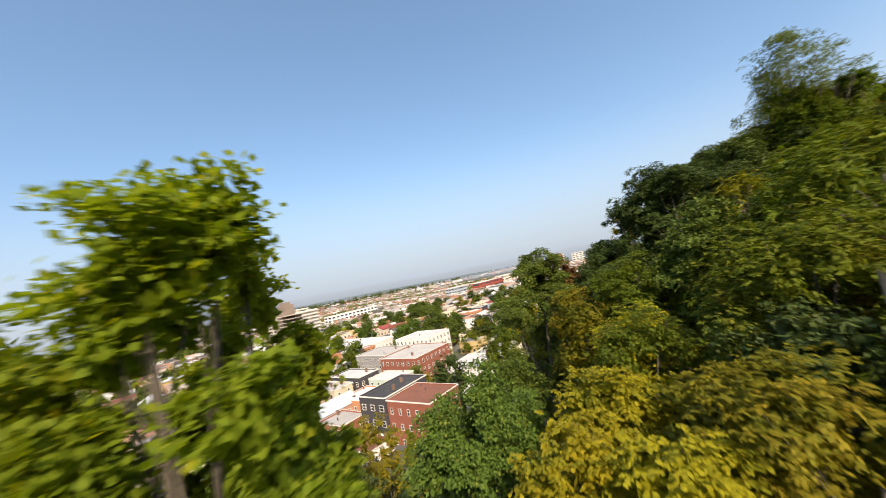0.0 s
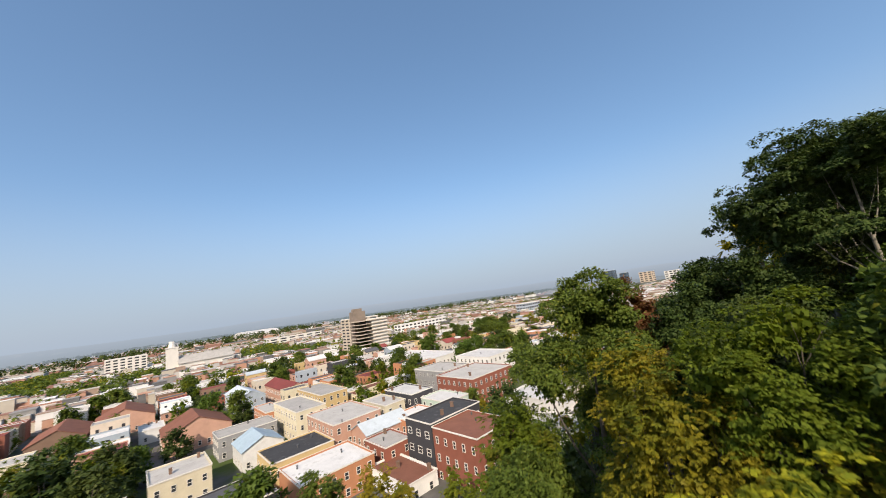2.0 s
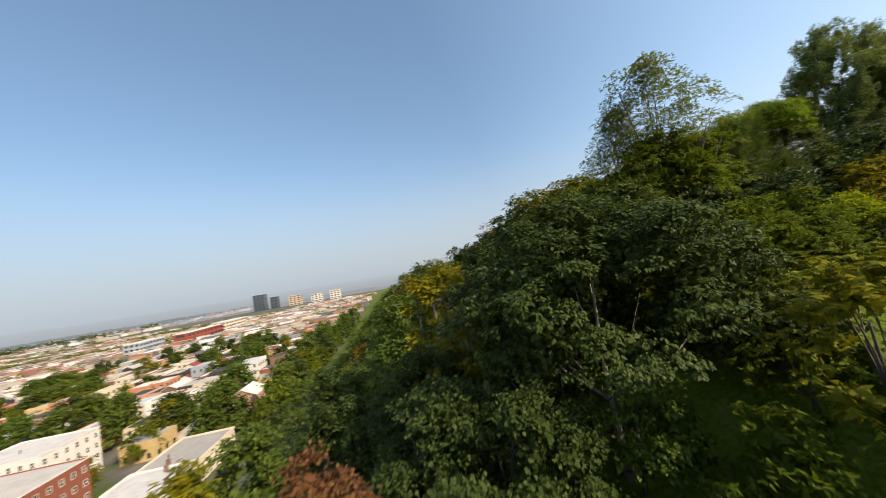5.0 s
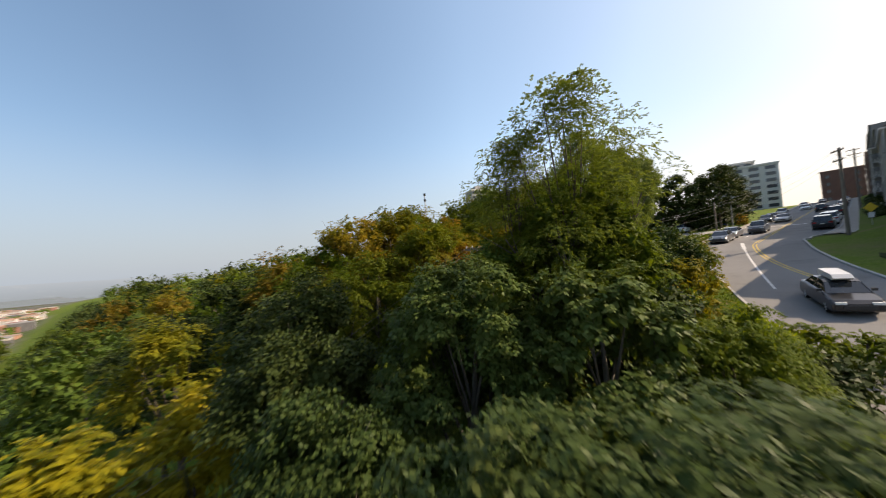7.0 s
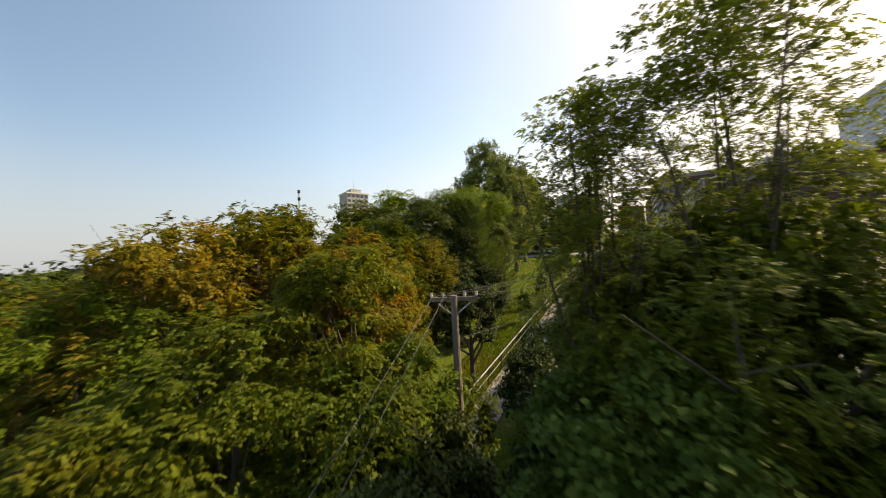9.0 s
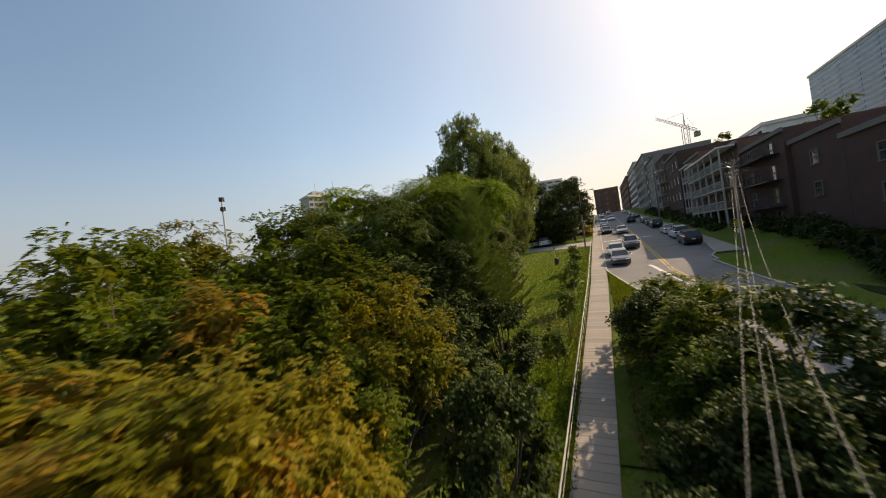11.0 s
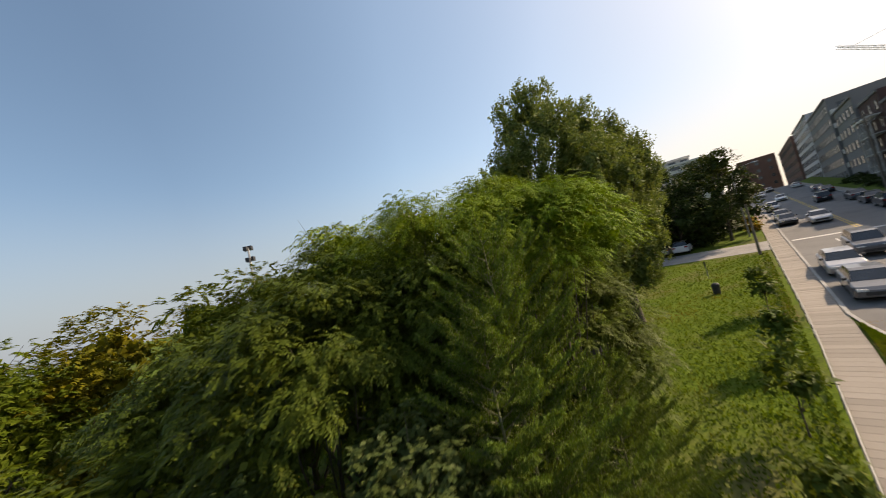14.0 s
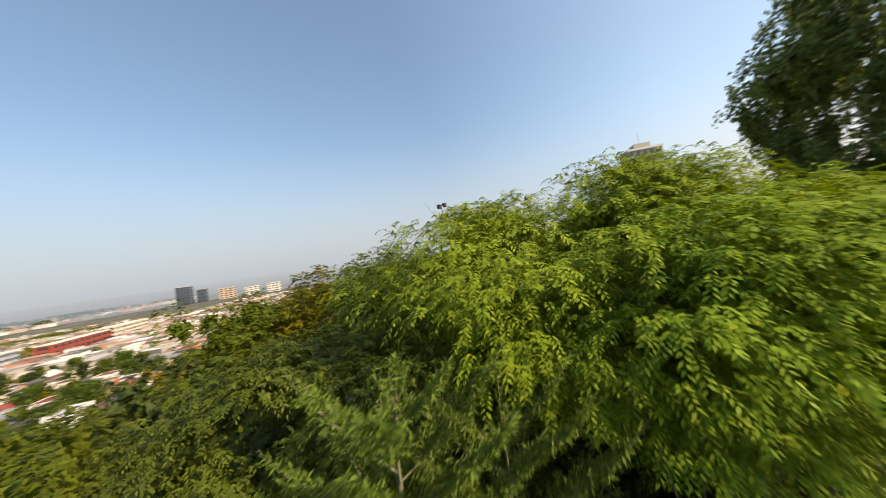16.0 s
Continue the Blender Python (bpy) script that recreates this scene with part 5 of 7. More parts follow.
# large groups of trees between the rows
for k in range(26):
    TREE_SPOTS.append((random.uniform(-168, -124), random.uniform(-62, -24)))
for cu, cv, r, k in ((-199, 196, 16, 9), (-96, 118, 9, 5), (-191, 300, 14, 7), (-130, 247, 12, 6), (-270, 49, 12, 6), (-100, 200, 10, 5), (-150, 150, 14, 8), (-120, 300, 16, 8), (-230, 250, 14, 8), (-160, -10, 8, 5), (-240, -80, 16, 8)):
    for _ in range(k):
        TREE_SPOTS.append((cu + random.uniform(-r, r), cv + random.uniform(-r, r)))
TOWN = []
for i, (kind, r, h) in enumerate((("dark", 3.6, 9.0), ("maple", 3.8, 9.5), ("gold", 3.2, 8.0), ("orange", 3.2, 8.5), ("olive", 3.4, 8.0))):
    rng = np.random.default_rng(90 + i)
    me, lobes = grown(kind, rng, r, h, h * 0.86, 0.85, 3.8)
    TOWN.append((kind, me, trunk_mesh(rng, 0.0, h, lobes, 0.16, BARK, 4)))


def town_tree(i, u, v, scale):
    kind, me, tr = TOWN[i]
    x, y = u * CU.x + v * CV.x, u * CU.y + v * CV.y
    z = max(CITY_Z, ground_at(x, y)) - 0.1
    ob = thing("street_tree", Matrix.Translation((x, y, z)) @ Matrix.Rotation(random.uniform(0, 6.28), 4, "Z") @ Matrix.Scale(scale, 4), WORDS[kind][1].split(" ")[0] + " leafy tree between the town houses", "tree", "trees of the town")
    under("crown", me, ob)
    under("trunk", tr, ob)


for u, v in TREE_SPOTS:
    if any(a - 3 < u < b + 9 and c - 5 < v < d + 3 for a, b, c, d in NAMED):
        continue
    town_tree(random.choice([0, 0, 1, 1, 1, 1, 2, 4, 4, 4]), u, v, random.uniform(1.25, 2.0))
for u, v, i, sc in ((-46, 30, 4, 1.0), (-57, 14, 2, 0.8), (-50, 21, 4, 0.9), (-44, 40, 1, 1.0), (-128, 40, 3, 0.85), (-121, 52, 3, 1.05), (-124, 57, 1, 1.0), (-150, -12, 0, 1.2), (-136, -22, 1, 1.2), (-128, -30, 1, 1.2), (-140, -34, 0, 1.3), (-152, -28, 1, 1.2), (-205, 0, 0, 1.3), (-172, 12, 0, 1.0),
                    (-118, 100, 1, 1.2), (-96, 98, 2, 1.1), (-84, 62, 1, 1.0), (-76, 58, 2, 1.0), (-240, 90, 1, 1.5), (-250, 84, 1, 1.5), (-246, 100, 2, 1.4), (-232, 20, 1, 1.5), (-260, 40, 0, 1.5), (-70, 108, 1, 1.3), (-64, 116, 0, 1.3), (-88, 126, 1, 1.5), (-96, 132, 2, 1.5)):
    town_tree(i, u, v, sc)

# ---------- farther town ----------
def district(name, count, seed, place, label, sizes):
    """Far blocks, too small to tell apart singly: walls and roofs of many tones in one sheet of houses."""
    rnd = random.Random(seed)
    m, nt, lk, p = nodes(name + "_paint")
    g = nt.new("ShaderNodeNewGeometry")
    c = ramp(nt, lk, g.outputs["Random Per Island"], [(0, (0.24, 0.1, 0.065)), (0.13, (0.3, 0.2, 0.14)), (0.26, (0.42, 0.37, 0.3)), (0.4, (0.4, 0.39, 0.37)), (0.54, (0.2, 0.195, 0.19)), (0.64, (0.66, 0.65, 0.63)), (0.8, (0.42, 0.21, 0.13)), (0.9, (0.08, 0.08, 0.085))], "CONSTANT")
    c = mixer(nt, lk, 0.15, c, ramp(nt, lk, noise_of(nt, lk, 0.3, 3), [(0.3, (0.15, 0.15, 0.15)), (0.7, (0.38, 0.37, 0.35))]))
    lk.new(c, p.inputs["Base Color"])
    p.inputs["Roughness"].default_value = 0.85
    b = Build()
    for _ in range(count):
        spot = place(rnd)
        if spot is None:
            continue
        u, v = spot
        a, d, h = rnd.uniform(*sizes[0]), rnd.uniform(*sizes[0]), rnd.uniform(*sizes[1])
        i = len(b.v)
        b.box(u - a, v - d, CITY_Z - 1, u + a, v + d, CITY_Z + h, skip="bt")
        b.box(u - a - 0.2, v - d - 0.2, CITY_Z + h + 0.02, u + a + 0.2, v + d + 0.2, CITY_Z + h + 0.4)
        b.v[i:] = [(q[0] * CU.x + q[1] * CV.x, q[0] * CU.y + q[1] * CV.y, q[2]) for q in b.v[i:]]
    tagged(new(name, b.mesh(name, m)), label, "houses", kind="stuff")


def mid(rnd):
    u, v = rnd.uniform(-900, -292), rnd.uniform(-330, 900)
    return None if (-330 < u < -270 and 118 < v < 162) or wooded(u, v) else (u, v)


def wooded(u, v):
    return noise.noise(Vector((u * 0.007 + 3, v * 0.012, 2))) > 0.14


def side(rnd):
    u, v = rnd.uniform(-292, -40), rnd.uniform(340, 1100)
    s, n = road_sn(u * CU.x + v * CV.x, u * CU.y + v * CV.y)
    return (u, v) if ground_sn(s, n) < -44 and not (-300 < u < -262 and 440 < v < 560) else None


def out(rnd):
    return (rnd.uniform(-2700, -900), rnd.uniform(-900, 2400))


district("town_blocks", 6400, 5, mid, "close-set flat-roofed houses of many colours", ((2.6, 5.6), (5, 11)))
district("town_blocks", 700, 6, side, "close-set flat-roofed houses below the cliff", ((4, 11), (6, 12)))
district("suburb_blocks", 1500, 7, out, "far pale roofs of suburbs and sheds", ((7, 26), (6, 14)))


def far_woods(name, count, seed, place, material, label, big):
    rng = np.random.default_rng(seed)
    rnd = random.Random(seed)
    at = []
    for _ in range(count):
        spot = place(rnd)
        if spot:
            u, v = spot
            at.append((u * CU.x + v * CV.x, u * CU.y + v * CV.y, CITY_Z + big * 1.15))
    at = np.array(at)
    k = 22
    d = unit(rng.normal(0, 1, (len(at) * k, 3)) + np.array([0, 0, 0.5]))
    size = np.repeat(rng.uniform(0.7, 1.4, len(at)), k)[:, None] * big
    pts = np.repeat(at, k, 0) + d * size * np.array([0.75, 0.75, 0.55]) * rng.uniform(0.6, 1.1, (len(at) * k, 1))
    q = leaves(rng, pts, unit(rng.normal(0, 1, pts.shape)), d + rng.normal(0, 0.4, pts.shape), big * 0.42, big * 0.34)
    tagged(new(name, quads(name, q, material)), label, "trees", kind="stuff")


def grove(rnd):
    u, v = rnd.uniform(-900, -292), rnd.uniform(-330, 900)
    return (u, v) if wooded(u, v) or rnd.random() < 0.22 else None


def grove_side(rnd):
    return side(rnd)


def grove_out(rnd):
    u, v = out(rnd)
    return (u, v) if noise.noise(Vector((u * 0.004, v * 0.004, 5))) > -0.15 else None


far_woods("town_trees", 5200, 21, grove, LEAF["maple"], "green trees scattered through the far town", 6.0)
far_woods("town_trees", 900, 22, grove, LEAF["gold"], "yellowing trees scattered through the far town", 6.0)
far_woods("town_trees", 560, 23, grove_side, LEAF["maple"], "green trees among houses below the cliff", 6.0)
far_woods("far_trees", 2600, 24, grove_out, LEAF["dark"], "dark bands of trees in the suburbs", 13.0)


# ---------- landmarks ----------
def landmark(name, u, v, du, dv, z1, wall, label, floors, cols, band=None, base=CITY_Z, turn=CITY, xy=None, group=""):
    """A larger building with rows of windows, each window a mesh of its own."""
    x, y = xy or (u * CU.x + v * CV.x, u * CU.y + v * CV.y)
    ob = thing(name, pose(x, y, base, 0, 0, turn), label, "building", group)
    h = z1 - base
    b = Build()
    b.box(-du / 2, -dv / 2, -1, du / 2, dv / 2, h)
    part("wall", b, wall, ob)
    r = Build()
    r.box(-du / 2 - 0.3, -dv / 2 - 0.3, h + 0.01, du / 2 + 0.3, dv / 2 + 0.3, h + 0.7)
    part("roof", r, TRIM, ob)
    step = h / floors
    wh = step * 0.5
    for side_, length, fixed, facing in (("e", dv, du / 2, 0), ("s", du, -dv / 2, 270), ("n", du, dv / 2, 90)):
        if xy is None and v > 0 and side_ == "n":
            continue
        k = max(1, int(cols * length / max(du, dv)))
        wd = length / k * (0.62 if band is None else 0.94)
        me = Build()
        me.box(-0.02, -wd / 2, 0, 0.12, wd / 2, wh)
        me = me.mesh("window", band or PANE)
        for fl in range(floors):
            for i in range(k):
                a = -length / 2 + length * (i + 0.5) / k
                pos = (fixed, a, (fl + 0.3) * step) if facing == 0 else (a, fixed, (fl + 0.3) * step)
                under("window", me, ob, "", pose(*pos, 0, 0, facing))
    return ob


CONC = surface("weathered_concrete", (0.42, 0.36, 0.29), 0.85, coarse=0.1, fine=1.5, spread=0.15)
GLASS_WALL = glazing("dark_blue_glass", (0.05, 0.075, 0.1), 0.15)
PALE_WALL = surface("pale_render", (0.55, 0.53, 0.49), 0.85, coarse=0.1, fine=1.5, spread=0.12)
apt = landmark("apartment_block", -304, 140, 34, 22, -11.5, CONC, "tall beige concrete apartment block with balconies", 12, 4)
core = Build()
core.box(12, -16, -1, 20, -4, 41)
core.box(13.5, -14.5, 41, 18, -6, 43.5)
part("stair_tower", core, surface("brown_concrete", (0.2, 0.16, 0.13), 0.85, coarse=0.1, fine=1.5), apt, "dark brown stair tower")
wing = Build()
wing.box(17.2, -4, -1, 30, 12, 33)
part("wing", wing, PALE_WALL, apt, "pale wing with balconies")
for i in range(11):
    f = Build()
    f.box(16, -18, 2 + 2.95 * i, 31.4, 13.2, 2.5 + 2.95 * i)
    part("balcony_slab", f, CONC, apt)
landmark("glass_tower", 0, 0, 46, 36, 24, GLASS_WALL, "dark blue glass office tower", 7, 3, xy=(-1560, 592))
landmark("glass_tower", 0, 0, 30, 26, 6, GLASS_WALL, "lower blue glass office block", 4, 2, xy=(-1530, 640))
landmark("office_block", 0, 0, 50, 40, -3, surface("sandstone_wall", (0.45, 0.36, 0.27), 0.85), "sand-coloured far office block", 5, 3, xy=(-1500, 720))
landmark("office_block", 0, 0, 46, 40, -12, PALE_WALL, "pale grey far office block", 4, 3, xy=(-1440, 790))
landmark("office_block", 0, 0, 44, 40, -8, PALE_WALL, "grey office block behind the cliff", 4, 3, xy=(-1380, 850))
landmark("office_block", -281, 500, 16, 88, -28, WALLS["scarlet"], "long bright red market hall", 3, 10)
landmark("office_block", -285, 592, 20, 70, -26, surface("cream_stone", (0.6, 0.52, 0.42), 0.85), "cream stone school block", 4, 9)
landmark("office_block", -300, 425, 16, 40, -27, WALLS["blue_grey"], "blue-grey block with yellow roof", 4, 8)
landmark("office_block", -380, 275, 16, 80, -30, WALLS["white"], "long white block of flats", 4, 12)
landmark("office_block", -640, 190, 18, 90, -30, PALE_WALL, "far white block of flats", 4, 6)
landmark("office_block", -620, -30, 24, 40, -22, PALE_WALL, "pale flats far over the town", 7, 6)
hall = thing("church", pose(*[(-470) * CU.x + 20 * CV.x, (-470) * CU.y + 20 * CV.y, CITY_Z], 0, 0, CITY), "pale stone church with long white roof and bell tower", "church")
b = Build()
b.box(-13, -8, 0, 13, 40, 13)
b.box(-5, -18, 0, 7, -8.1, 30)
part("wall", b, PALE_WALL, hall)
r = Build()
r.prism([(-14, 12.8), (0, 20), (14, 12.8), (14, 13.4), (0, 20.8), (-14, 13.4)], -9, 41)
part("roof", r, ROOFS["gravel"], hall)
r = Build()
r.box(-5.5, -18.5, 30.02, 7.5, -7.6, 31)
r.tube((1, -13, 31), (1, -13, 37), 3.2, 2.6, 8)
part("belfry", r, PALE_WALL, hall)
dome = thing("arena", pose(*[(-1500) * CU.x + 330 * CV.x, (-1500) * CU.y + 330 * CV.y, CITY_Z], 0, 0, CITY), "far white arena with a rounded roof", "arena")
b = Build()
b.prism([(-90, 0), (90, 0), (90, 16), (60, 25), (0, 29), (-60, 25), (-90, 16)], -60, 60)
part("roof", b, ROOFS["white"], dome)

# ---------- along the street ----------
ROAD_TURN = math.degrees(math.atan2(RD.y, RD.x))


def at_road(s, n, lift=0.0, turn=0.0, z=None):
    x, y = road_xy(s, n)
    return pose(x, y, (ground_sn(s, n) if z is None else z) + lift, 0, 0, ROAD_TURN + turn)


def railing():
    """The low rail at the pavement's edge: posts and one top bar."""
    ob = thing("railing", Matrix.Identity(4), "low weathered metal rail along the pavement", "railing")
    post = Build()
    post.tube((0, 0, -0.1), (0, 0, 0.86), 0.022, 0.022, 6)
    post = post.mesh("post", DARK_STEEL)
    stops = [-26.6 + 2.0 * i for i in range(32)]
    for s in stops:
        under("post", post, ob, "", at_road(s, walk_n(s) - 0.1))
    for lift, r in ((0.87, 0.034), (0.45, 0.014)):
        b = Build()
        pts = [Vector((*road_xy(s, walk_n(s) - 0.1), ground_sn(s, 0) + lift)) for s in stops]
        b.path(pts, [r] * len(pts), 8)
        part("bar", b, surface("pale_rail_paint", (0.36, 0.35, 0.31), 0.55, spread=0.35, coarse=1.5), ob)


railing()


def car(kind, paint, s, n, turn, label, box=False, z=None, rise=True):
    """A car with its nose to +x: shell, glass, lights, bumpers, four wheels with rims."""
    tall = kind == "suv"
    ob = thing("car", at_road(s, n, 0.05, turn, z) @ Matrix.Rotation(-math.atan(grade(s) * math.cos(radians(turn))) if rise else 0.0, 4, "Y"), label, "car", "cars on the street")
    body, glass = car_meshes(kind, paint)
    under("body", body, ob)
    under("window_glass", glass, ob)
    for name, me in car_small(kind).items():
        for m in me[1]:
            under(name, me[0], ob, "", m)
    tyre, rim = wheel_meshes()
    r = 0.35 if tall else 0.32
    for x in (-1.38, 1.38):
        for y in (-0.8, 0.8):
            w = under("wheel", tyre, ob, "", pose(x, y, r, 0, 0, 0 if y < 0 else 180) @ Matrix.Scale(r / 0.33, 4))
            under("rim", rim, w)
    if box:
        b = Build()
        b.prism([(-1.3, 1.5), (0.5, 1.5), (0.7, 1.62), (0.4, 1.78), (-1.2, 1.8), (-1.4, 1.66)], -0.38, 0.38)
        part("roof_box", b, surface("silver_plastic", (0.55, 0.55, 0.55), 0.35, spread=0.1, bump=0), ob, "silver roof box")
    return ob


@lru_cache(maxsize=None)
def wheel_meshes():
    t = Build()
    t.path([Vector((0, -0.11, 0)), Vector((0, -0.08, 0)), Vector((0, 0.08, 0)), Vector((0, 0.11, 0))], [0.27, 0.33, 0.33, 0.27], 18)
    t.face([(0.27 * math.cos(a), -0.1, 0.27 * math.sin(a)) for a in [2 * math.pi * k / 18 for k in range(18)]])
    t.face([(0.27 * math.cos(-a), 0.1, 0.27 * math.sin(-a)) for a in [2 * math.pi * k / 18 for k in range(18)]])
    r = Build()
    r.tube((0, -0.125, 0), (0, -0.102, 0), 0.06, 0.07, 10)
    for k in range(5):
        a = 2 * math.pi * k / 5
        r.tube((0.04 * math.cos(a), -0.115, 0.04 * math.sin(a)), (0.22 * math.cos(a), -0.11, 0.22 * math.sin(a)), 0.035, 0.028, 5)
    return t.mesh("wheel", surface("tyre_rubber", (0.025, 0.025, 0.025), 0.85, bump=0.05), True), r.mesh("rim", STEEL)


PROFILE = {  # lower shell and cabin, x and z
    "sedan": ([(-2.3, 0.32), (-2.33, 0.62), (-2.2, 0.95), (-1.5, 1.0), (0.9, 0.98), (2.0, 0.82), (2.3, 0.66), (2.32, 0.34), (2.1, 0.22), (-2.1, 0.22)],
              [(-1.75, 0.97), (-1.05, 1.42), (0.1, 1.46), (0.45, 1.38), (1.15, 0.95)]),
    "suv": ([(-2.3, 0.36), (-2.34, 0.75), (-2.25, 1.1), (-1.6, 1.14), (1.0, 1.12), (2.1, 0.98), (2.3, 0.8), (2.32, 0.38), (2.1, 0.26), (-2.1, 0.26)],
            [(-2.2, 1.1), (-1.85, 1.66), (0.1, 1.72), (0.5, 1.64), (1.2, 1.08)]),
}


@lru_cache(maxsize=None)
def car_meshes(kind, paint):
    low, cab = PROFILE[kind]
    bm = bmesh.new()

    def loft(outline, ys, shrink):
        rings = []
        cz = sum(z for _, z in outline) / len(outline)
        cx = sum(x for x, _ in outline) / len(outline)
        for y, k, lean in zip(ys, shrink, range(len(ys))):
            rings.append([bm.verts.new((cx + (x - cx) * k, y, cz + (z - cz) * k)) for x, z in outline])
        for a, b in zip(rings, rings[1:]):
            for i in range(len(outline)):
                j = (i + 1) % len(outline)
                bm.faces.new((a[i], a[j], b[j], b[i]))
        bm.faces.new(rings[0][::-1])
        bm.faces.new(rings[-1])

    loft(low, (-0.92, -0.84, 0.84, 0.92), (0.93, 1, 1, 0.93))
    # roof and pillars
    zs = max(z for _, z in cab)
    roof = [(x, z) for x, z in cab if z > zs - 0.12]
    y = 0.66
    for x0, x1 in zip(roof, roof[1:]):
        q = [(x0[0], -y, x0[1] + 0.015), (x1[0], -y, x1[1] + 0.015), (x1[0], y, x1[1] + 0.015), (x0[0], y, x0[1] + 0.015)]
        bm.faces.new([bm.verts.new(p) for p in q])
        bm.faces.new([bm.verts.new((p[0], p[1], p[2] - 0.05)) for p in q][::-1])
    ends = [cab[0], cab[-1], (cab[0][0] * 0.25 + cab[-1][0] * 0.75 - 0.9, cab[0][1])]
    tops = [roof[0], roof[-1], (sum(r[0] for r in roof) / len(roof) - 0.05, zs)]
    for (ex, ez), (tx, tz) in zip(ends, tops):
        for sd in (-1, 1):
            a = [(ex - 0.06, sd * 0.83, ez - 0.03), (ex + 0.06, sd * 0.83, ez - 0.03), (tx + 0.05, sd * 0.675, tz), (tx - 0.05, sd * 0.675, tz)]
            bm.faces.new([bm.verts.new(p) for p in a])
            bm.faces.new([bm.verts.new((p[0], p[1] * 0.985, p[2])) for p in a][::-1])
    bmesh.ops.recalc_face_normals(bm, faces=bm.faces)
    bmesh.ops.bevel(bm, geom=[e for e in bm.edges if len(e.link_faces) == 2 and e.calc_face_angle(0) > 0.5], offset=0.035, segments=2, affect='EDGES')
    me = bpy.data.meshes.new("body")
    bm.to_mesh(me)
    bm.free()
    me.materials.append(PAINTS[paint])
    g = Build()
    i = len(cab)
    g.v += [(x, -0.82 + 0.16 * (z - cab[0][1]) / (zs - cab[0][1]), z) for x, z in cab] + [(x, 0.82 - 0.16 * (z - cab[0][1]) / (zs - cab[0][1]), z) for x, z in cab]
    g.f.append(tuple(range(i)))
    g.f.append(tuple(range(2 * i - 1, i - 1, -1)))
    for a in range(i - 1):
        g.f.append((a + 1, a, i + a, i + a + 1))
    g.m = [0] * len(g.f)
    return me, g.mesh("window_glass", CAR_GLASS)


@lru_cache(maxsize=None)
def car_small(kind):
    z = 0.78 if kind == "suv" else 0.68
    b = Build()
    b.box(-0.06, -0.2, -0.06, 0.04, 0.2, 0.07)
    head = b.mesh("headlight", HEADLAMP)
    b = Build()
    b.box(-0.03, -0.17, -0.08, 0.05, 0.17, 0.1)
    tail = b.mesh("tail_light", TAILLAMP)
    b = Build()
    b.box(-0.03, -0.55, -0.08, 0.03, 0.55, 0.1)
    grille = b.mesh("grille", DARK_STEEL)
    b = Build()
    b.box(-0.06, -0.1, 0, 0.08, 0.1, 0.13)
    mirror = b.mesh("wing_mirror", DARK_STEEL)
    b = Build()
    b.box(-0.012, -0.2, 0, 0.012, 0.2, 0.12)
    plate = b.mesh("number_plate", WHITE)
    return {"headlight": (head, [pose(2.24, -0.62, z), pose(2.24, 0.62, z)]), "tail_light": (tail, [pose(-2.3, -0.68, z + 0.12), pose(-2.3, 0.68, z + 0.12)]),
            "grille": (grille, [pose(2.32, 0, 0.5)]), "wing_mirror": (mirror, [pose(0.85, -0.98, 1.0), pose(0.85, 0.98, 1.0)]), "number_plate": (plate, [pose(-2.35, 0, 0.7)])}


PAINTS = {k: surface(k + "_car_paint", c, 0.3, mt, coarse=0.5, fine=3, spread=0.06, bump=0, coat=0.6) for k, c, mt in (
    ("black", (0.02, 0.02, 0.023), 0.2), ("grey", (0.12, 0.125, 0.135), 0.5), ("silver", (0.42, 0.42, 0.43), 0.6), ("white", (0.7, 0.7, 0.69), 0.0), ("blue", (0.05, 0.08, 0.14), 0.4))}
CAR_GLASS = glazing("car_glass", (0.02, 0.024, 0.028), 0.05)
HEADLAMP = surface("lamp_lens", (0.75, 0.75, 0.73), 0.15, spread=0.05, bump=0)
TAILLAMP = surface("red_lens", (0.3, 0.015, 0.012), 0.2, spread=0.05, bump=0)
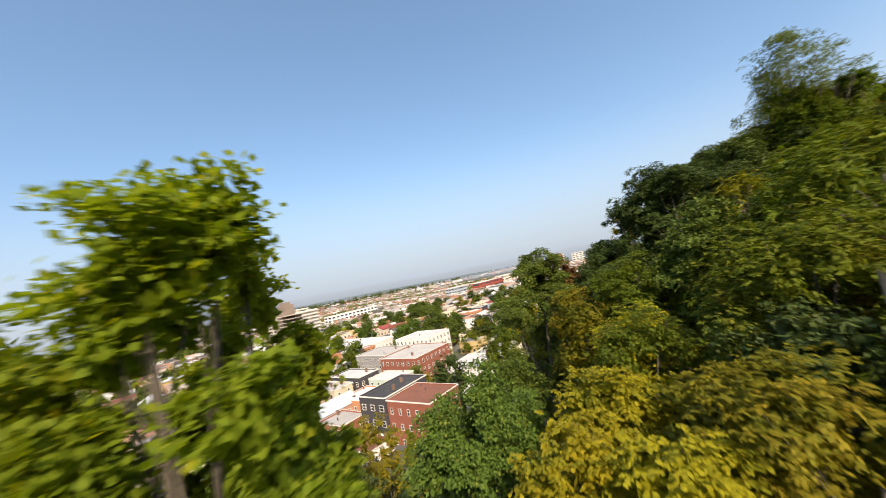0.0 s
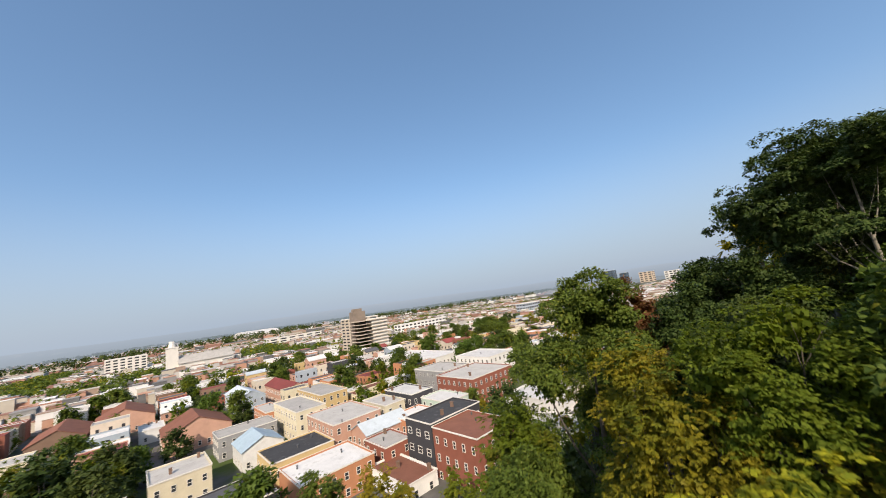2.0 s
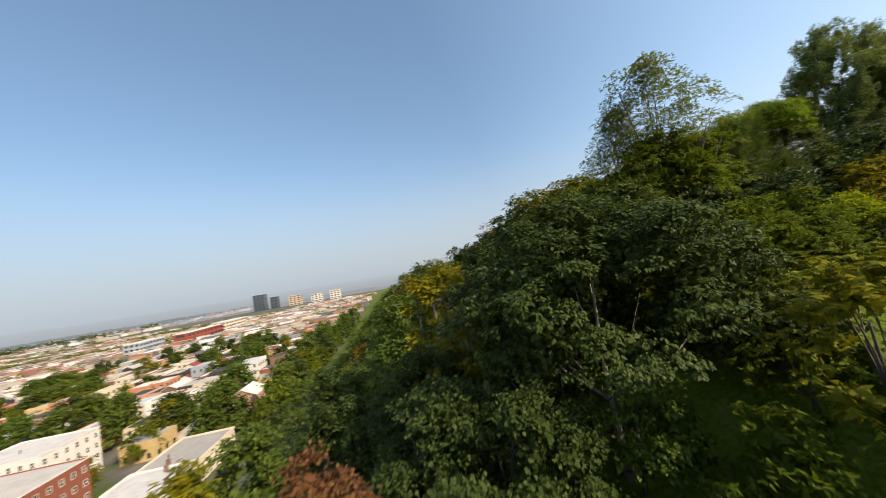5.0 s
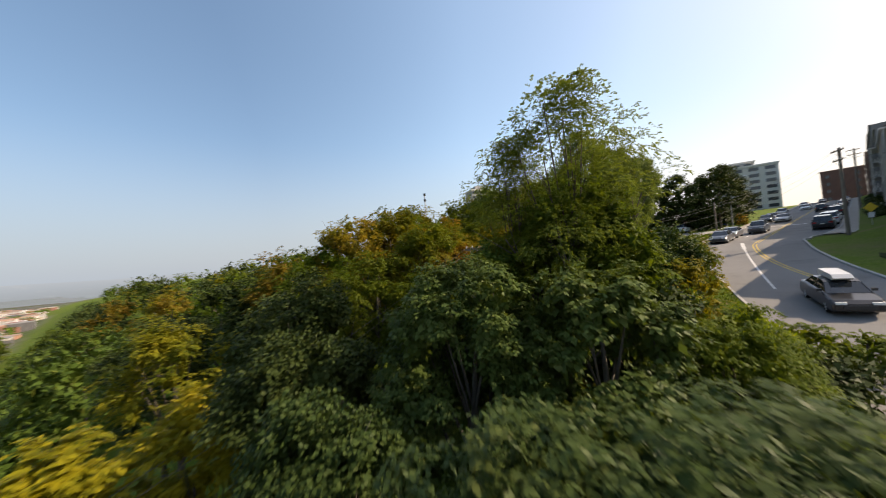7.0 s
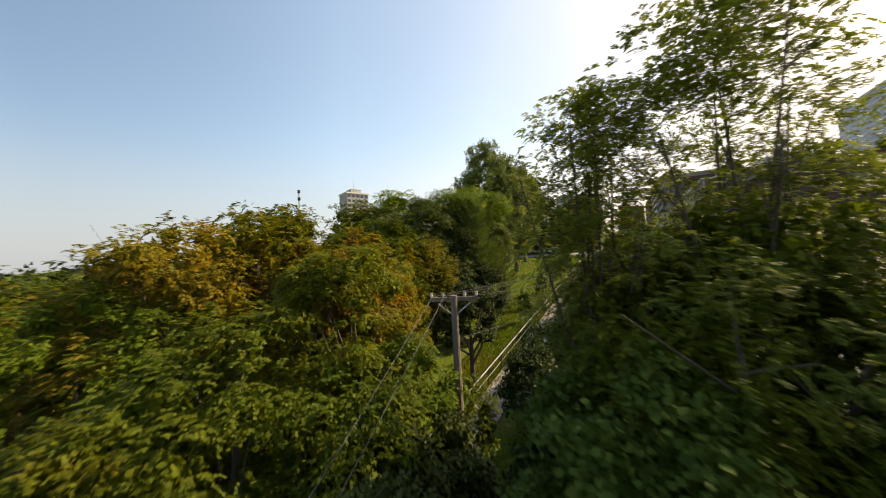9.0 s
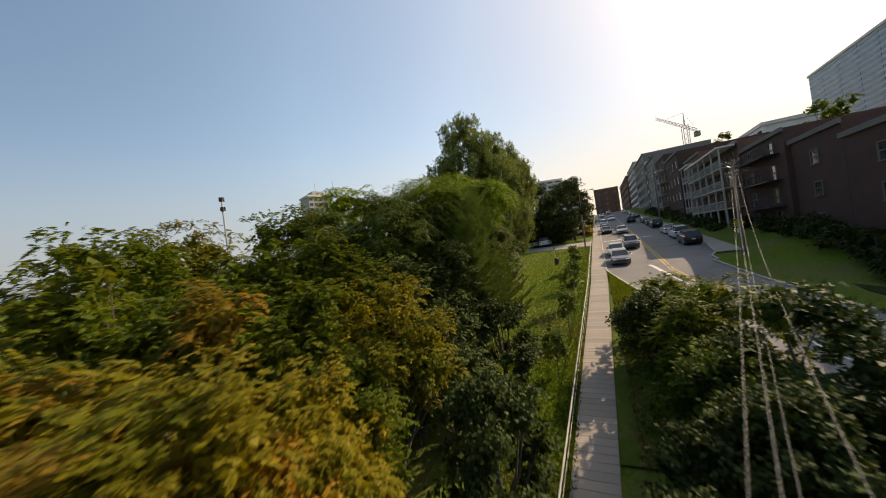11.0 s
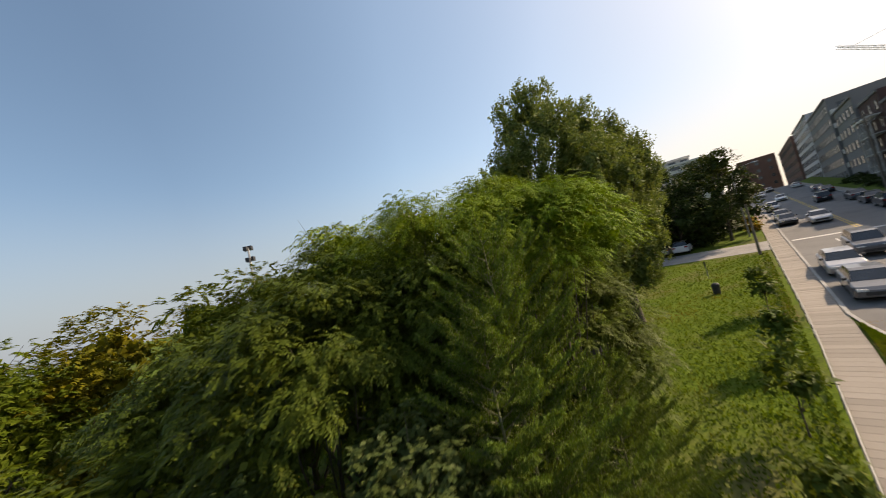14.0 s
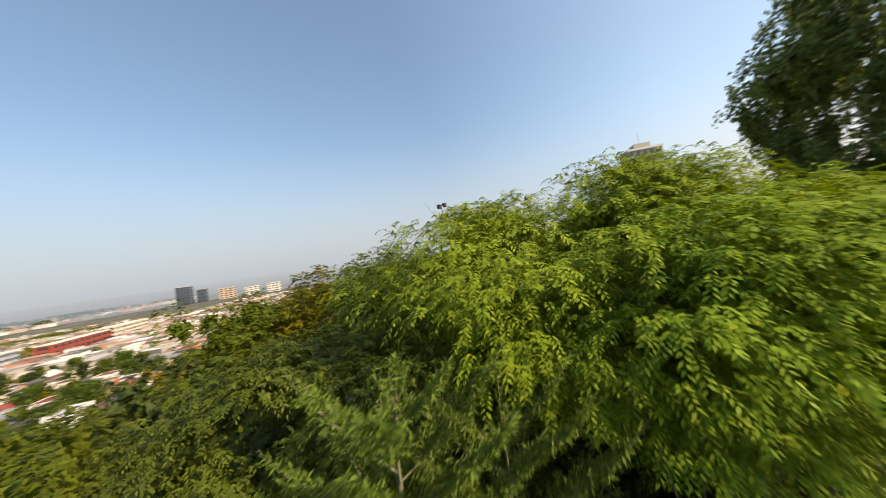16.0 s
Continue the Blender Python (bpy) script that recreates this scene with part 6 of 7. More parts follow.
for kind, paint, s, n, turn, label in (
        ("sedan", "grey", 16.0, 3.0, 180, "dark grey saloon waiting at the kerb"), ("sedan", "silver", 22.0, 2.9, 180, "silver saloon waiting at the kerb"),
        ("suv", "grey", 27.0, 5.0, 180, "dark grey off-road car in the downhill lane"), ("sedan", "silver", 48.4, 5.3, 180, "silver car in the downhill lane"),
        ("sedan", "black", 51.6, 2.7, 180, "black saloon beside the kerb"), ("sedan", "grey", 58.2, 2.7, 180, "grey saloon beside the kerb"), ("suv", "silver", 73, 2.7, 180, "silver car beside the kerb far up the street"),
        ("sedan", "white", 92, 5.2, 180, "white car coming down the street"), ("suv", "black", 25.0, 11.3, 0, "black off-road car parked by the houses"),
        ("suv", "white", 31.9, 11.5, 0, "white off-road car parked by the houses"), ("sedan", "white", 39.0, 11.5, 0, "white saloon parked by the houses"),
        ("suv", "black", 51.5, 11.5, 0, "black car parked in the houses' shade"), ("sedan", "black", 58.5, 11.5, 0, "black saloon parked in the houses' shade"), ("sedan", "grey", 66, 11.5, 0, "grey saloon parked in the houses' shade"),
        ("suv", "black", 72.5, 8.9, 0, "black off-road car driving uphill"), ("sedan", "black", 88, 11.5, 0, "dark saloon parked up the street"), ("sedan", "grey", 97, 11.5, 0, "grey saloon parked up the street"),
        ("sedan", "silver", 118, 3.0, 180, "silver car far up the street"), ("sedan", "white", 128, 11.3, 0, "white car far up the street"), ("sedan", "black", 136, 6.0, 180, "dark car far up the street")):
    car(kind, paint, s, n, turn, label)
car("sedan", "black", -10.7, 13.3, 199, "black estate car with a silver roof box", True)
for i, (s, n) in enumerate(((41.8, -8.4), (42.1, -10.6), (42.4, -12.9), (42.6, -15.2))):
    car("sedan" if i % 2 else "suv", ("white", "silver", "white", "silver")[i], s, n, 0, "pale car parked beside the gravel drive", rise=0)


# ---------- houses on the uphill side ----------
# grey trim for cornices and window frames, darkened as the fronts stand in shade
SHADED_TRIM = surface("shaded_stone_trim", (0.15, 0.14, 0.13), 0.8, spread=0.2, bump=0.05)


def street_house(s0, s1, n0, deep, z1, wall, label, floors, gap, base_lift=1.2, roof="gravel", name="town_house", w=1.1, h=1.6):
    mid_s = (s0 + s1) / 2
    base = slope(s0) + base_lift
    x, y = road_xy(mid_s, n0 + deep / 2)
    ob = thing(name, pose(x, y, base, 0, 0, ROAD_TURN), label, "house", "houses along the street")
    a, c, top = (s1 - s0) / 2, deep / 2, z1 - base
    b = Build()
    b.shell(a, c, -3, top + 0.25, 0.25, top - 0.4)
    part("wall", b, wall, ob)
    r = Build()
    r.box(-a + 0.26, -c + 0.26, top - 0.28, a - 0.26, c - 0.26, top - 0.1)
    part("roof", r, ROOFS[roof], ob)
    t = Build()
    t.box(-a - 0.1, c + 0.003, top - 0.1, a + 0.1, c + 0.25, top + 0.32)
    part("cornice", t, SHADED_TRIM, ob)
    step = (top - 0.6) / floors
    windows(ob, -a, a, c, 90, floors, 0.8, step, w, h, gap, True, SHADED_TRIM)
    windows(ob, -c, c, -a, 180, floors, 0.8, step, w, h, 4.2, True, SHADED_TRIM)
    return ob, a, c, top, step


DARK_BRICK = surface("dark_brick", (0.085, 0.048, 0.042), 0.9, coarse=0.5, fine=12, spread=0.3, bump=0.3)
WORN_BRICK = surface("worn_brick", (0.135, 0.075, 0.06), 0.9, coarse=0.5, fine=12, spread=0.3, bump=0.3)
GREY_CLAD = surface("grey_cladding", (0.17, 0.168, 0.165), 0.8, coarse=0.2, fine=5, spread=0.12)


# white gallery wood, greyed in its colour for fronts that lie in shade
SHADED_WHITE = surface("shaded_white_wood", (0.4, 0.385, 0.35), 0.8, coarse=1.2, fine=9, spread=0.3, bump=0.1)


def balconies(ob, a0, a1, c, levels, deep, posts, top, rail=True):
    """Open wooden galleries before a front: slabs, posts, rails with bars."""
    for z in levels:
        b = Build()
        b.box(a0, c + 0.004, z - 0.16, a1, c + deep, z)
        part("balcony_floor", b, SHADED_WHITE, ob)
        if rail:
            b = Build()
            b.box(a0, c + deep - 0.09, z + 0.95, a1, c + deep - 0.02, z + 1.03)
            k = int((a1 - a0) / 0.32)
            for i in range(k + 1):
                x = a0 + (a1 - a0) * i / k
                b.box(x - 0.02, c + deep - 0.075, z, x + 0.02, c + deep - 0.035, z + 0.95)
            part("balcony_rail", b, SHADED_WHITE, ob)
    for x in posts:
        b = Build()
        b.box(x - 0.09, c + deep - 0.16, -2.6, x + 0.09, c + deep + 0.02, top)
        part("post", b, SHADED_WHITE, ob)
    b = Build()
    b.box(a0 - 0.2, c + 0.26, top, a1 + 0.2, c + deep + 0.25, top + 0.22)
    part("gallery_roof", b, TRIM, ob)


street_house(3, 11.0, 19.2, 15, 8.1, DARK_BRICK, "dark brick apartment house with small white windows", 3, 4.0, 1.4, w=1.2, h=1.3)
street_house(11.02, 18.6, 19.2, 15, 9.3, DARK_BRICK, "dark brick apartment house with a plain flat front", 3, 4.0, 1.2, w=1.2, h=1.3)
ob, a, c, top, step = street_house(18.62, 29.4, 18.8, 15, 10.8, DARK_BRICK, "dark brick apartment house with black iron balconies", 4, 3.6, 0.8)
for lv in (2.9, 5.6, 8.3):
    b = Build()
    b.box(-4.2, c + 0.004, lv - 0.12, 3.6, c + 1.3, lv)
    for i in range(20):
        x = -4.2 + 7.8 * i / 19
        b.box(x - 0.015, c + 1.25, lv, x + 0.015, c + 1.28, lv + 0.95)
    b.box(-4.2, c + 1.23, lv + 0.95, 3.6, c + 1.3, lv + 1.0)
    part("iron_balcony", b, DARK_STEEL, ob)
ob, a, c, top, step = street_house(29.42, 47, 18.6, 14, 12.3, WORN_BRICK, "brick tenement with white wooden galleries", 4, 3.2, 0.8)
balconies(ob, -a + 0.2, a - 0.2, c, (2.6, 5.3, 8.0), 2.0, [-a + 0.3 + (2 * a - 0.6) * i / 5 for i in range(6)], 10.5)
ob, a, c, top, step = street_house(47.4, 58, 18.8, 14, 14.6, WORN_BRICK, "brick tenement with white porches", 4, 3.0, 0.4)
balconies(ob, -a + 0.5, 1.0, c, (1.8, 4.7, 7.6), 1.7, (-a + 0.6, -1.6, 0.9), 10.3)
ob, a, c, top, step = street_house(58.6, 72, 17.8, 15, 17.4, DARK_BRICK, "red-brown brick house with tall narrow windows", 4, 2.8, 0.3)
ob, a, c, top, step = street_house(72.4, 84, 17.8, 15, 19.6, DARK_BRICK, "brick house with grey porches", 5, 2.8, 0.3)
balconies(ob, -a + 0.5, a - 3, c, (2.6, 5.6, 8.6), 1.6, (-a + 0.6, -1.0, 2.4), 11.4)
street_house(84.4, 100, 17.4, 15, 22.0, GREY_CLAD, "grey clad apartment house", 5, 2.8, 0.3, w=1.5)
ob, a, c, top, step = street_house(101, 128, 17.0, 18, 26.0, GREY_CLAD, "grey clad apartment block with corner balconies", 6, 3.0, 0.3, name="apartment_block", w=1.6)
for lv in range(1, 6):
    b = Build()
    b.box(-a - 1.4, c - 3.5, step * lv - 0.15, -a - 0.003, c - 0.2, step * lv + 0.9)
    part("balcony", b, TRIM, ob)
street_house(128.6, 160, 17.0, 18, 28.5, surface("pale_panel", (0.42, 0.43, 0.44), 0.8, spread=0.1), "pale apartment block far up the street", 7, 3.2, 0.3, name="apartment_block", w=1.8)
street_house(162, 215, 16.5, 16, 28.0, WORN_BRICK, "row of brick houses at the street's top", 5, 3.4, 0.3, name="apartment_block", w=1.5)
street_house(232, 280, 1.5, 15, 31.5, WORN_BRICK, "brick block closing the street's far end", 5, 3.4, 0.3, name="apartment_block", w=1.5)

# low walls and steps before the houses
for s0, s1 in ((15.5, 26.0), (30, 40)):
    b = Build()
    for i in range(8):
        s, e = s0 + (s1 - s0) * i / 8, s0 + (s1 - s0) * (i + 1) / 8
        p = [road_xy(s, 15.3), road_xy(e, 15.3), road_xy(e, 15.55), road_xy(s, 15.55)]
        z = ground_sn(s, 15.2)
        lo = [(q[0], q[1], z - 0.6) for q in p]
        hi = [(q[0], q[1], z + 0.45) for q in p]
        b.face(lo[::-1]), b.face(hi)
        for j in range(4):
            b.face([lo[j], lo[(j + 1) % 4], hi[(j + 1) % 4], hi[j]])
    tagged(new("garden_wall", b.mesh("garden_wall", KERB)), "low pale stone wall before the houses", "wall", kind="structure")

# ---------- the park's corner ----------
def street_lamp(s, n, high):
    x, y = road_xy(s, n)
    ob = thing("street_lamp", pose(x, y, ground_sn(s, n), 0, 0, ROAD_TURN), "grey steel street lamp with a long curved arm", "lamp")
    b = Build()
    b.path([Vector((0, 0, -0.2)), Vector((0, 0, high * 0.5)), Vector((0, 0, high))], [0.1, 0.085, 0.06], 10)
    part("pole", b, STEEL, ob)
    b = Build()
    b.path([Vector((0, -0.02, high - 0.1)), Vector((0, -0.8, high + 0.35)), Vector((0, -2.2, high + 0.55))], [0.045, 0.04, 0.035], 8)
    part("arm", b, STEEL, ob)
    b = Build()
    b.path([Vector((0, -2.15, high + 0.53)), Vector((0, -2.4, high + 0.52)), Vector((0, -2.85, high + 0.5))], [0.06, 0.13, 0.07], 8)
    part("lamp_head", b, STEEL, ob)


street_lamp(46.0, -1.4, 9.0)
x, y = road_xy(52.6, -4.4)
ob = thing("park_sign", pose(x, y, ground_sn(52.6, -4.4), 0, 0, ROAD_TURN + 90), "low blue board on white posts in the grass", "sign")
for k in (-0.75, 0.75):
    b = Build()
    b.box(k - 0.05, -0.05, -0.2, k + 0.05, 0.05, 0.98)
    part("post", b, WHITE, ob)
b = Build()
b.box(-0.9, 0.054, 0.3, 0.9, 0.09, 0.95)
part("board", b, surface("blue_board", (0.06, 0.14, 0.36), 0.5, spread=0.12, bump=0), ob)

# ---------- poles and wires ----------
def wire(p, q, sag, r=0.007, owner=None):
    b = Build()
    pts = [Vector(p).lerp(Vector(q), i / 14) - Vector((0, 0, sag * 4 * (i / 14) * (1 - i / 14))) for i in range(15)]
    b.path(pts, [r] * 15, 5)
    tagged(new("overhead_wire", b.mesh("overhead_wire", WIRE)), "grey overhead wire between poles", "wire", "wires")


def pole(x, y, z0, z1, r, arms, label, arm_turn=0.0):
    ob = thing("utility_pole", pose(x, y, z0, 0, 0, arm_turn), label, "pole", "poles")
    b = Build()
    h = z1 - z0
    b.path([Vector((0, 0, -0.3)), Vector((0.02, 0.01, h * 0.5)), Vector((0, 0, h))], [r * 1.15, r, r * 0.8], 10)
    b.tube((0, 0, h - 0.01), (0, 0, h), r * 0.8, r * 0.75, 10)
    part("pole", b, WOOD, ob)
    for dz, half in arms:
        b = Build()
        b.box(-half, r * 0.7, h - dz - 0.06, half, r * 0.7 + 0.1, h - dz + 0.06)
        arm = part("crossarm", b, WOOD, ob)
        i = Build()
        i.path([Vector((0, 0, 0)), Vector((0, 0, 0.06)), Vector((0, 0, 0.09)), Vector((0, 0, 0.14))], [0.02, 0.05, 0.03, 0.045], 8)
        i = i.mesh("insulator", surface("glazed_porcelain", (0.55, 0.54, 0.52), 0.2, spread=0.1, bump=0), True)
        for k in (-0.93, -0.45, 0.45, 0.93):
            under("insulator", i, arm, "", pose(k * half, r * 0.7 + 0.05, h - dz + 0.06))
        for sgn in (-1, 1):
            t = Build()
            t.box(-0.02, -0.01, 0, 0.02, 0.01, 0.6)
            under("brace", t.mesh("brace", STEEL), arm, "", pose(0, r * 0.7 + 0.05, h - dz - 0.5, 0, sgn * 52, 0))
    return ob


pole(1.15, 16.65, ground_at(1.15, 16.65), 0.55, 0.12, ((0.12, 0.72),), "weathered wooden utility pole with a crossarm", -22)
P2 = road_xy(14.6, 13.4)
pole(P2[0], P2[1], ground_sn(14.6, 13.4), 8.4, 0.15, ((0.3, 0.9), (1.3, 0.7)), "tall wooden utility pole before the houses", ROAD_TURN + 30)
P3 = road_xy(64.5, 14.2)
pole(P3[0], P3[1], ground_sn(64.5, 14.2), 15.6, 0.16, ((0.3, 0.9), (1.2, 0.9)), "tall wooden utility pole up the street", ROAD_TURN + 80)
pole(18.9, -9.6, ground_at(18.9, -9.6), -8.2, 0.16, (), "grey weathered pole among the bushes")
for s, n, top in ((32.4, -1.0, 5.4), (51.7, -1.4, 7.6)):
    x, y = road_xy(s, n)
    pole(x, y, ground_sn(s, n), ground_sn(s, n) + top, 0.12, (), "thin wooden pole beside the pavement")
A = Vector((1.15, 16.65, 0.55))
for off, dz in ((-0.65, -0.02), (-0.3, -0.02), (0.65, -0.02), (0.0, -1.3)):
    side_ = Vector((0.93 * off, -0.37 * off, dz))
    wire(A + side_, (P2[0] + off * 0.8, P2[1], 8.1 + dz * 0.6), 2.0 + 0.4 * off, 0.007)
    wire((P2[0] + off * 0.8, P2[1], 8.1 + dz * 0.6), (P3[0] + off * 0.8, P3[1], 15.2 + dz * 0.6), 1.0)
for off, end in ((-0.65, (-8.5, 5.7, -5.0)), (-0.3, (-8.1, 5.5, -5.2))):
    wire(A + Vector((0.93 * off, -0.37 * off, -0.05)), end, 0.25)
pole(-8.3, 5.6, ground_at(-8.3, 5.6), -4.9, 0.12, ((0.1, 0.5),), "wooden utility pole hidden in the trees")
wire((P2[0], P2[1], 7.2), (*road_xy(6, 19.0), 6.6), 0.3)
wire((P2[0], P2[1], 7.4), (*road_xy(24, 18.6), 8.6), 0.3)

# flood-light mast of the sports field
ob = thing("floodlight_mast", pose(-5.3, 58.2, ground_at(-5.3, 58.2)), "tall steel mast with flood lights over the trees", "mast")
h = 12.0 - ground_at(-5.3, 58.2)
b = Build()
b.path([Vector((0, 0, -0.3)), Vector((0, 0, h))], [0.16, 0.09], 8)
part("pole", b, STEEL, ob)
for z, y in ((h - 0.1, -0.5), (h + 0.1, 0.45), (h - 1.1, -0.35), (h - 0.9, 0.6)):
    b = Build()
    b.box(-0.14, y - 0.22, z - 0.18, 0.16, y + 0.22, z + 0.2)
    b.tube((0, 0, z), (0, y, z), 0.04, 0.04, 6)
    part("flood_light", b, DARK_STEEL, ob)

# crane far up the hill
cx, cy = 146.6, 96.3
ob = thing("tower_crane", pose(cx, cy, 9, 0, 0, 139), "white tower crane over the roofs", "crane")
b = Build()
for sx in (-0.9, 0.9):
    for sy in (-0.9, 0.9):
        b.tube((sx, sy, 0), (sx, sy, 31), 0.13, 0.13, 5)
for i in range(15):
    z = 1 + 2 * i
    b.tube((-0.9, -0.9, z), (0.9, -0.9, z + 2), 0.08, 0.08, 4)
    b.tube((0.9, 0.9, z), (-0.9, 0.9, z + 2), 0.08, 0.08, 4)
    b.tube((-0.9, 0.9, z), (-0.9, -0.9, z + 2), 0.08, 0.08, 4)
part("mast", b, WHITE, ob)
b = Build()
for y, z in ((-0.6, 0), (0.6, 0), (0, 1.1)):
    b.tube((-4, y, 27.6 + z), (9.5, y, 35.7 + z * 0.6), 0.14, 0.1, 5)
for i in range(12):
    x = -4 + 1.08 * i
    z = 27.6 + 0.6 * (x + 4)
    b.tube((x, -0.6, z), (x + 0.54, 0, z + 1.2), 0.06, 0.06, 4)
    b.tube((x + 0.54, 0, z + 1.2), (x + 1.08, 0.6, z + 0.65), 0.06, 0.06, 4)
part("jib", b, WHITE, ob)
b = Build()
b.tube((0, 0, 31), (0, 0, 36), 0.35, 0.12, 6)
b.tube((0, 0, 36), (7, 0, 34.6), 0.05, 0.05, 4)
b.tube((0, 0, 36), (-4, 0, 28.2), 0.05, 0.05, 4)
part("apex", b, WHITE, ob)
b = Build()
b.box(-4.6, -0.8, 25.8, -2.9, 0.8, 27.7)
part("counterweight", b, CONCRETE, ob)

# towers on the plateau
TOWER = surface("grey_tower_concrete", (0.36, 0.35, 0.33), 0.85, coarse=0.1, fine=2, spread=0.12)
gt = landmark("tower_block", 0, 0, 10, 8, 31.5, TOWER, "grey concrete tower block over the trees", 13, 5, xy=(11.5, 160), base=4, turn=20)
b = Build()
b.box(-2.4, -2.4, 28.3, 2.4, 2.4, 30)
b.tube((0, 0, 30), (0, 0, 34), 0.1, 0.06, 5)
part("plant_room", b, TOWER, gt)
landmark("tower_block", 0, 0, 12, 14, 31, TOWER, "pale grey tower block behind dark trees", 11, 4, xy=(124, 152), base=8, turn=150)
landmark("tower_block", 0, 0, 15, 14, 28.5, PALE_WALL, "lower pale block behind dark trees", 8, 3, xy=(126, 146), base=8, turn=150)
landmark("tower_block", 0, 0, 46, 40, 44, surface("blue_panel", (0.33, 0.42, 0.5), 0.4, spread=0.1), "tall pale blue glass tower on the hill", 16, 6, GLASS_WALL, xy=(158, 36), base=20, turn=ROAD_TURN)
landmark("white_house", 0, 0, 14, 8, 19.6, WALLS["white"], "white house on the hill behind the brick houses", 3, 5, xy=road_xy(69, 37), base=9, turn=ROAD_TURN)
for s, n, r, t in ((30, 36, 2.6, 15.0), (22, 40, 3.0, 15.6), (16, 38, 2.8, 14.2), (10, 36, 2.6, 12.6), (27, 41, 2.6, 16.6), (77, 31, 2.6, 23.2), (50, 36, 2.8, 20.0), (44, 36, 2.6, 18.4)):
    x, y = road_xy(s, n)
    tree("bright", x, y, t, r, 5, 0.8, 2.4)

# ---------- small things in the park ----------
x, y = road_xy(18.8, -4.1)
ob = thing("waste_bin", pose(x, y, ground_sn(18.8, -4.1)), "small black bin on the lawn", "bin")
b = Build()
b.path([Vector((0, 0, 0)), Vector((0, 0, 0.08)), Vector((0, 0, 0.75)), Vector((0, 0, 0.85))], [0.2, 0.24, 0.28, 0.2], 12)
b.tube((0, 0, 0.84), (0, 0, 0.9), 0.2, 0.05, 12)
part("drum", b, DARK_STEEL, ob)
x, y = road_xy(24.4, -4.9)
ob = thing("sign_post", pose(x, y, ground_sn(24.4, -4.9), 0, 0, 60), "thin post with a small dark sign", "sign")
b = Build()
b.tube((0, 0, -0.1), (0, 0, 1.6), 0.035, 0.035, 6)
part("post", b, STEEL, ob)
b = Build()
b.box(-0.22, -0.02, 1.2, 0.22, 0.02, 1.6)
part("plate", b, DARK_STEEL, ob)
x, y = road_xy(52.7, -4.4)
ob = thing("notice_board", pose(x, y, ground_sn(52.7, -4.4), 0, 0, ROAD_TURN + 70), "blue notice board with white panel on two posts", "sign")
for sx in (-0.9, 0.9):
    b = Build()
    b.box(sx - 0.06, -0.06, -0.1, sx + 0.06, 0.06, 1.7)
    part("post", b, WHITE, ob)
b = Build()
b.box(-1.1, -0.04, 0.6, 1.1, 0.04, 1.7)
part("panel", b, WALLS["blue"], ob)
b = Build()
b.box(-0.84, 0.05, 0.7, 0.84, 0.07, 1.05)
part("notice", b, WHITE, ob)
x, y = road_xy(20.5, 15.0)
ob = thing("warning_sign", pose(x, y, ground_sn(20.5, 15.0), 0, 0, ROAD_TURN + 180), "yellow diamond warning sign on a post", "sign")
b = Build()
b.tube((0, 0, -0.1), (0, 0, 2.6), 0.035, 0.035, 6)
part("post", b, STEEL, ob)
b = Build()
b.box(-0.015, -0.38, -0.38, 0.015, 0.38, 0.38)
under("plate", b.mesh("plate", surface("sign_yellow", (0.65, 0.42, 0.03), 0.5, spread=0.08, bump=0)), ob, "", pose(0.05, 0, 2.3, 45, 0, 0))
b = Build()
b.box(0.03, -0.22, 1.2, 0.05, 0.22, 1.75)
part("lower_plate", b, WHITE, ob)

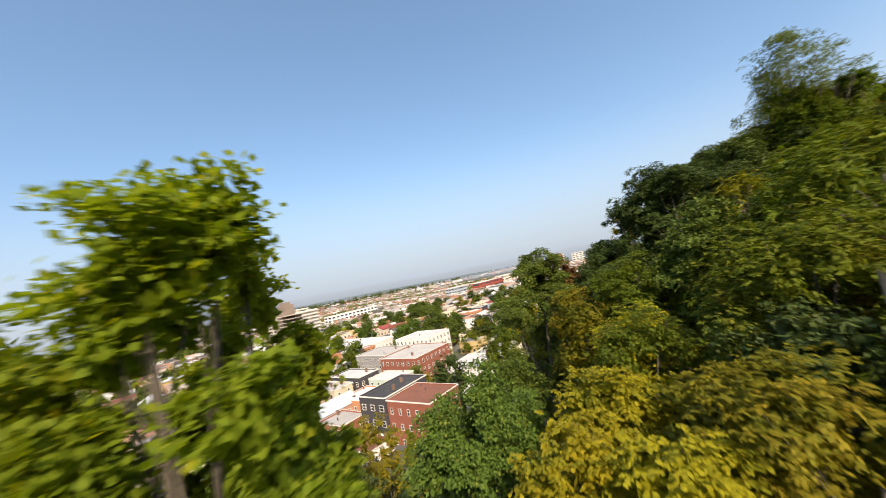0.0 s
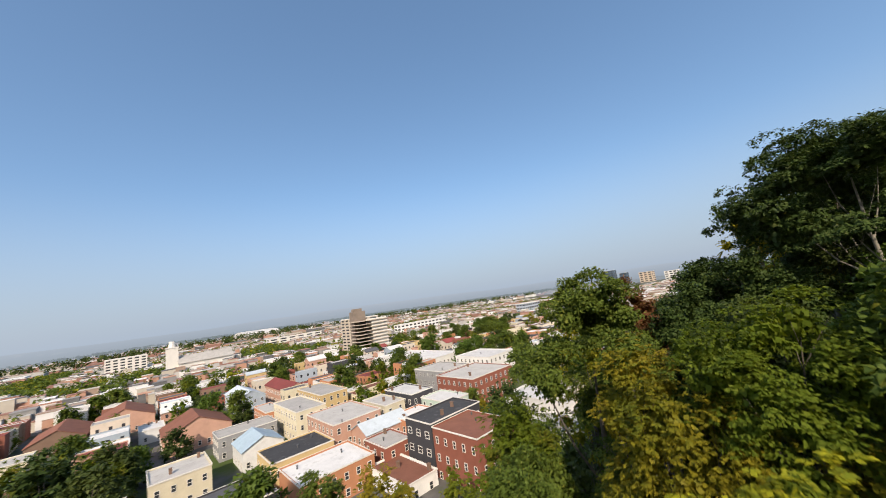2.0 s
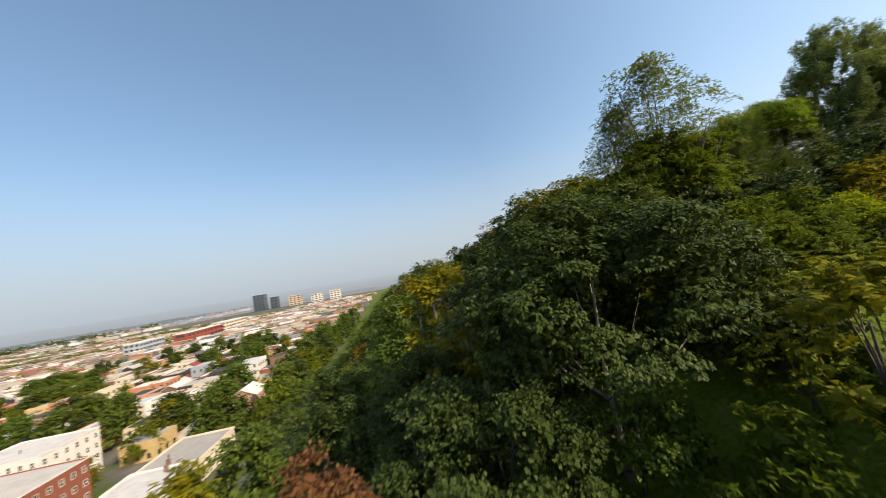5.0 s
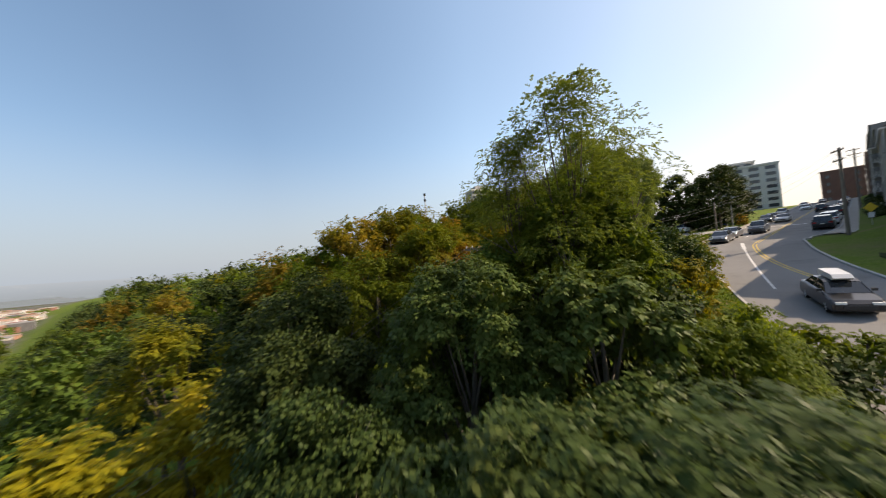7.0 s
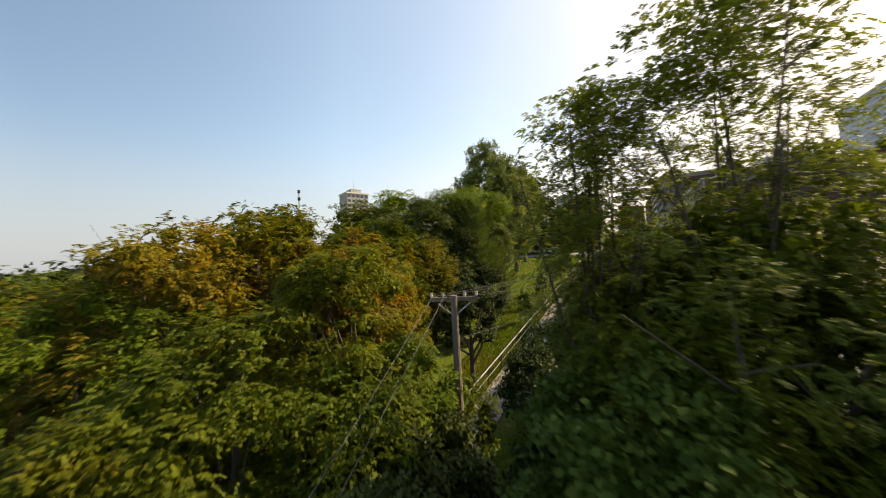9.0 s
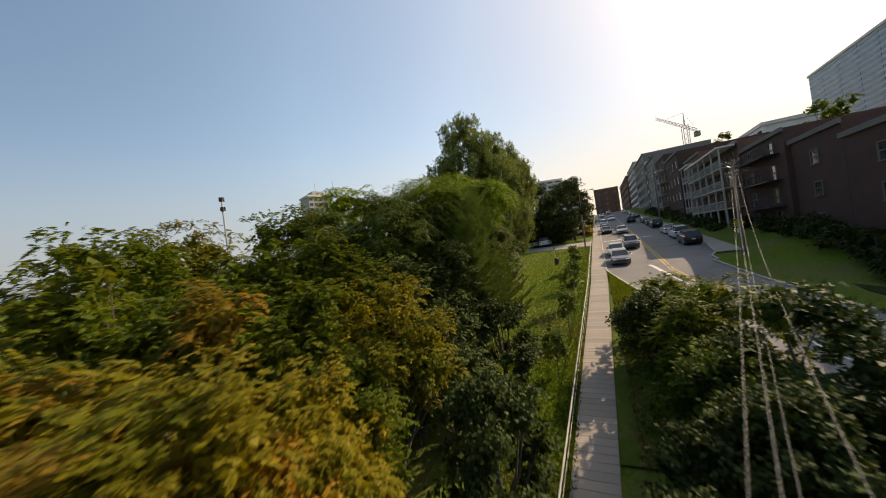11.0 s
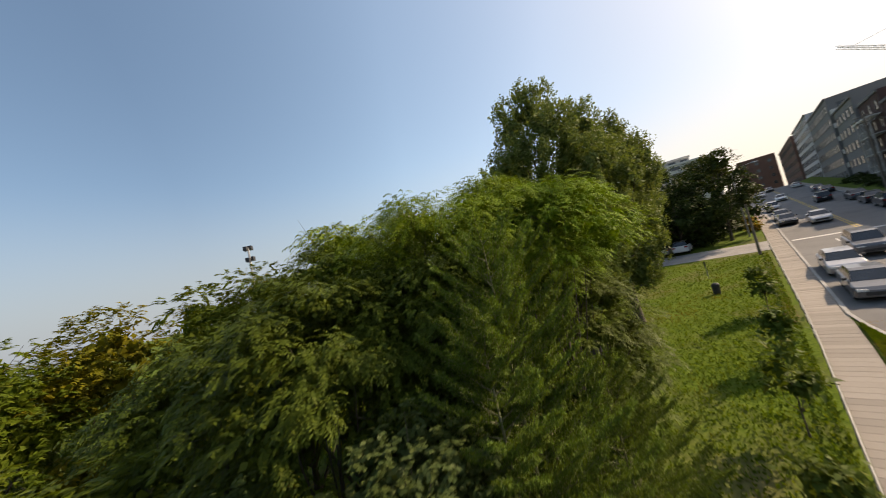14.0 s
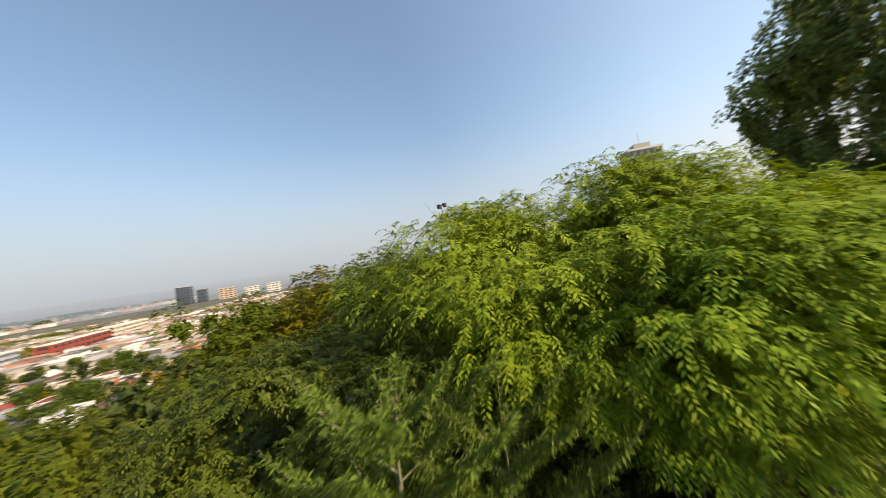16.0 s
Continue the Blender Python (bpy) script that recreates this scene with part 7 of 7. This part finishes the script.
# ---------- lawn blades and pavement slabs ----------
def blades():
    rng = np.random.default_rng(8)
    n = 52000
    s = rng.uniform(-20, 33, n)
    w = rng.uniform(0, 1, n) ** 1.3
    nn = -0.4 - w * np.clip(5 + 0.45 * (s + 8), 3, 22)
    # the verge on the street's side
    k = 14000
    s[:k] = rng.uniform(-14, 10.5, k)
    nn[:k] = 1.6 + rng.uniform(0, 1, k) * np.clip(0.28 * (11.5 - s[:k]) + 0.003 * (11.5 - s[:k]) ** 2 - 0.3, 0.05, 9)
    x, y = 20 + s * RD.x + nn * RN.x, 35 + s * RD.y + nn * RN.y
    z = np.where(s > 12, -1.85 + 0.0853 * s, -0.826 - 0.14 * (12 - s)) + np.where(nn > 0, 0.09, 0)
    at = np.stack([x, y, z], 1)
    ax = np.stack([rng.normal(0, 0.45, n), rng.normal(0, 0.45, n), np.ones(n)], 1)
    q = leaves(rng, at, ax, unit(rng.normal(0, 1, (n, 3))), 0.17, 0.07)
    tagged(new("grass", quads("grass", q, foliage("grass_blades", [(0, (0.064, 0.105, 0.01)), (0.6, (0.105, 0.16, 0.015)), (1, (0.18, 0.19, 0.03))], (0.2, 0.17, 0.04), 0.35, 0.4, 0.25))), "mown green grass with dry patches", "grass", kind="stuff")


blades()


def litter():
    """Fallen brown leaves along the pavement's edges and on the verge."""
    rng = np.random.default_rng(19)
    n = 5200
    s = rng.uniform(-14, 30, n)
    edge = 1.56 + np.abs(rng.normal(0, 0.35, n))
    nn = np.where(s < 11, edge, -0.25 - np.abs(rng.normal(0, 0.9, n)))
    z = np.where(s > 12, -1.85 + 0.0853 * s, -0.826 - 0.14 * (12 - s)) + np.where(nn > 0, 0.12, 0.05)
    at = np.stack([20 + s * RD.x + nn * RN.x, 35 + s * RD.y + nn * RN.y, z], 1)
    ax = np.stack([rng.normal(0, 1, n), rng.normal(0, 1, n), rng.normal(0, 0.1, n)], 1)
    q = leaves(rng, at, ax, np.array([[0, 0, 1.0]]) + rng.normal(0, 0.2, (n, 3)), 0.075, 0.05)
    q[:, 2, 2] += 0.012
    tagged(new("fallen_leaves", quads("fallen_leaves", q, foliage("dry_leaves", [(0, (0.13, 0.08, 0.035)), (0.6, (0.22, 0.13, 0.05)), (1, (0.34, 0.22, 0.06))], glow=0.1))), "dry brown leaves fallen on grass and pavement", "leaves", kind="stuff")


litter()
walkway = tagged(new("pavement"), "pale concrete slab pavement running uphill", "pavement", kind="structure")
slab = Build()
slab.box(0.006, -1.45, -0.16, 0.394, 0.0, 0.09)
slab = slab.mesh("slab", CONCRETE)
for i in range(212):
    s = -27.6 + 0.4 * i
    x, y = road_xy(s, walk_n(s))
    tilt = Matrix.Rotation(-math.atan(grade(s)), 4, "Y")
    o = under("slab", slab, walkway, "", pose(x, y, ground_sn(max(s, -31), 0) + 0.01 * noise.noise(Vector((i * 0.37, 0, 0))), 0, 0, ROAD_TURN - (1.37 if s < 8 else 0.0)) @ tilt)
strip("pavement_upper", spaced((57.2, 240, 10)), lambda s: 0.02, lambda s: 1.5, 0.12, CONCRETE, "pale concrete pavement farther up the street", "pavement")
